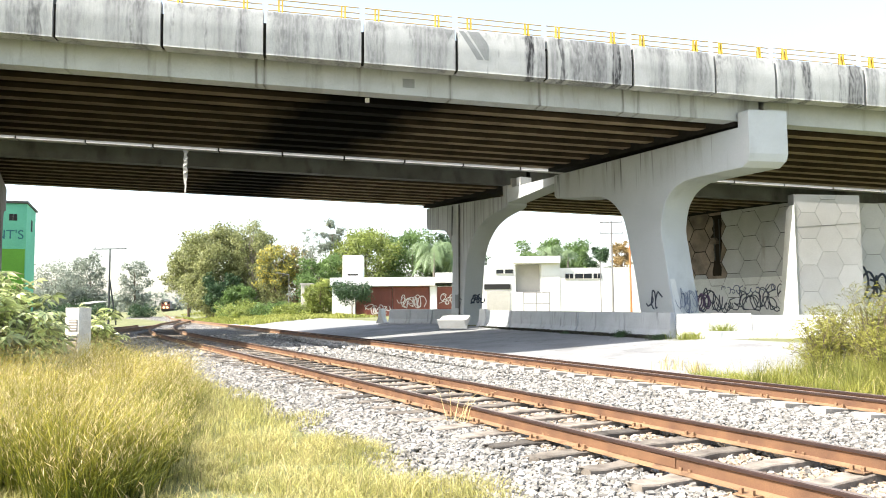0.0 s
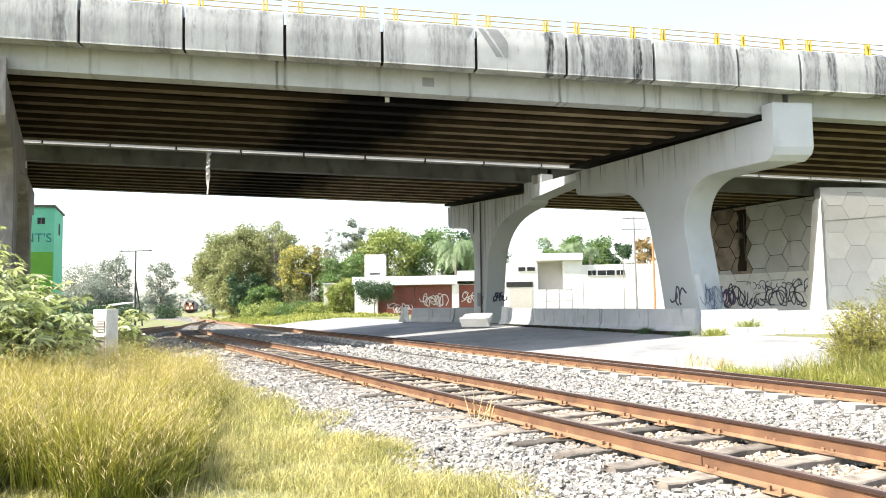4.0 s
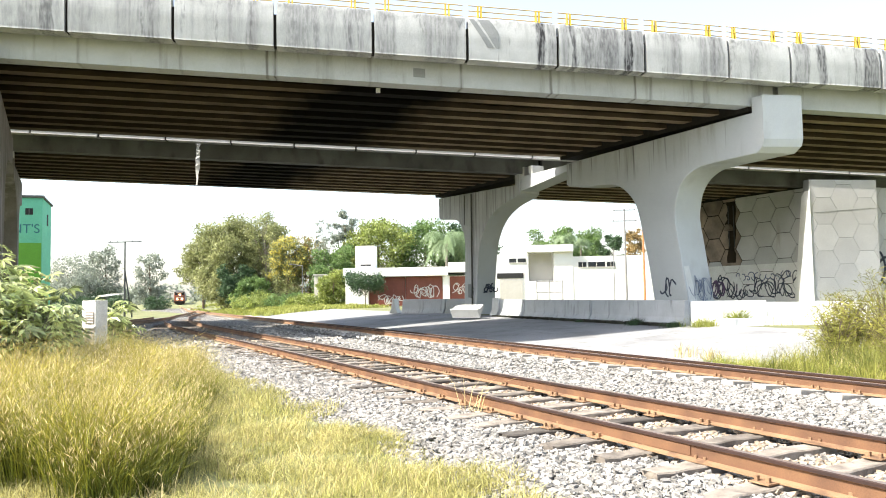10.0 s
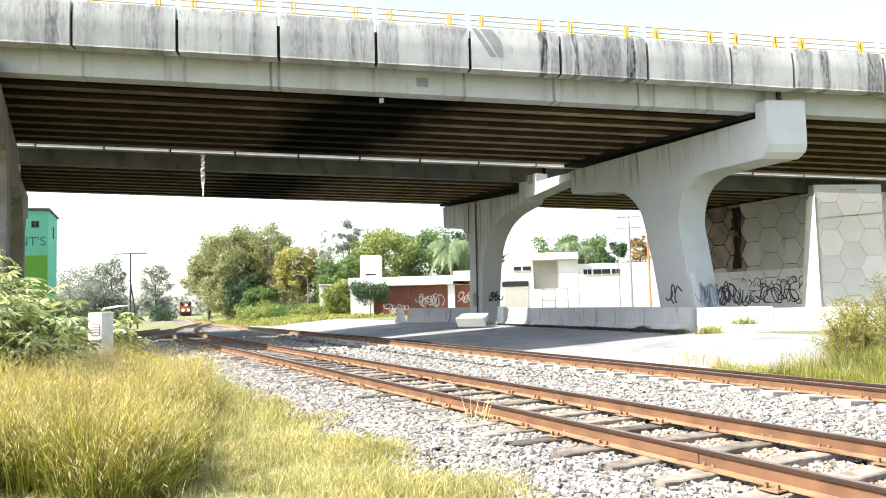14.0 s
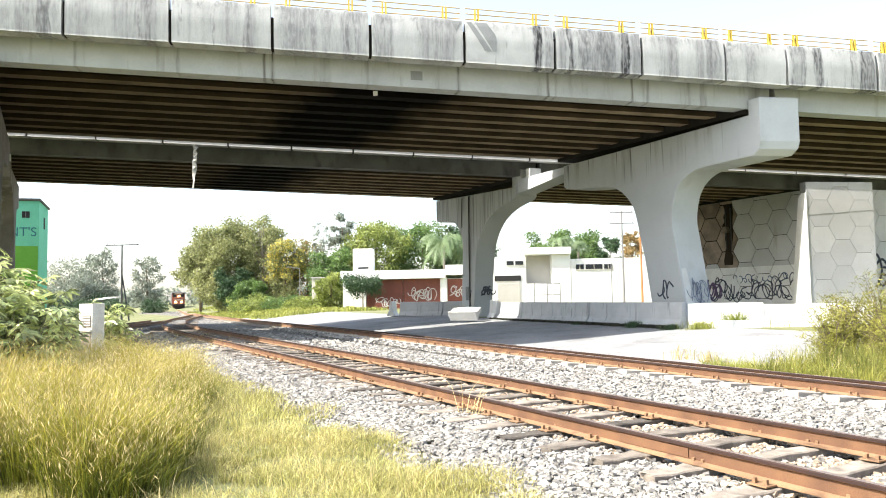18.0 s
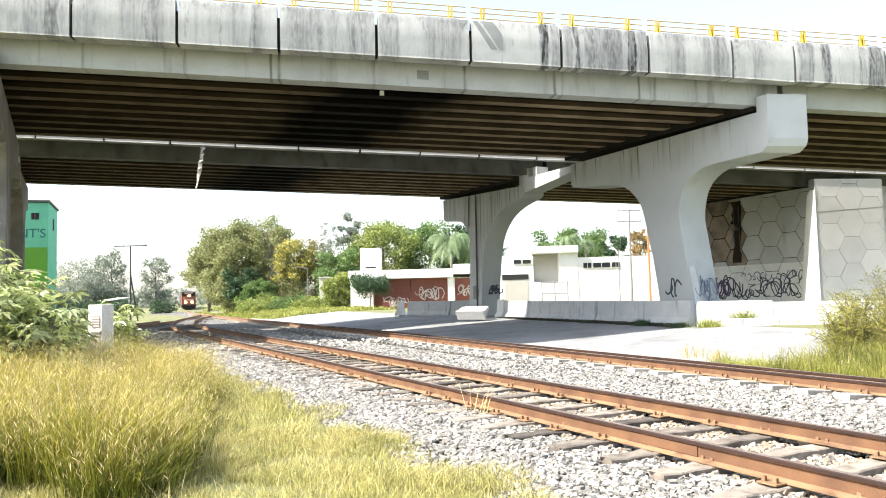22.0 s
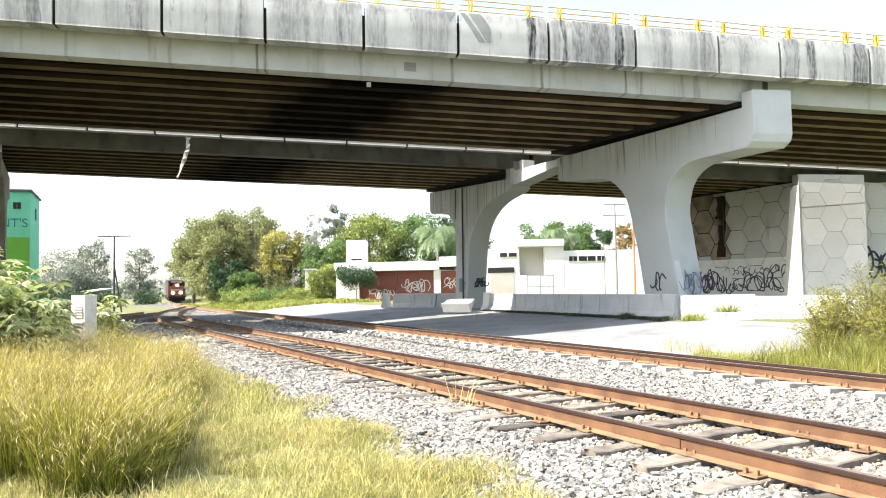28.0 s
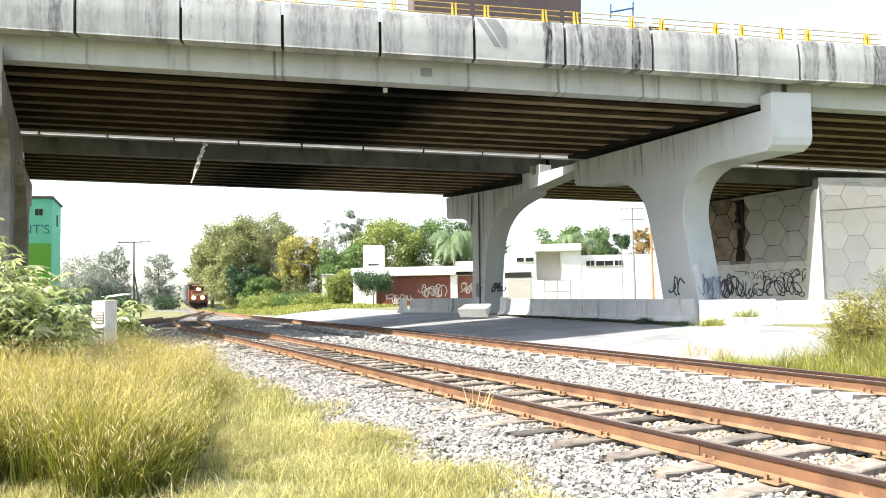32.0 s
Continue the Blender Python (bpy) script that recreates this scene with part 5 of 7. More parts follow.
def house():
    top = empty("white_house")
    tagged(top, "white flat-roofed modern house with strip windows", "house")
    y = 84.0
    part("wall", boxed(4.6, 8.3, y, y + 9, 0, 6.0, bevel=0.03), wall_white, top)
    part("wall", boxed(8.3, 13.3, y + 1.4, y + 9, 0, 6.9, bevel=0.03), wall_white, top)
    part("side_wall", boxed(11.2, 13.3, y - 0.4, y + 1.4, 0, 6.9, bevel=0.03), wall_white, top)
    part("canopy", boxed(7.9, 13.3, y - 0.9, y + 1.4, 6.15, 6.95, bevel=0.03), wall_white, top)
    panel(top, "recess_wall", 8.5, 11.2, y + 1.39, 2.9, 6.1, wall_grey, 0.05, "grey plastered recess")
    part("wall", boxed(8.2, 11.2, y - 0.3, y + 1.4, 0, 2.9, bevel=0.03), wall_white, top)
    part("wall", boxed(13.3, 24.5, y - 0.36, y + 9, 0, 5.6, bevel=0.03), wall_white, top)
    part("wall", boxed(22.4, 26.5, y - 0.7, y + 7, 0, 4.8, bevel=0.03), wall_white, top)
    gate = panel(top, "gate", 5.0, 7.6, y - 0.02, 0.2, 3.1, wall_grey, 0.06, "grey sheet metal gate")
    panel(top, "opening", 4.7, 7.7, y - 0.02, 3.25, 3.85, black, 0.05, "dark opening above the gate")
    for x0, x1 in ((6.1, 6.9), (7.1, 8.0)):
        w = panel(top, "window", x0, x1, y, 5.05, 5.5, glass_dark, 0.05)
        panel(w, "window_frame", x0 - 0.05, x1 + 0.05, y, 4.98, 5.05, wall_grey, 0.08)
    for x0, x1 in ((13.9, 14.8), (15.0, 16.9), (17.1, 18.0)):
        w = panel(top, "window", x0, x1, y - 0.36, 4.4, 4.95, glass_dark, 0.05)
        panel(w, "window_frame", x0 - 0.05, x1 + 0.05, y - 0.36, 4.33, 4.4, wall_grey, 0.08)
        panel(w, "mullion", (x0 + x1) / 2 - 0.03, (x0 + x1) / 2 + 0.03, y - 0.41, 4.4, 4.95, wall_grey, 0.03)
    panel(top, "shade_band", 22.4, 26.4, y - 0.7, 3.9, 4.2, wall_grey, 0.3)


house()


def lawn_gate():
    top = empty("metal_gate", pose(10.2, 80.5, 0))
    tagged(top, "light metal gate frame before the white house", "gate")
    for x in (-1.4, 0, 1.4):
        part("post", tube(bmesh.new(), (x, 0, 0), (x, 0, 2.9), 0.05), pole_grey, top)
    for z in (0.4, 1.6, 2.8):
        part("bar", tube(bmesh.new(), (-1.4, 0, z), (1.4, 0, z), 0.04), pole_grey, top)


lawn_gate()


def garden_hut():
    ob = empty("garden_hut")
    tagged(ob, "pale small hut half hidden by bushes", "hut")
    part("wall", boxed(-17.7, -16.4, 92, 95, -0.5, 4.2, bevel=0.05), wall_grey, ob)
    part("roof", boxed(-17.8, -16.3, 91.8, 95.2, 4.2, 4.35), wall_grey, ob)


garden_hut()


def green_building():
    top = empty("green_building", pose(-35.15, 62, 0, 0, 0, 17))
    tagged(top, "mint green building with lettering and a grass-green panel", "building")
    part("wall", prism(bmesh.new(), [(0, -0.6), (3.2, -0.6), (3.2, 10.1), (0, 10.45)], lambda p, q, e: Vector((e, p, q)), -9, 0), green_wall, top)
    part("roof", prism(bmesh.new(), [(-0.2, 10.47), (3.4, 10.08), (3.4, 10.22), (-0.2, 10.65)], lambda p, q, e: Vector((e, p, q)), -9.2, 0.12), roof_dark, top)
    part("panel", boxed(-1.85, -0.05, -0.06, 0.01, 3.2, 6.6), green_panel, top, "grass-green painted panel")
    w = part("window", boxed(-1.3, -0.72, -0.04, 0.01, 9.0, 9.55), black, top, "dark square window")
    part("window_bar", boxed(-1.03, -0.99, -0.06, -0.035, 9.0, 9.55), pole_grey, w)
    part("window", boxed(-0.01, 0.03, 1.6, 2.0, 8.2, 9.2), black, top, "narrow dark window")
    curve = bpy.data.curves.new("lettering", "FONT")
    curve.body, curve.size, curve.extrude = "NT'S", 1.08, 0.01
    text = bpy.data.objects.new("lettering", curve)
    scene.collection.objects.link(text)
    mesh = bpy.data.meshes.new_from_object(text)
    bpy.data.objects.remove(text)
    mesh.materials.clear()
    mesh.materials.append(green_letter)
    t = part("lettering", mesh, green_letter, top, "dark green painted letters")
    t.matrix_parent_inverse = Matrix()
    t.matrix_basis = pose(-2.35, -0.012, 7.45, 90)
    for ob in top.children:
        ob.matrix_parent_inverse = Matrix()


green_building()


def far_shed():
    ob = empty("far_shed")
    tagged(ob, "low shed with a pale sheet roof among trees", "shed")
    part("wall", boxed(-58.2, -56.5, 118, 124, -1.0, 2.2), roof_dark, ob)
    part("roof", prism(bmesh.new(), [(117.5, 2.05), (124.5, 2.5), (124.5, 2.6), (117.5, 2.15)], lambda p, q, e: Vector((e, p, q)), -58.5, -56.3), wall_grey, ob)


far_shed()


def far_house():
    top = empty("far_house")
    tagged(top, "distant white house with a low pitched roof", "house")
    part("wall", boxed(21.6, 27.4, 125, 131, -0.5, 7.7), wall_white, top)
    part("roof", prism(bmesh.new(), [(21.2, 7.6), (27.8, 7.6), (27.4, 7.9), (24.0, 8.6), (21.6, 8.1)], lambda p, q, e: Vector((p, e, q)), 124.6, 131.4), wall_white, top)
    panel(top, "window", 22.6, 23.6, 125, 7.0, 7.5, glass_dark, 0.04)


far_house()


# ---- poles and cabinet ----
def utility_pole(name, label, x, y, high, arms, mat, radius=0.13, lean=0.0):
    top = empty(name, pose(x, y, 0, 0, lean, 0))
    tagged(top, label, "utility pole")
    p = part("shaft", tube(bmesh.new(), (0, 0, -1.0), (0, 0, high), radius, radius * 0.65, 10), mat, top)
    p.matrix_parent_inverse = Matrix()
    for z, half in arms:
        a = part("crossarm", boxed(-half, half, -0.05, 0.05, z - 0.05, z + 0.05), mat, top)
        for k in (-0.9, -0.45, 0.45, 0.9):
            part("insulator", tube(bmesh.new(), (half * k, 0, z + 0.05), (half * k, 0, z + 0.2), 0.035, sides=6), pole_grey, a)
    return top


t_pole = utility_pole("telegraph_pole", "dark steel telegraph pole with a T crossarm", -33.9, 75, 7.6, ((7.55, 1.7),), pole_dark, 0.11)
part("brace", tube(bmesh.new(), (0.0, 0, 4.6), (0.75, 0.2, -0.6), 0.07, sides=8), pole_dark, t_pole)
utility_pole("utility_pole", "slim pale utility pole with two crossarms", 17.95, 78, 10.3, ((10.15, 1.2), (9.0, 1.3)), pole_grey, 0.12)
utility_pole("utility_pole", "slim pale utility pole", 16.9, 79, 6.2, (), pole_grey, 0.06)
utility_pole("utility_pole", "rusty orange steel pole", 19.6, 77, 8.8, (), pole_orange, 0.13)
utility_pole("utility_pole", "far signal mast beside the rails", -54, 158, 9.5, ((5, 0.5),), pole_dark, 0.12)


def street_lamp():
    top = empty("street_lamp", pose(-19.6, 94, 0))
    tagged(top, "pale street lamp with a short arm", "street lamp")
    part("shaft", tube(bmesh.new(), (0, 0, 0), (0, 0, 5.6), 0.06, 0.04), pole_grey, top)
    part("arm", tube(bmesh.new(), (0, 0, 5.5), (-1.3, 0, 5.75), 0.05), pole_grey, top)
    part("lamp_head", boxed(-1.7, -1.2, -0.1, 0.1, 5.7, 5.8, bevel=0.03), pole_grey, top)


street_lamp()


def utility_cabinet():
    top = empty("utility_cabinet", pose(-8.62, 17.5, -0.03, 0, 0, -16))
    tagged(top, "weathered off-white electrical cabinet in the grass", "cabinet")
    part("plinth", boxed(-0.23, 0.23, -0.23, 0.23, -0.05, 0.55), cabinet_white, top)
    body = part("body", boxed(-0.22, 0.22, -0.22, 0.22, 0.55, 1.72, bevel=0.02), cabinet_white, top)
    part("lid", boxed(-0.222, 0.222, -0.222, 0.222, 1.715, 1.75, bevel=0.015), cabinet_white, top)
    part("meter_window", boxed(-0.1, 0.17, -0.235, -0.21, 1.2, 1.48, bevel=0.01), cabinet_shade, body, "framed meter window")
    for k in range(4):
        part("louvre", boxed(-0.09, 0.16, -0.243, -0.225, 1.225 + 0.065 * k, 1.25 + 0.065 * k), cabinet_white, body)
    part("lower_door", boxed(-0.12, 0.18, -0.232, -0.21, 0.7, 1.08, bevel=0.008), cabinet_shade, body, "brown lower door")
    part("sill", boxed(-0.15, 0.2, -0.27, -0.22, 1.1, 1.14), cabinet_white, body)
    for ob in top.children_recursive:
        ob.data.transform(Matrix.Diagonal((0.9, 0.9, 1, 1)))


utility_cabinet()
for ob in list(scene.objects):
    if ob.type == "EMPTY":
        for child in ob.children_recursive:
            child.matrix_parent_inverse = Matrix() if child.name.split(".")[0] not in ("scrawl",) else child.matrix_parent_inverse


# ---- plants ----
def leaf_cloud(rng, centres, count, size, droop=0.3, flat=1.0):
    """Small folded leaves scattered near the skin of several clumps."""
    verts, faces = [], []
    total = sum(r[0] * r[1] * r[2] for _, r in centres) or 1
    base = 0
    for c, r in centres:
        k = max(20, int(count * r[0] * r[1] * r[2] / total))
        d = rng.normal(size=(k, 3))
        d /= np.linalg.norm(d, axis=1)[:, None]
        rad = rng.uniform(0.25, 1.0, k) ** 0.45
        p = d * rad[:, None] * np.array(r) * (1 + 0.24 * rng.normal(size=(k, 1))) + np.array(c)
        ax = rng.normal(size=(k, 3))
        ax[:, 2] = ax[:, 2] * flat - droop
        ax /= np.linalg.norm(ax, axis=1)[:, None]
        bx = np.cross(ax, rng.normal(size=(k, 3)))
        bx /= np.linalg.norm(bx, axis=1)[:, None]
        s = size * rng.uniform(0.6, 1.4, (k, 1))
        quad = np.stack([p - ax * s, p + bx * s * 0.55, p + ax * s, p - bx * s * 0.55], 1)
        verts.append(quad.reshape(-1, 3))
        faces.append(np.arange(base, base + 4 * k).reshape(-1, 4))
        base += 4 * k
    return np.concatenate(verts).tolist(), np.concatenate(faces).tolist()


def tree(label, x, y, high, spread, mat, seed, leaves=5000, size=0.3, trunk=None, z0=0.0, clumps=16, low=0.35, wood=None, extra=None, category="tree"):
    rng = np.random.default_rng(seed)
    top = empty("tree", pose(x, y, z0))
    tagged(top, label, category)
    trunk = trunk or high * 0.022
    bm = bmesh.new()
    lean = rng.uniform(-0.04, 0.04, 2) * high
    knots = [Vector((lean[0] * f * f, lean[1] * f * f, high * 0.85 * f)) for f in (0, 0.25, 0.5, 0.75, 1)]
    for k in range(4):
        tube(bm, knots[k] - Vector((0, 0, 0.1 if k == 0 else 0)), knots[k + 1], trunk * (1 - 0.22 * k), trunk * (1 - 0.22 * (k + 1)), 8)
    centres = []
    for k in range(clumps):
        f = low + (1.0 - low) * (k + 0.5) / clumps
        a = k * 2.4 + rng.uniform(-0.5, 0.5)
        reach = spread * math.sqrt(max(0.05, 1 - ((f - (low + 1) / 2) / ((1 - low) / 2 + 0.12)) ** 2)) * rng.uniform(0.45, 0.95)
        c = Vector((math.cos(a) * reach + lean[0] * f, math.sin(a) * reach + lean[1] * f, high * f * rng.uniform(0.92, 1.02)))
        r = spread * rng.uniform(0.28, 0.5)
        centres.append((c, (r * 0.9, r * 0.9, r * 0.7)))
        for j in range(3):
            d = rng.normal(size=3)
            d /= np.linalg.norm(d)
            q = r * rng.uniform(0.35, 0.6)
            centres.append((c + Vector(d * r * 0.8), (q * 1.1, q * 1.1, q * rng.uniform(0.6, 0.9))))
        foot = Vector((lean[0] * f * f, lean[1] * f * f, high * max(0.15, f - 0.22) * 0.85))
        tube(bm, foot, c, trunk * 0.38 * (1.2 - f), trunk * 0.08, 6)
    part("trunk", bm, wood or bark, top)
    v, f = leaf_cloud(rng, centres, int(leaves * 2.3), size * 0.62)
    part("crown", raw("crown", v, f, mat), mat, top)
    if extra:
        v, f = leaf_cloud(rng, centres[len(centres) // 3:], leaves, size * 0.7)
        part("blossom", raw("blossom", v, f, extra), extra, top)
    return top


T = tree
for k, (x, y, h) in enumerate(((-66, 124, 2.6), (-61, 126, 3.2), (-57, 113, 2.3), (-52.5, 128, 2.4), (-71, 127, 3.0), (-54.4, 113, 2.5), (-51.9, 113, 2.2))):
    T("low dark scrub under the roadside trees", x, y, h, h * 1.0, leaf_dark, 60 + k, 1400, 0.2, clumps=10, low=0.05, z0=-0.6, category="bush")
T("broad olive-green tree by the rails", -34.6, 112, 12.4, 5.0, leaf_olive, 1, 15000, 0.28, clumps=40, low=0.12)
T("broad olive-green tree by the rails", -40.6, 118, 10.6, 3.6, leaf_olive, 2, 6500, 0.28, clumps=30, low=0.4)
T("tall thin grey-green tree with bare twigs", -28.2, 110, 14.2, 2.8, leaf_olive, 3, 3200, 0.22, clumps=34, low=0.3, wood=bark_pale)
T("grey-green tree with a slim crown", -30.5, 116, 11.8, 4.2, leaf_olive, 4, 9000, 0.28, clumps=30, low=0.1)
T("tree full of yellow blossom", -24.2, 106, 9.8, 2.6, leaf_olive, 5, 2600, 0.24, clumps=26, low=0.15, extra=leaf_yellow)
T("leafy tree with dry brown patches", -21.8, 110, 9.6, 3.4, leaf_dry, 6, 2600, 0.22, clumps=26, low=0.12, extra=leaf_olive)
T("dense dark bush beneath the tall trees", -31.8, 106, 5.8, 3.0, leaf_dark, 7, 4500, 0.26, clumps=14, low=0.15)
T("round green bush at the edge of the trees", -28.4, 103, 4.2, 2.6, leaf_green, 8, 3800, 0.24, clumps=12, low=0.15)
T("bare thin tree with few twigs", -19.3, 108, 12.6, 1.6, leaf_grey, 9, 130, 0.2, clumps=26, low=0.4, wood=bark_pale)
T("slender tree with tufted crown", -17.2, 112, 14.4, 2.2, leaf_grey, 10, 1300, 0.26, clumps=7, low=0.62)
T("spreading green tree behind the garage", -11.5, 112, 12.6, 5.0, leaf_weed, 11, 7000, 0.3, clumps=20, low=0.25)
T("spreading green tree behind the garage", -4.5, 114, 11.8, 5.2, leaf_green, 12, 7000, 0.3, clumps=20, low=0.25)
T("drooping green tree behind the garage", 2.2, 112, 11.4, 4.2, leaf_dark, 13, 8000, 0.3, clumps=24, low=0.2)
T("green tree behind the garage", -17.5, 104, 8.0, 3.4, leaf_green, 14, 4000, 0.26, clumps=14, low=0.2)
T("tall leafy bush beside the garage", -15.0, 90, 4.7, 1.9, leaf_weed, 15, 3800, 0.18, clumps=12, low=0.1, category="bush")
T("small shade tree before the red doors", -10.4, 84.5, 3.9, 2.4, leaf_dark, 16, 2600, 0.16, clumps=18, low=0.62, trunk=0.09, wood=bark_pale)
T("green tree behind the white house", 14.6, 118, 11.8, 4.2, leaf_green, 17, 4000, 0.3, clumps=14, low=0.4)
T("green tree behind the white house", 20.0, 120, 11.4, 3.8, leaf_green, 18, 3500, 0.3, clumps=14, low=0.4)
T("dark tree behind the white house", 24.2, 118, 10.8, 2.6, leaf_dark, 19, 3000, 0.3, clumps=12, low=0.3)
T("slim dry brown tree behind the white house", 24.4, 100, 10.0, 1.3, leaf_dry, 24, 2600, 0.2, clumps=34, low=0.3)
T("grey-green tall roadside tree", -63.0, 132, 11.4, 3.0, leaf_grey, 20, 2400, 0.26, clumps=30, low=0.2, z0=-0.5)
T("grey-green wide roadside tree", -70.5, 134, 9.6, 4.2, leaf_grey, 21, 2200, 0.26, clumps=30, low=0.35, z0=-0.5)
T("slim grey-green roadside tree", -55.0, 132, 10.4, 2.4, leaf_grey, 22, 1900, 0.26, clumps=28, low=0.15, z0=-0.5)
T("low dark tree behind the shed", -67.0, 128, 6.0, 4.6, leaf_grey, 23, 3000, 0.3, clumps=12, low=0.2, z0=-0.5)
for k, (x, y, h) in enumerate(((-27, 98, 2.6), (-24.5, 96, 2.0), (-22, 95, 2.4), (-20, 93, 2.0), (-18, 92, 2.2), (-28.5, 101, 2.2), (-16.8, 90.5, 1.6), (-25.5, 93, 1.2))):
    T("weedy green bush on the verge", x, y, h * 0.7, h * 0.95, (leaf_weed, leaf_weed, leaf_green)[k % 3], 40 + k, 1700, 0.17, clumps=12, low=0.05, category="bush")


def palm(label, x, y, high, length, seed):
    rng = random.Random(seed)
    top = empty("palm_tree", pose(x, y, 0))
    tagged(top, label, "palm tree")
    bm = bmesh.new()
    for k in range(5):
        tube(bm, (0.03 * k, 0, high * k / 5 - (0.1 if k == 0 else 0)), (0.03 * (k + 1), 0, high * (k + 1) / 5), 0.2 - 0.012 * k, 0.2 - 0.012 * (k + 1), 8)
    part("trunk", bm, bark_pale, top)
    for k in range(44):
        a, rise = k * 2.4 + rng.uniform(-0.3, 0.3), rng.uniform(-0.3, 1.0)
        d = Vector((math.cos(a), math.sin(a), 0))
        side = Vector((-d.y, d.x, 0))
        ribs = [Vector((0.12, 0, high)) + d * length * f * (1 - 0.15 * f) + Vector((0, 0, length * (rise * f - (0.75 + 0.4 * rise) * f * f))) for f in [j / 30 for j in range(31)]]
        verts, faces = list(ribs), []
        for j in range(0, 30):
            w = length * 0.2 * math.sin(math.pi * min(1, 0.18 + 0.82 * j / 30)) + 0.05
            for e in (-1, 1):
                droop = rng.uniform(0.6, 1.5)
                b = len(verts)
                faces += [(j, b, b + 1), (j, j + 1, b)]
                verts.append(ribs[j].lerp(ribs[j + 1], 0.5) + side * e * 0.02 - Vector((0, 0, 0.03)))
                verts.append(ribs[j] + side * e * w * rng.uniform(0.75, 1.1) + d * w * 0.4 - Vector((0, 0, w * droop)))
        part("frond", raw("frond", verts, faces, leaf_palm), leaf_palm, top)


palm("palm with drooping fronds behind the garage", -1.3, 101, 9.4, 4.6, 1)
palm("palm with drooping fronds behind the garage", 2.4, 103, 8.6, 3.6, 2)
palm("palm behind the white house", 15.8, 108, 9.6, 2.4, 3)
palm("palm behind the white house", 18.6, 110, 9.2, 2.2, 4)


def far_woods():
    rng = np.random.default_rng(77)
    centres = [(Vector((x, 330 + rng.uniform(-20, 20), rng.uniform(1.5, 4.5))), (7, 5, rng.uniform(3, 6))) for x in np.arange(-190, 160, 6.0)]
    v, f = leaf_cloud(rng, centres, 16000, 0.9)
    tagged(new("far_woods", raw("far_woods", v, f, leaf_grey)), "hazy line of distant trees", "trees", kind="stuff")


far_woods()


def star_leaf(verts, faces, p, axis, normal, size, lobes):
    """A hand-shaped leaf of narrow lobes."""
    side = axis.cross(normal).normalized()
    for k in range(lobes):
        a = radians(-105 + 210 * k / (lobes - 1))
        d = axis * math.cos(a) + side * math.sin(a)
        e = normal.cross(d).normalized()
        r = size * (1 - 0.35 * abs(a) / 1.9)
        b = len(verts)
        verts += [p, p + d * r * 0.55 + e * r * 0.14 + normal * 0.03 * size, p + d * r - normal * 0.15 * size, p + d * r * 0.55 - e * r * 0.14 + normal * 0.03 * size]
        faces.append((b, b + 1, b + 2, b + 3))


def castor_shrub(x, y, high, spread, count, seed, label):
    rng = random.Random(seed)
    top = empty("shrub", pose(x, y, 0))
    tagged(top, label, "shrub")
    bm = bmesh.new()
    verts, faces = [], []
    for k in range(count // 12):
        a, r = rng.uniform(0, math.tau), spread * math.sqrt(rng.random())
        tip = Vector((math.cos(a) * r, math.sin(a) * r, high * rng.uniform(0.45, 1.0) * (1 - 0.25 * (r / spread) ** 2)))
        foot = Vector((tip.x * 0.3, tip.y * 0.3, 0))
        tube(bm, foot, tip, 0.014, 0.005, 5)
        for j in range(17):
            f = rng.uniform(0.2, 1.05)
            p = foot.lerp(tip, f) + Vector((rng.uniform(-1, 1), rng.uniform(-1, 1), rng.uniform(-0.5, 0.5))) * 0.3
            b = rng.uniform(0, math.tau)
            axis = Vector((math.cos(b), math.sin(b), rng.uniform(-0.7, 0.1))).normalized()
            normal = Vector((rng.uniform(-0.4, 0.4), rng.uniform(-0.4, 0.4), 1))
            normal = (normal - axis * normal.dot(axis)).normalized()
            star_leaf(verts, faces, p, axis, normal, rng.uniform(0.14, 0.38), 7)
    part("stem", bm, bark_pale, top)
    part("leaves", raw("leaves", verts, faces, leaf_bright), leaf_bright, top)


castor_shrub(-7.55, 11.5, 3.35, 0.3, 110, 8, "tall thin castor stem with drooping leaves")
castor_shrub(-7.4, 11.8, 2.2, 1.0, 1000, 1, "leafy castor shrub with pale hand-shaped leaves")
castor_shrub(-7.55, 12.9, 2.2, 0.65, 800, 6, "leafy castor shrub at the edge of the tall grass")
castor_shrub(-8.6, 12.6, 2.7, 1.2, 1300, 5, "dense castor shrub with pale hand-shaped leaves")
castor_shrub(-9.0, 14.6, 2.0, 0.7, 600, 2, "low castor shrub beside the cabinet")
castor_shrub(-10.0, 13.8, 3.7, 1.5, 1500, 3, "tall castor shrub before the pier")
castor_shrub(-9.2, 18.9, 1.8, 0.9, 500, 4, "low castor shrub behind the cabinet")


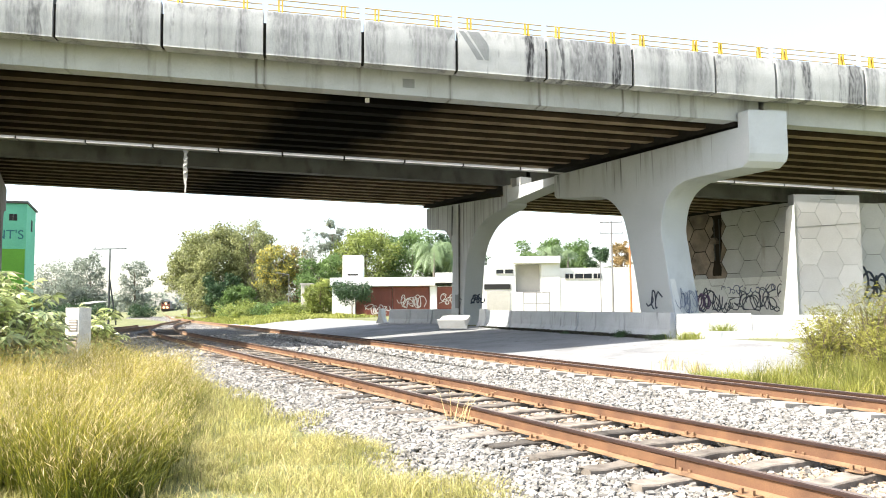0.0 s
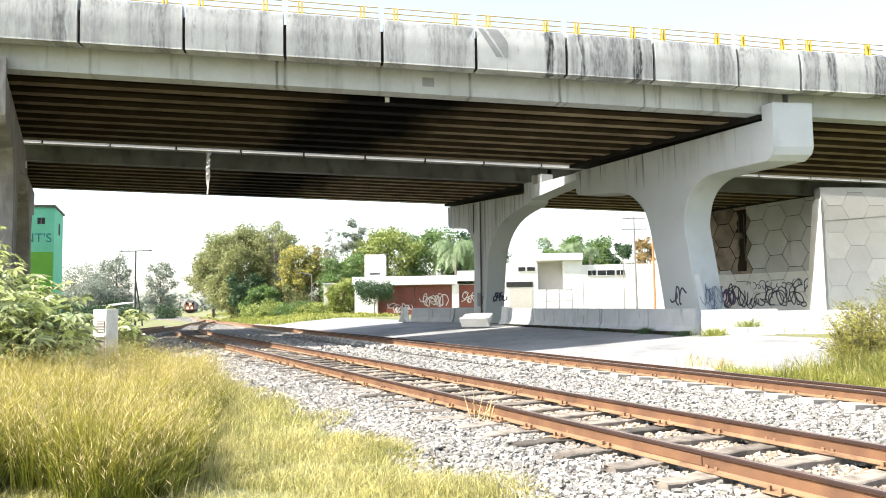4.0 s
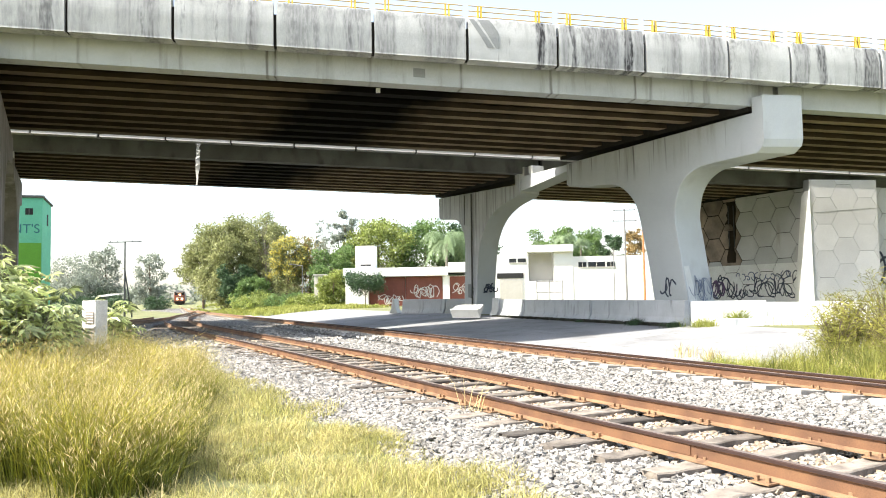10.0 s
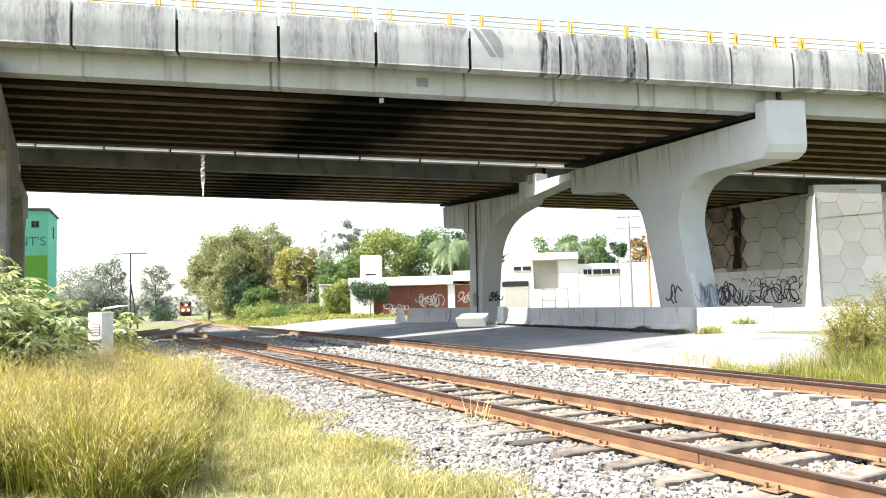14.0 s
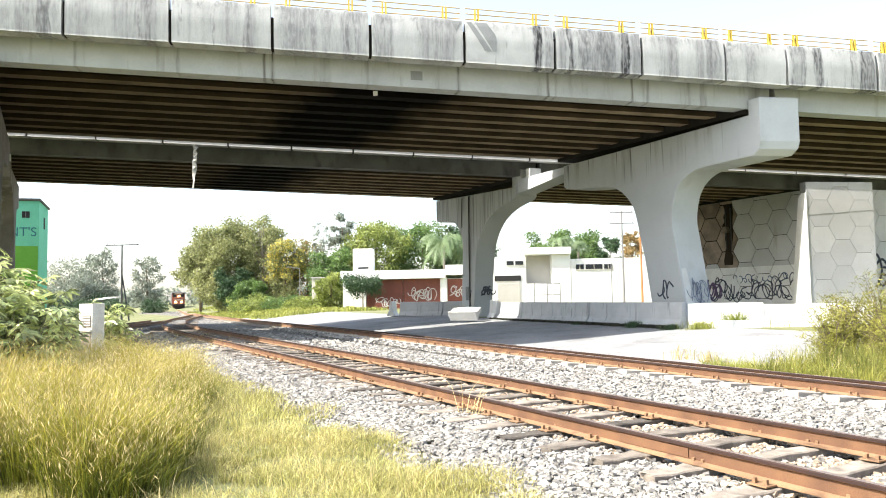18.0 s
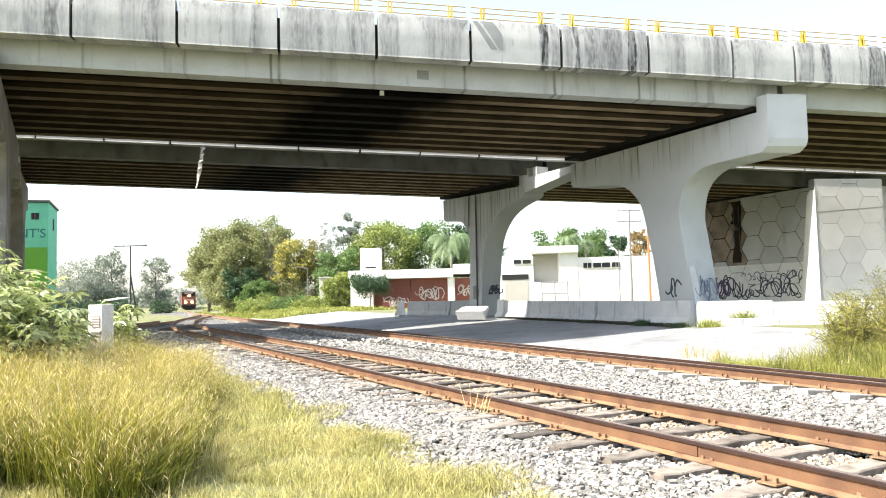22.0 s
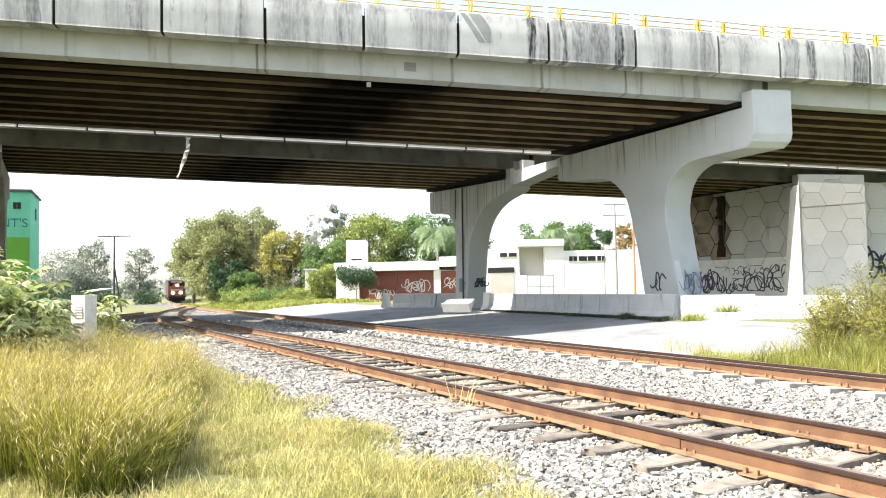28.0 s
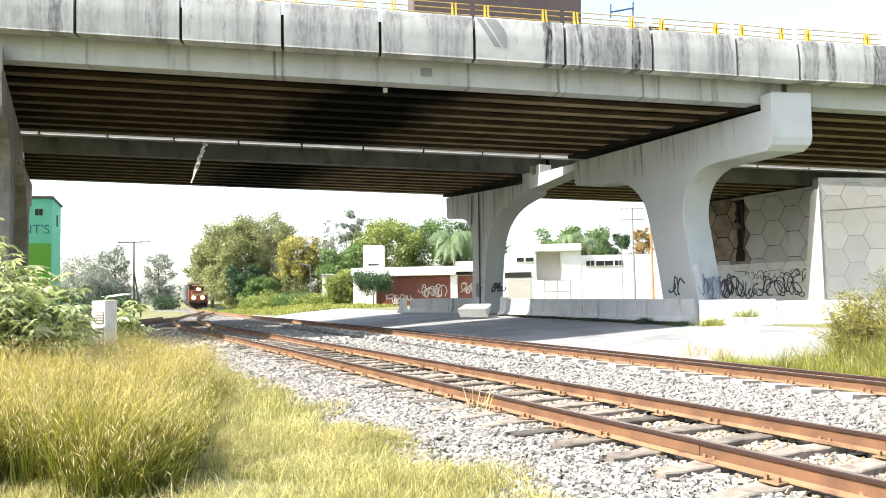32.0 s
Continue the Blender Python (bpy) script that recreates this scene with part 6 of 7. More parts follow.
def blades(rng, spots, high, width, bend, aim=None, arch=False):
    """Grass blades as bent tapering strips; arching ones tip over at the end."""
    k = len(spots)
    h = np.asarray(high) * rng.uniform(0.55, 1.2, k)
    a = rng.uniform(0, math.tau, k)
    wide = width * rng.uniform(0.6, 1.4, k)
    lean = bend * rng.uniform(0.12, 1.0, k) ** 1.2 * rng.choice([0.8, 1.0, 1.6], k, p=[0.45, 0.43, 0.12]) * h
    d = rng.uniform(0, math.tau, k) if aim is None else aim
    dx, dy = np.cos(d) * lean + 0.05 * h, np.sin(d) * lean
    ox, oy = np.cos(a) * wide / 2, np.sin(a) * wide / 2
    p = np.array(spots)
    rows = []
    for f, thin in ((0, 1.0), (0.45, 1.0), (0.78, 0.7), (1.0, 0.0)) if arch else ((0, 1.0), (0.55, 0.8), (1.0, 0.0)):
        c = p + np.stack([dx * f * f, dy * f * f, h * (f - 0.45 * f ** 3) if arch else h * f * (1 - 0.18 * f * bend)], 1)
        if thin:
            o = np.stack([ox * thin, oy * thin, 0 * ox], 1)
            rows += [c - o, c + o]
        else:
            rows.append(c)
    verts = np.stack(rows, 1).reshape(-1, 3)
    base = np.arange(k)[:, None] * (7 if arch else 5)
    quads = (base + np.array([[0, 1, 3, 2]])).tolist() + ((base + np.array([[2, 3, 5, 4]])).tolist() if arch else [])
    tris = (base + np.array([[4, 5, 6] if arch else [2, 3, 4]])).tolist()
    return verts.tolist(), quads + tris, rows[-1]


def grass(label, name, mat, area, count, high, width, bend, seed, heads=None, tuft=None, shape=None, arch=False):
    rng = np.random.default_rng(seed)
    spots, aim, rise = [], None, []
    per = tuft[0] if tuft else 1
    offs = rng.normal(0, tuft[1] if tuft else 0.0, (count, 2))
    while len(spots) < count:
        s, n = area(rng)
        for _ in range(per):
            if len(spots) < count:
                z = max(ground_z(s, n), ballast_z(s, n) if n > 2.8 and n < 14 else -9)
                p, o = at(s, n, z - 0.02), offs[len(spots)]
                spots.append((p.x + o[0], p.y + o[1], p.z))
                rise.append(shape(s, n) if shape else 1.0)
    if tuft:
        aim = np.arctan2(offs[:, 1], offs[:, 0]) + rng.normal(0, 0.7, count)
        high = high * np.repeat(rng.uniform(0.7, 1.2, count // per + 1), per)[:count]
    high = high * np.array([0.86 + 0.42 * noise.noise(Vector((p[0] * 0.8, p[1] * 0.8, 5.0))) for p in spots]) * np.array(rise)
    v, f, tips = blades(rng, spots, high, width, bend, aim, arch)
    tagged(new(name, raw(name, v, f, mat)), label, "grass", kind="stuff")
    if heads:
        pick = rng.choice(len(tips), heads, replace=False)
        vv, ff = [], []
        for i in pick:
            p, foot = tips[i], np.array(spots[i])
            for j in range(4):
                f = 0.03 + 0.09 * j
                q = p + (foot - p) * f * np.array([0.6, 0.6, 1.0]) + rng.normal(0, 0.016, 3)
                b = len(vv)
                e = rng.normal(0, 1, 3)
                e = e / np.linalg.norm(e)
                up = np.array([rng.normal(0, 0.45), rng.normal(0, 0.45), 1]) * 0.03
                vv += [tuple(q - up), tuple(q + e * 0.0038), tuple(q + up), tuple(q - e * 0.0038)]
                ff.append((b, b + 1, b + 2, b + 3))
        tagged(new(name + "_heads", raw(name + "_heads", vv, ff, grass_head)), "pale seed heads of the tall grass", "grass", kind="stuff")


def clumpy(s0, s1, n0, n1, edge=0.5):
    def pick(rng):
        while True:
            s, n = rng.uniform(s0, s1), rng.uniform(n0, n1)
            if noise.noise(Vector((s * 0.9, n * 0.9, 3.0))) * 0.6 + 0.5 > rng.random() * 0.8 and n < n1 - edge * (0.5 + noise.noise(Vector((s * 0.8, 0, 9)))):
                return s, n
    return pick


def clump_edge(s, n):
    """The clump's border on the ballast's side, and how far a spot lies behind its front."""
    edge = 0.75 + 0.235 * (s - 7) + 0.28 * noise.noise(Vector((s * 1.1, 0, 4)))
    front = 0.878 * s + 0.479 * n - 6.75 - 0.9 * noise.noise(Vector((n * 1.0, 0, 7))) + 0.9 * min(1.0, max(0.0, -0.9 - n))
    return min(edge, 2.7), front


def clump_height(s, n):
    """The clump sinks towards its borders."""
    edge, front = clump_edge(s, n)
    return 0.6 + 0.45 * min(1.0, max(0.0, (edge - n) / 1.2)) * min(1.0, 0.7 + max(0.0, front) * 0.5)


def clump_area(s0, s1, n0, inset=0.0, patch=0.55):
    """Spots inside the big clump, whose edge slants towards the ballast with the distance."""
    def pick(rng):
        while True:
            s, n = rng.uniform(s0, s1), rng.uniform(n0, 3.0)
            edge, front = clump_edge(s, n)
            if front < inset:
                continue
            if n < edge - inset and noise.noise(Vector((s * 1.3, n * 1.3, 3.0))) * 0.6 + 0.6 > rng.random() * patch * 1.6:
                return s, n
    return pick


grass("tall straw-yellow grass with seed heads", "tall_grass", grass_tall, clump_area(5.2, 17.5, -8.5), 98000, 1.2, 0.0075, 0.85, 1, heads=40000, tuft=(70, 0.1), shape=clump_height)
grass("low green undergrowth in the tall grass", "undergrowth", grass_under, clump_area(5.0, 13, -7.5, -0.05), 52000, 0.78, 0.010, 0.9, 11, tuft=(40, 0.08), shape=clump_height)
grass("tall greenish grass at the clump's edge", "tall_grass", grass_olive, clump_area(5.0, 12, -7), 44000, 0.92, 0.008, 0.7, 2, tuft=(30, 0.06), shape=clump_height)
grass("arching yellow-green leaves in the tall grass", "tall_grass", grass_tall, clump_area(5.0, 14, -7.5), 26000, 1.0, 0.011, 1.0, 21, tuft=(24, 0.07), shape=clump_height, arch=True)
grass("tall loose stalks rising from the grass", "dry_stalks", grass_head, clump_area(6.4, 15, -7), 1500, 1.35, 0.005, 0.8, 15, heads=1500, shape=clump_height)
grass("short dry yellow grass", "short_grass", grass_short, clumpy(1.0, 10, -1.5, 3.9, 0.8), 105000, 0.2, 0.0062, 1.2, 3, tuft=(35, 0.06))
grass("short dry yellow grass beside the ballast", "short_grass", grass_short, clumpy(10, 19, -1.5, 3.9, 0.8), 26000, 0.25, 0.009, 0.9, 13)
grass("short dry yellow grass around the viewpoint", "short_grass", grass_short, clumpy(-9, 1.2, -7, 3.9, 0.8), 16000, 0.2, 0.02, 1.2, 18, tuft=(35, 0.1))
grass("short dry yellow grass around the viewpoint", "short_grass", grass_short, clumpy(1.2, 7, -8, -1.5, 0.2), 13000, 0.2, 0.02, 1.2, 19, tuft=(35, 0.1))
grass("sparse dry stalks in the short grass", "dry_stalks", grass_head, clumpy(2.5, 9, -0.5, 3.4, 0.8), 900, 0.42, 0.005, 0.9, 14)
grass("tall dry grass beside the tracks", "tall_grass", grass_tall, clumpy(16, 34, -12, 2.4, 0.8), 9000, 0.9, 0.025, 0.5, 4)
grass("verge grass beyond the bridges", "verge_grass", grass_green, clumpy(34, 130, -34, 2.0, 0.8), 42000, 0.5, 0.15, 0.7, 5)
grass("verge grass under the trees", "verge_grass", grass_green, clumpy(72, 118, 18, 32, 1.0), 14000, 0.5, 0.12, 0.7, 16)
grass("verge grass along the trees", "verge_grass", grass_green, clumpy(94, 150, 24, 40, 2.0), 6000, 0.6, 0.14, 0.7, 6)
grass("olive and yellow wild grass beside the street", "verge_grass", bush_leaf, clumpy(3.5, 11.3, 13.3, 20.5, 1.2), 22000, 0.9, 0.010, 0.8, 7, tuft=(30, 0.08))
grass("yellow-green grass fringe along the main track", "verge_grass", grass_green, clumpy(9.2, 13.2, 13.75, 14.9, 0.3), 5000, 0.55, 0.011, 0.9, 27, tuft=(30, 0.08))
grass("dry pale grass stalks beside the street", "verge_grass", grass_head, clumpy(3.5, 12.2, 13.2, 19.5, 0.8), 1500, 0.75, 0.008, 0.7, 17)


def willow_bush(x, y, z, high, spread, seed, label):
    """A wispy bush of thin arching twigs with narrow leaves."""
    rng = random.Random(seed)
    top = empty("bush", pose(x, y, z))
    tagged(top, label, "bush")
    bm = bmesh.new()
    verts, faces = [], []
    for k in range(70):
        a, r = rng.uniform(0, math.tau), spread * rng.uniform(0.3, 1)
        tip = Vector((math.cos(a) * r, math.sin(a) * r, high * rng.uniform(0.45, 1.2)))
        mid = Vector((tip.x * 0.45, tip.y * 0.45, tip.z * 0.7))
        foot = Vector((tip.x * 0.12, tip.y * 0.12, 0))
        tube(bm, foot, mid, 0.012, 0.008, 4), tube(bm, mid, tip, 0.008, 0.003, 4)
        for j in range(56):
            f = rng.uniform(0.1, 1)
            p = foot.lerp(mid, f * 1.6) if f < 0.62 else mid.lerp(tip, (f - 0.62) / 0.38)
            p = p + Vector((rng.gauss(0, 0.09), rng.gauss(0, 0.09), rng.gauss(0, 0.07)))
            d = Vector((rng.uniform(-1, 1), rng.uniform(-1, 1), rng.uniform(-0.3, 0.9))).normalized()
            e = d.cross(Vector((rng.uniform(-1, 1), rng.uniform(-1, 1), 0.3))).normalized()
            size = rng.uniform(0.08, 0.2)
            b = len(verts)
            verts += [p, p + d * size * 0.5 + e * size * 0.055, p + d * size, p + d * size * 0.5 - e * size * 0.055]
            faces.append((b, b + 1, b + 2, b + 3))
    part("twig", bm, bark, top)
    part("leaves", raw("leaves", verts, faces, bush_leaf), bush_leaf, top)


for k, (x, y, h, r) in enumerate(((9.9, 18.9, 1.5, 0.7), (10.5, 18.2, 1.95, 1.2), (11.4, 18.4, 2.0, 1.4), (12.4, 19.0, 2.0, 1.4), (11.3, 20.2, 1.7, 1.4), (9.3, 18.4, 1.25, 0.8), (10.0, 16.9, 1.1, 0.8), (10.9, 16.2, 1.5, 1.0))):
    willow_bush(x, y, -0.15, h, r, 70 + k, "wispy yellow-green bush beside the street")


def weed_tufts():
    rng = random.Random(9)
    for k, (x, y, z, h, r) in enumerate(((8.6, 29.3, 0.2, 0.3, 0.4), (7.6, 31.4, 0.22, 0.35, 0.4), (3.9, 42.5, 0.25, 0.4, 0.5), (6.0, 35.2, 0.22, 0.2, 0.4), (9.45, 28.6, 0.12, 0.6, 0.62), (10.75, 28.66, 0.12, 0.95, 0.5), (5.75, 18.75, 0.02, 0.5, 0.5), (6.2, 18.2, 0.0, 0.4, 0.4), (12.6, 28.9, 0.1, 0.7, 0.8))):
        castor = empty("weed_tuft", pose(x, y, z))
        tagged(castor, "small green weed at the barrier's foot", "weed")
        g = np.random.default_rng(k)
        v, f, _ = blades(g, [(g.normal(0, r * 0.4), g.normal(0, r * 0.3), 0) for _ in range(60 if k in (6, 7) else 360)], h, 0.014 if k in (6, 7) else 0.022, 0.9)
        green = leaf_dark if k < 4 else grass_head if k in (6, 7) else grass_green
        part("leaves", raw("leaves", v, f, green), green, castor)
    for s, n, h in ((8.6, 4.85, 0.55), (8.45, 4.95, 0.4)):
        tuft = empty("dry_weed", Matrix.Translation(at(s, n, 0.2)))
        tagged(tuft, "dry straw weed growing between the rails", "weed")
        g = np.random.default_rng(int(s * 10))
        v, f, _ = blades(g, [(g.normal(0, 0.06), g.normal(0, 0.06), 0) for _ in range(7)], h, 0.012, 1.2)
        part("stalk", raw("stalk", v, f, grass_head), grass_head, tuft)


weed_tufts()


def leaf_litter():
    """Dark dry litter and small weeds swept against the barriers."""
    g = np.random.default_rng(12)
    spots = []
    for _ in range(5200):
        f = g.uniform(0, 16)
        p = Vector((9.1, 29.4, 0)) + BDIR * f + Vector((-0.9, -0.4, 0)) * (0.36 + abs(g.normal(0, 0.12)) + 0.25 * max(0, noise.noise(Vector((f * 0.9, 0, 0)))))
        spots.append((p.x, p.y, 0.26))
    v, f, _ = blades(g, spots, 0.17, 0.05, 1.2)
    tagged(new("leaf_litter", raw("leaf_litter", v, f, litter_dark)), "dark litter and weeds along the barrier's foot", "litter", kind="stuff")


leaf_litter()


# ---- what moves ----
def locomotive():
    """A hood-unit diesel, nose along -y, wheels on z = 0."""
    top = empty("locomotive")
    tagged(top, "red-orange diesel locomotive with lit headlights", "locomotive")
    part("underframe", boxed(-1.5, 1.5, 0, 20, 0.95, 1.35, bevel=0.04), loco_dark, top)
    part("nose", boxed(-1.0, 1.0, 1.3, 3.4, 1.35, 3.3, bevel=0.12), loco_red, top)
    cab = part("cab", boxed(-1.5, 1.5, 3.2, 5.8, 1.35, 4.1, bevel=0.1), loco_red, top)
    part("cab_roof", boxed(-1.48, 1.48, 2.95, 5.9, 4.08, 4.6, bevel=0.14), loco_dark, top)
    part("hood", boxed(-0.95, 0.95, 5.8, 19.2, 1.35, 4.3, bevel=0.08), loco_red, top)
    part("radiator", boxed(-1.35, 1.35, 15, 19, 3.5, 4.5, bevel=0.08), loco_dark, top)
    for x in (-0.95, 0.95):
        part("windscreen", boxed(x - 0.38, x + 0.38, 3.17, 3.21, 3.4, 4.1, bevel=0.01), glass_dark, cab)
    for x, z, r in ((-0.66, 1.95, 0.34), (0.66, 1.95, 0.34), (0.1, 3.55, 0.34)):
        ring = part("headlight", tube(bmesh.new(), (x, 1.22 if z < 3 else 3.18, z), (x, 1.32 if z < 3 else 3.3, z), r * 0.95, sides=16), lamp_glow, top, "lit warm headlight")
    part("nose_band", boxed(-1.02, 1.02, 1.27, 1.31, 2.35, 2.7, bevel=0.01), loco_cream, top, "grimy cream band across the nose")
    part("number_board", boxed(-0.9, 0.9, 2.9, 2.96, 4.15, 4.4, bevel=0.01), loco_cream, top, "pale board over the windscreen")
    part("front_plate", boxed(-1.45, 1.45, 1.05, 1.25, 0.55, 1.55, bevel=0.05), loco_red, top)
    part("plow", prism(bmesh.new(), [(-0.3, 0.2), (0.35, 0.2), (0.35, 0.95), (0.05, 0.95)], lambda p, q, e: Vector((e, 0.75 + p, q)), -1.35, 1.35), loco_dark, top)
    part("coupler", boxed(-0.2, 0.2, -0.2, 0.9, 0.75, 1.05, bevel=0.05), loco_dark, top)
    for x in (-1.42, 1.42):
        part("handrail", tube(bmesh.new(), (x, 1.1, 1.4), (x, 1.1, 2.5), 0.03), loco_red, top)
        part("handrail", tube(bmesh.new(), (x, 1.1, 2.45), (x, 3.2, 2.45), 0.03), loco_red, top)
    for y in (3.6, 15.4):
        part("bogie", boxed(-1.25, 1.25, y - 1.9, y + 1.9, 0.35, 0.95, bevel=0.06), loco_dark, top)
        for d in (-1.4, 0, 1.4):
            part("wheelset", tube(bmesh.new(), (-0.8, y + d, 0.5), (0.8, y + d, 0.5), 0.5, sides=16), loco_dark, top)
    part("fuel_tank", boxed(-1.3, 1.3, 7, 12, 0.4, 0.95, bevel=0.1), loco_dark, top)
    for ob in top.children_recursive:
        ob.data.transform(Matrix.Diagonal((1, 1, 0.86, 1)))
    return top


def freight_car(label):
    top = empty("freight_car")
    tagged(top, label, "freight car", "cars of the train")
    body = part("body", prism(bmesh.new(), [(-1.55, 1.3), (1.55, 1.3), (1.55, 4.1), (1.0, 4.55), (-1.0, 4.55), (-1.55, 4.1)], lambda p, q, e: Vector((p, e, q)), 0.5, 16.5), car_grey, top)
    for k in range(9):
        for x in (-1.6, 1.6):
            part("rib", boxed(x - 0.05, x + 0.05, 0.8 + 1.9 * k, 0.92 + 1.9 * k, 1.3, 4.1), car_grey, body)
    part("underframe", boxed(-1.3, 1.3, 0, 17, 0.95, 1.32), loco_dark, top)
    for y in (2.6, 14.4):
        part("bogie", boxed(-1.2, 1.2, y - 1.4, y + 1.4, 0.35, 0.95, bevel=0.05), loco_dark, top)
        for d in (-0.9, 0.9):
            part("wheelset", tube(bmesh.new(), (-0.8, y + d, 0.46), (0.8, y + d, 0.46), 0.46, sides=14), loco_dark, top)
    return top


def on_main(s):
    """The pose of a car whose front stands at s on the main track, its nose towards the eye."""
    c = at(s, main_n(s) + 0.755, RAIL - fall(s))
    d = at(s + 12, main_n(s + 12) + 0.755, RAIL - fall(s)) - c
    return Matrix.Translation(c) @ pose(0, 0, 0, 0, 0, math.degrees(math.atan2(-d.x, d.y)))


def hanging_strip():
    """A torn plastic strip that hangs from the far bridge's edge; rigid pieces, each under the one above."""
    top = empty("plastic_strip", Matrix.Translation(DECK + V * -24.05 + W * 14.6 + Vector((0, 0, 10.32))))
    tagged(top, "torn pale plastic strip hanging from the bridge", "plastic strip")
    rng = random.Random(4)
    upper = part("strip_piece", strip_mesh(0.30, 0.16, 0.9, rng), cloth, top)
    lower = part("strip_piece", strip_mesh(0.26, 0.12, 1.6, rng), cloth, upper)
    lower.matrix_parent_inverse = Matrix()
    lower.matrix_basis = pose(0, 0, -0.88)
    return top, upper, lower


def strip_mesh(w0, w1, length, rng):
    bm = bmesh.new()
    rows = []
    for k in range(9):
        f = k / 8
        w = (w0 + (w1 - w0) * f) * rng.uniform(0.6, 1.2) / 2
        x = rng.uniform(-0.04, 0.04)
        t = rng.uniform(-0.5, 0.5)
        rows.append([bm.verts.new((x + e * w * math.cos(t), e * w * math.sin(t) + d, -length * f)) for e, d in ((-1, -0.006), (1, -0.006), (1, 0.006), (-1, 0.006))])
    for a, b in zip(rows, rows[1:]):
        for i in range(4):
            bm.faces.new((a[i], a[(i + 1) % 4], b[(i + 1) % 4], b[i]))
    bm.faces.new(rows[0]), bm.faces.new(rows[-1])
    return finish(bm, "strip_piece")


def cargo_truck():
    """A white cab with a tall brown load, nose along +x, wheels on z = 0."""
    top = empty("cargo_truck")
    tagged(top, "white truck with a tall dark brown covered load", "truck")
    part("chassis", boxed(-11.5, 0.2, -1.0, 1.0, 0.7, 1.0), loco_dark, top)
    load = part("load", boxed(-11.4, -4.3, -1.25, 1.25, 1.0, 3.9, bevel=0.08), truck_brown, top, "dark brown covered load")
    cab = part("cab", boxed(-2.3, 0.0, -1.2, 1.2, 0.9, 2.55, bevel=0.18), truck_white, top)
    part("windscreen", boxed(-0.05, 0.02, -1.0, 1.0, 1.75, 2.4), glass_dark, cab)
    part("side_window", boxed(-1.3, -0.4, -1.215, -1.19, 1.8, 2.35), glass_dark, cab)
    part("bumper", boxed(-0.3, 0.25, -1.2, 1.2, 0.5, 0.9, bevel=0.05), black, top)
    bracket = part("bracket", tube(bmesh.new(), (-3.0, -1.2, 2.6), (-3.0, -1.2, 3.2), 0.04), steel_blue, top, "blue steel bracket over the cab")
    part("bar", tube(bmesh.new(), (-3.0, -1.2, 2.85), (-2.0, -1.2, 3.1), 0.04), steel_blue, bracket)
    part("bar", tube(bmesh.new(), (-2.0, -1.2, 2.4), (-2.0, -1.2, 3.35), 0.035), steel_blue, bracket)
    for x in (-0.9, -8.6, -9.9):
        for y in (-1.05, 1.05):
            w = part("wheel", tube(bmesh.new(), (x, y - 0.14, 0.5), (x, y + 0.14, 0.5), 0.5, sides=20), black, top)
            part("rim", tube(bmesh.new(), (x, y - 0.15, 0.5), (x, y + 0.15, 0.5), 0.27, sides=14), pole_grey, w)
    return top


def box_truck():
    """A small white box truck with dark trim, nose along +x, wheels on z = 0."""
    top = empty("box_truck")
    tagged(top, "small white box truck with dark side trim", "truck")
    part("chassis", boxed(-5.6, 0.0, -0.8, 0.8, 0.55, 0.8), loco_dark, top)
    box_body = part("cargo_box", boxed(-5.7, -1.9, -1.1, 1.1, 0.8, 2.75, bevel=0.04), truck_white, top)
    part("trim", boxed(-3.9, -2.1, -1.112, -1.09, 1.88, 2.02), loco_dark, box_body, "dark trim strip")
    part("trim", boxed(-5.5, -4.6, -1.112, -1.09, 1.98, 2.08), truck_brown, box_body, "dark trim strip")
    cab = part("cab", boxed(-1.7, 0.1, -1.0, 1.0, 0.7, 2.1, bevel=0.15), truck_white, top)
    part("windscreen", boxed(0.06, 0.12, -0.85, 0.85, 1.3, 1.9), glass_dark, cab)
    part("side_window", boxed(-1.1, -0.3, -1.015, -0.99, 1.4, 1.9), glass_dark, cab)
    for x in (-0.7, -4.6):
        for y in (-0.9, 0.9):
            w = part("wheel", tube(bmesh.new(), (x, y - 0.12, 0.4), (x, y + 0.12, 0.4), 0.4, sides=20), black, top)
            part("rim", tube(bmesh.new(), (x, y - 0.13, 0.4), (x, y + 0.13, 0.4), 0.22, sides=14), pole_grey, w)
    return top


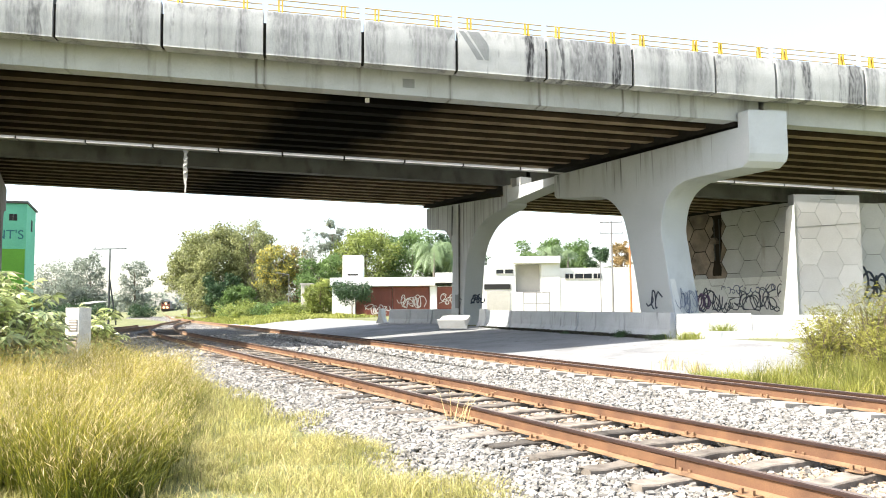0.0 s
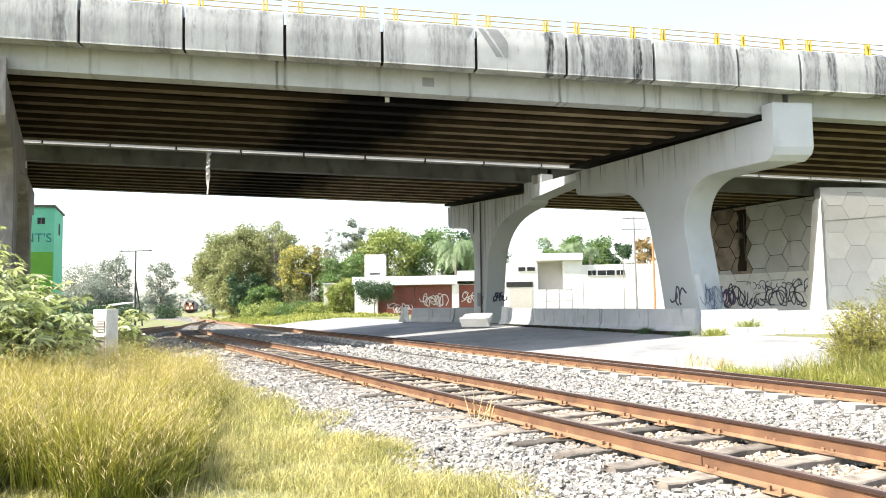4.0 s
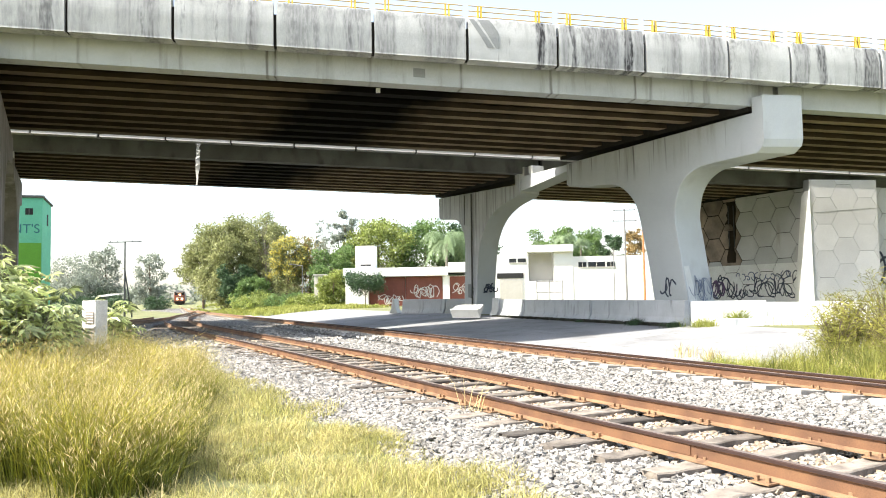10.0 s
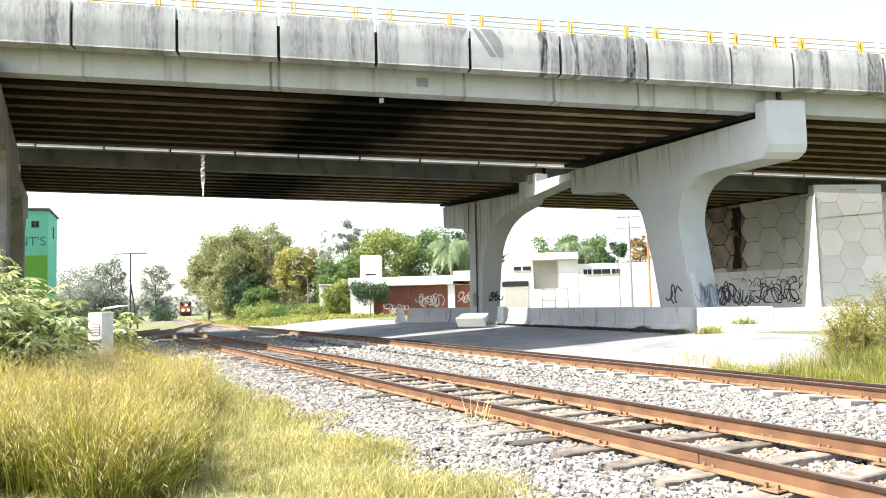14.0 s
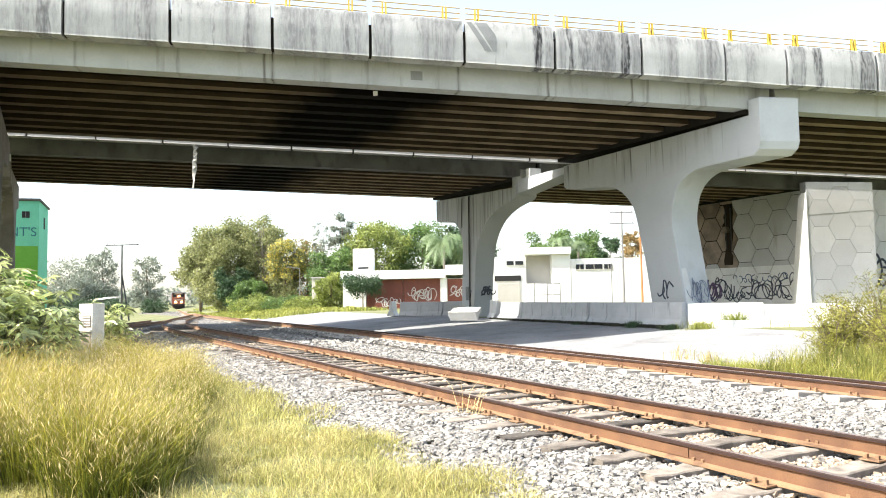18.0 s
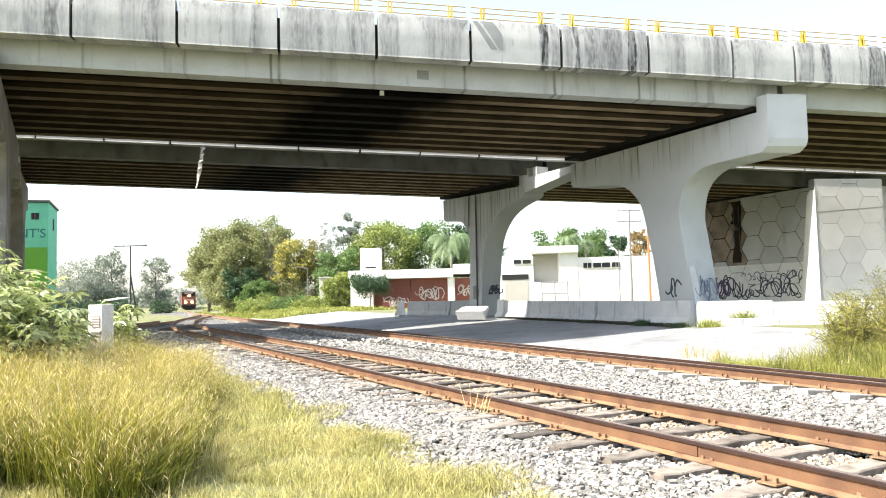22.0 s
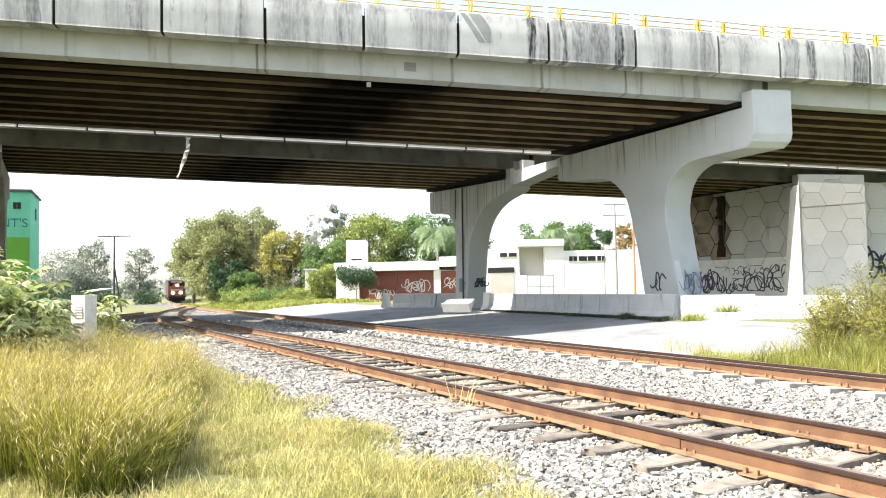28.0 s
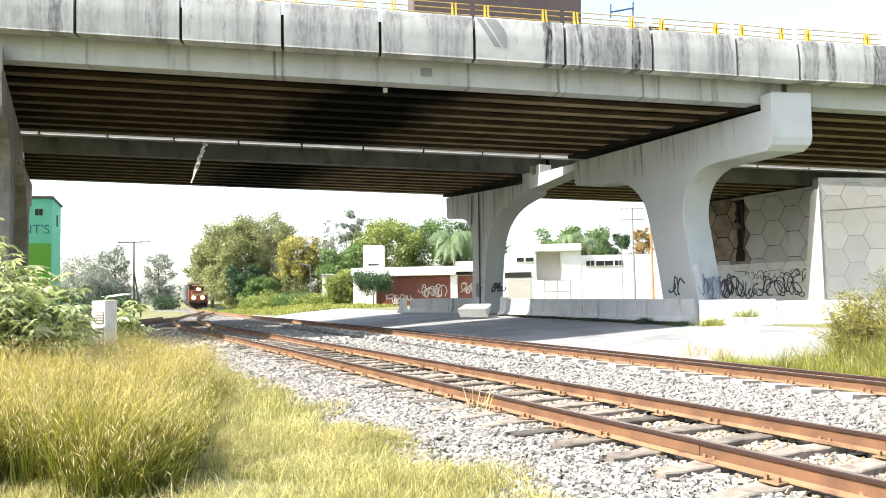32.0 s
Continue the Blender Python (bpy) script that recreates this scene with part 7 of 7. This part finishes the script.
loco = locomotive()
cars = [freight_car("grey ribbed freight car behind the locomotive")]
for k in range(3):
    cars.append(copy_thing(cars[0], Matrix()))
strip, strip_upper, strip_lower = hanging_strip()
truck = cargo_truck()
van = box_truck()


def train_s(t):
    """Distance of the train's nose along the main track."""
    return 291.3 - 6.292 * t + 0.03234 * t * t


def van_pose(a):
    return Matrix.Translation(deck(a, 1.9, 1.43)) @ pose(0, 0, 0, 0, math.degrees(math.atan(GRADE)), 10)


def truck_pose(t):
    a = -2.6 + 17.0 * (t - 32.0)
    return Matrix.Translation(deck(a, 3.6, 1.43)) @ pose(0, 0, 0, 0, math.degrees(math.atan(GRADE)), 10)


def motions():
    times = [0, 4, 8, 12, 16, 20, 24, 28, 32]
    walk(loco, [(t, on_main(train_s(t))) for t in times])
    for k, car in enumerate(cars):
        walk(car, [(t, on_main(train_s(t) + 20.8 + 17.6 * k)) for t in times])
    walk(truck, [(0.0, truck_pose(29.9)), (29.9, truck_pose(29.9)), (30.5, truck_pose(30.5)), (31.0, truck_pose(31.0)), (31.5, truck_pose(31.5)), (32.0, truck_pose(32.0))])
    walk(van, [(0.0, van_pose(-36)), (22.7, van_pose(-36)), (23.5, van_pose(-20.7)), (24.5, van_pose(-1.7)), (25.2, van_pose(11.6)), (26.0, van_pose(21.0)), (32.0, van_pose(21.5))])
    sway = [(0, 0, 0), (2, 0, -1), (6, -2, 0), (8, -1, -2), (10, 0, -3), (12, 0, 0), (13.5, 0, 0), (16, 0, -1), (17, -1, -2), (18, -1, -3), (19, -6, -3), (20, -8, -3),
            (21, -5, -6), (22, -5, -6), (23, -3, -7), (24, -1, -6), (25, -2, -4), (27.5, 0, -19), (28, 0, -21), (28.5, -3, -15), (29, -6, -11), (29.6, -12, -8), (30, -15, -3),
            (30.5, -14, -4), (31, -15, -6), (31.5, -14, -6), (32, -20, 0)]
    walk(strip_upper, [(t, pose(0, 0, 0, 0, -a, 0)) for t, a, b in sway])
    walk(strip_lower, [(t, pose(0, 0, -0.88, 0, -b, 0)) for t, a, b in sway])


motions()
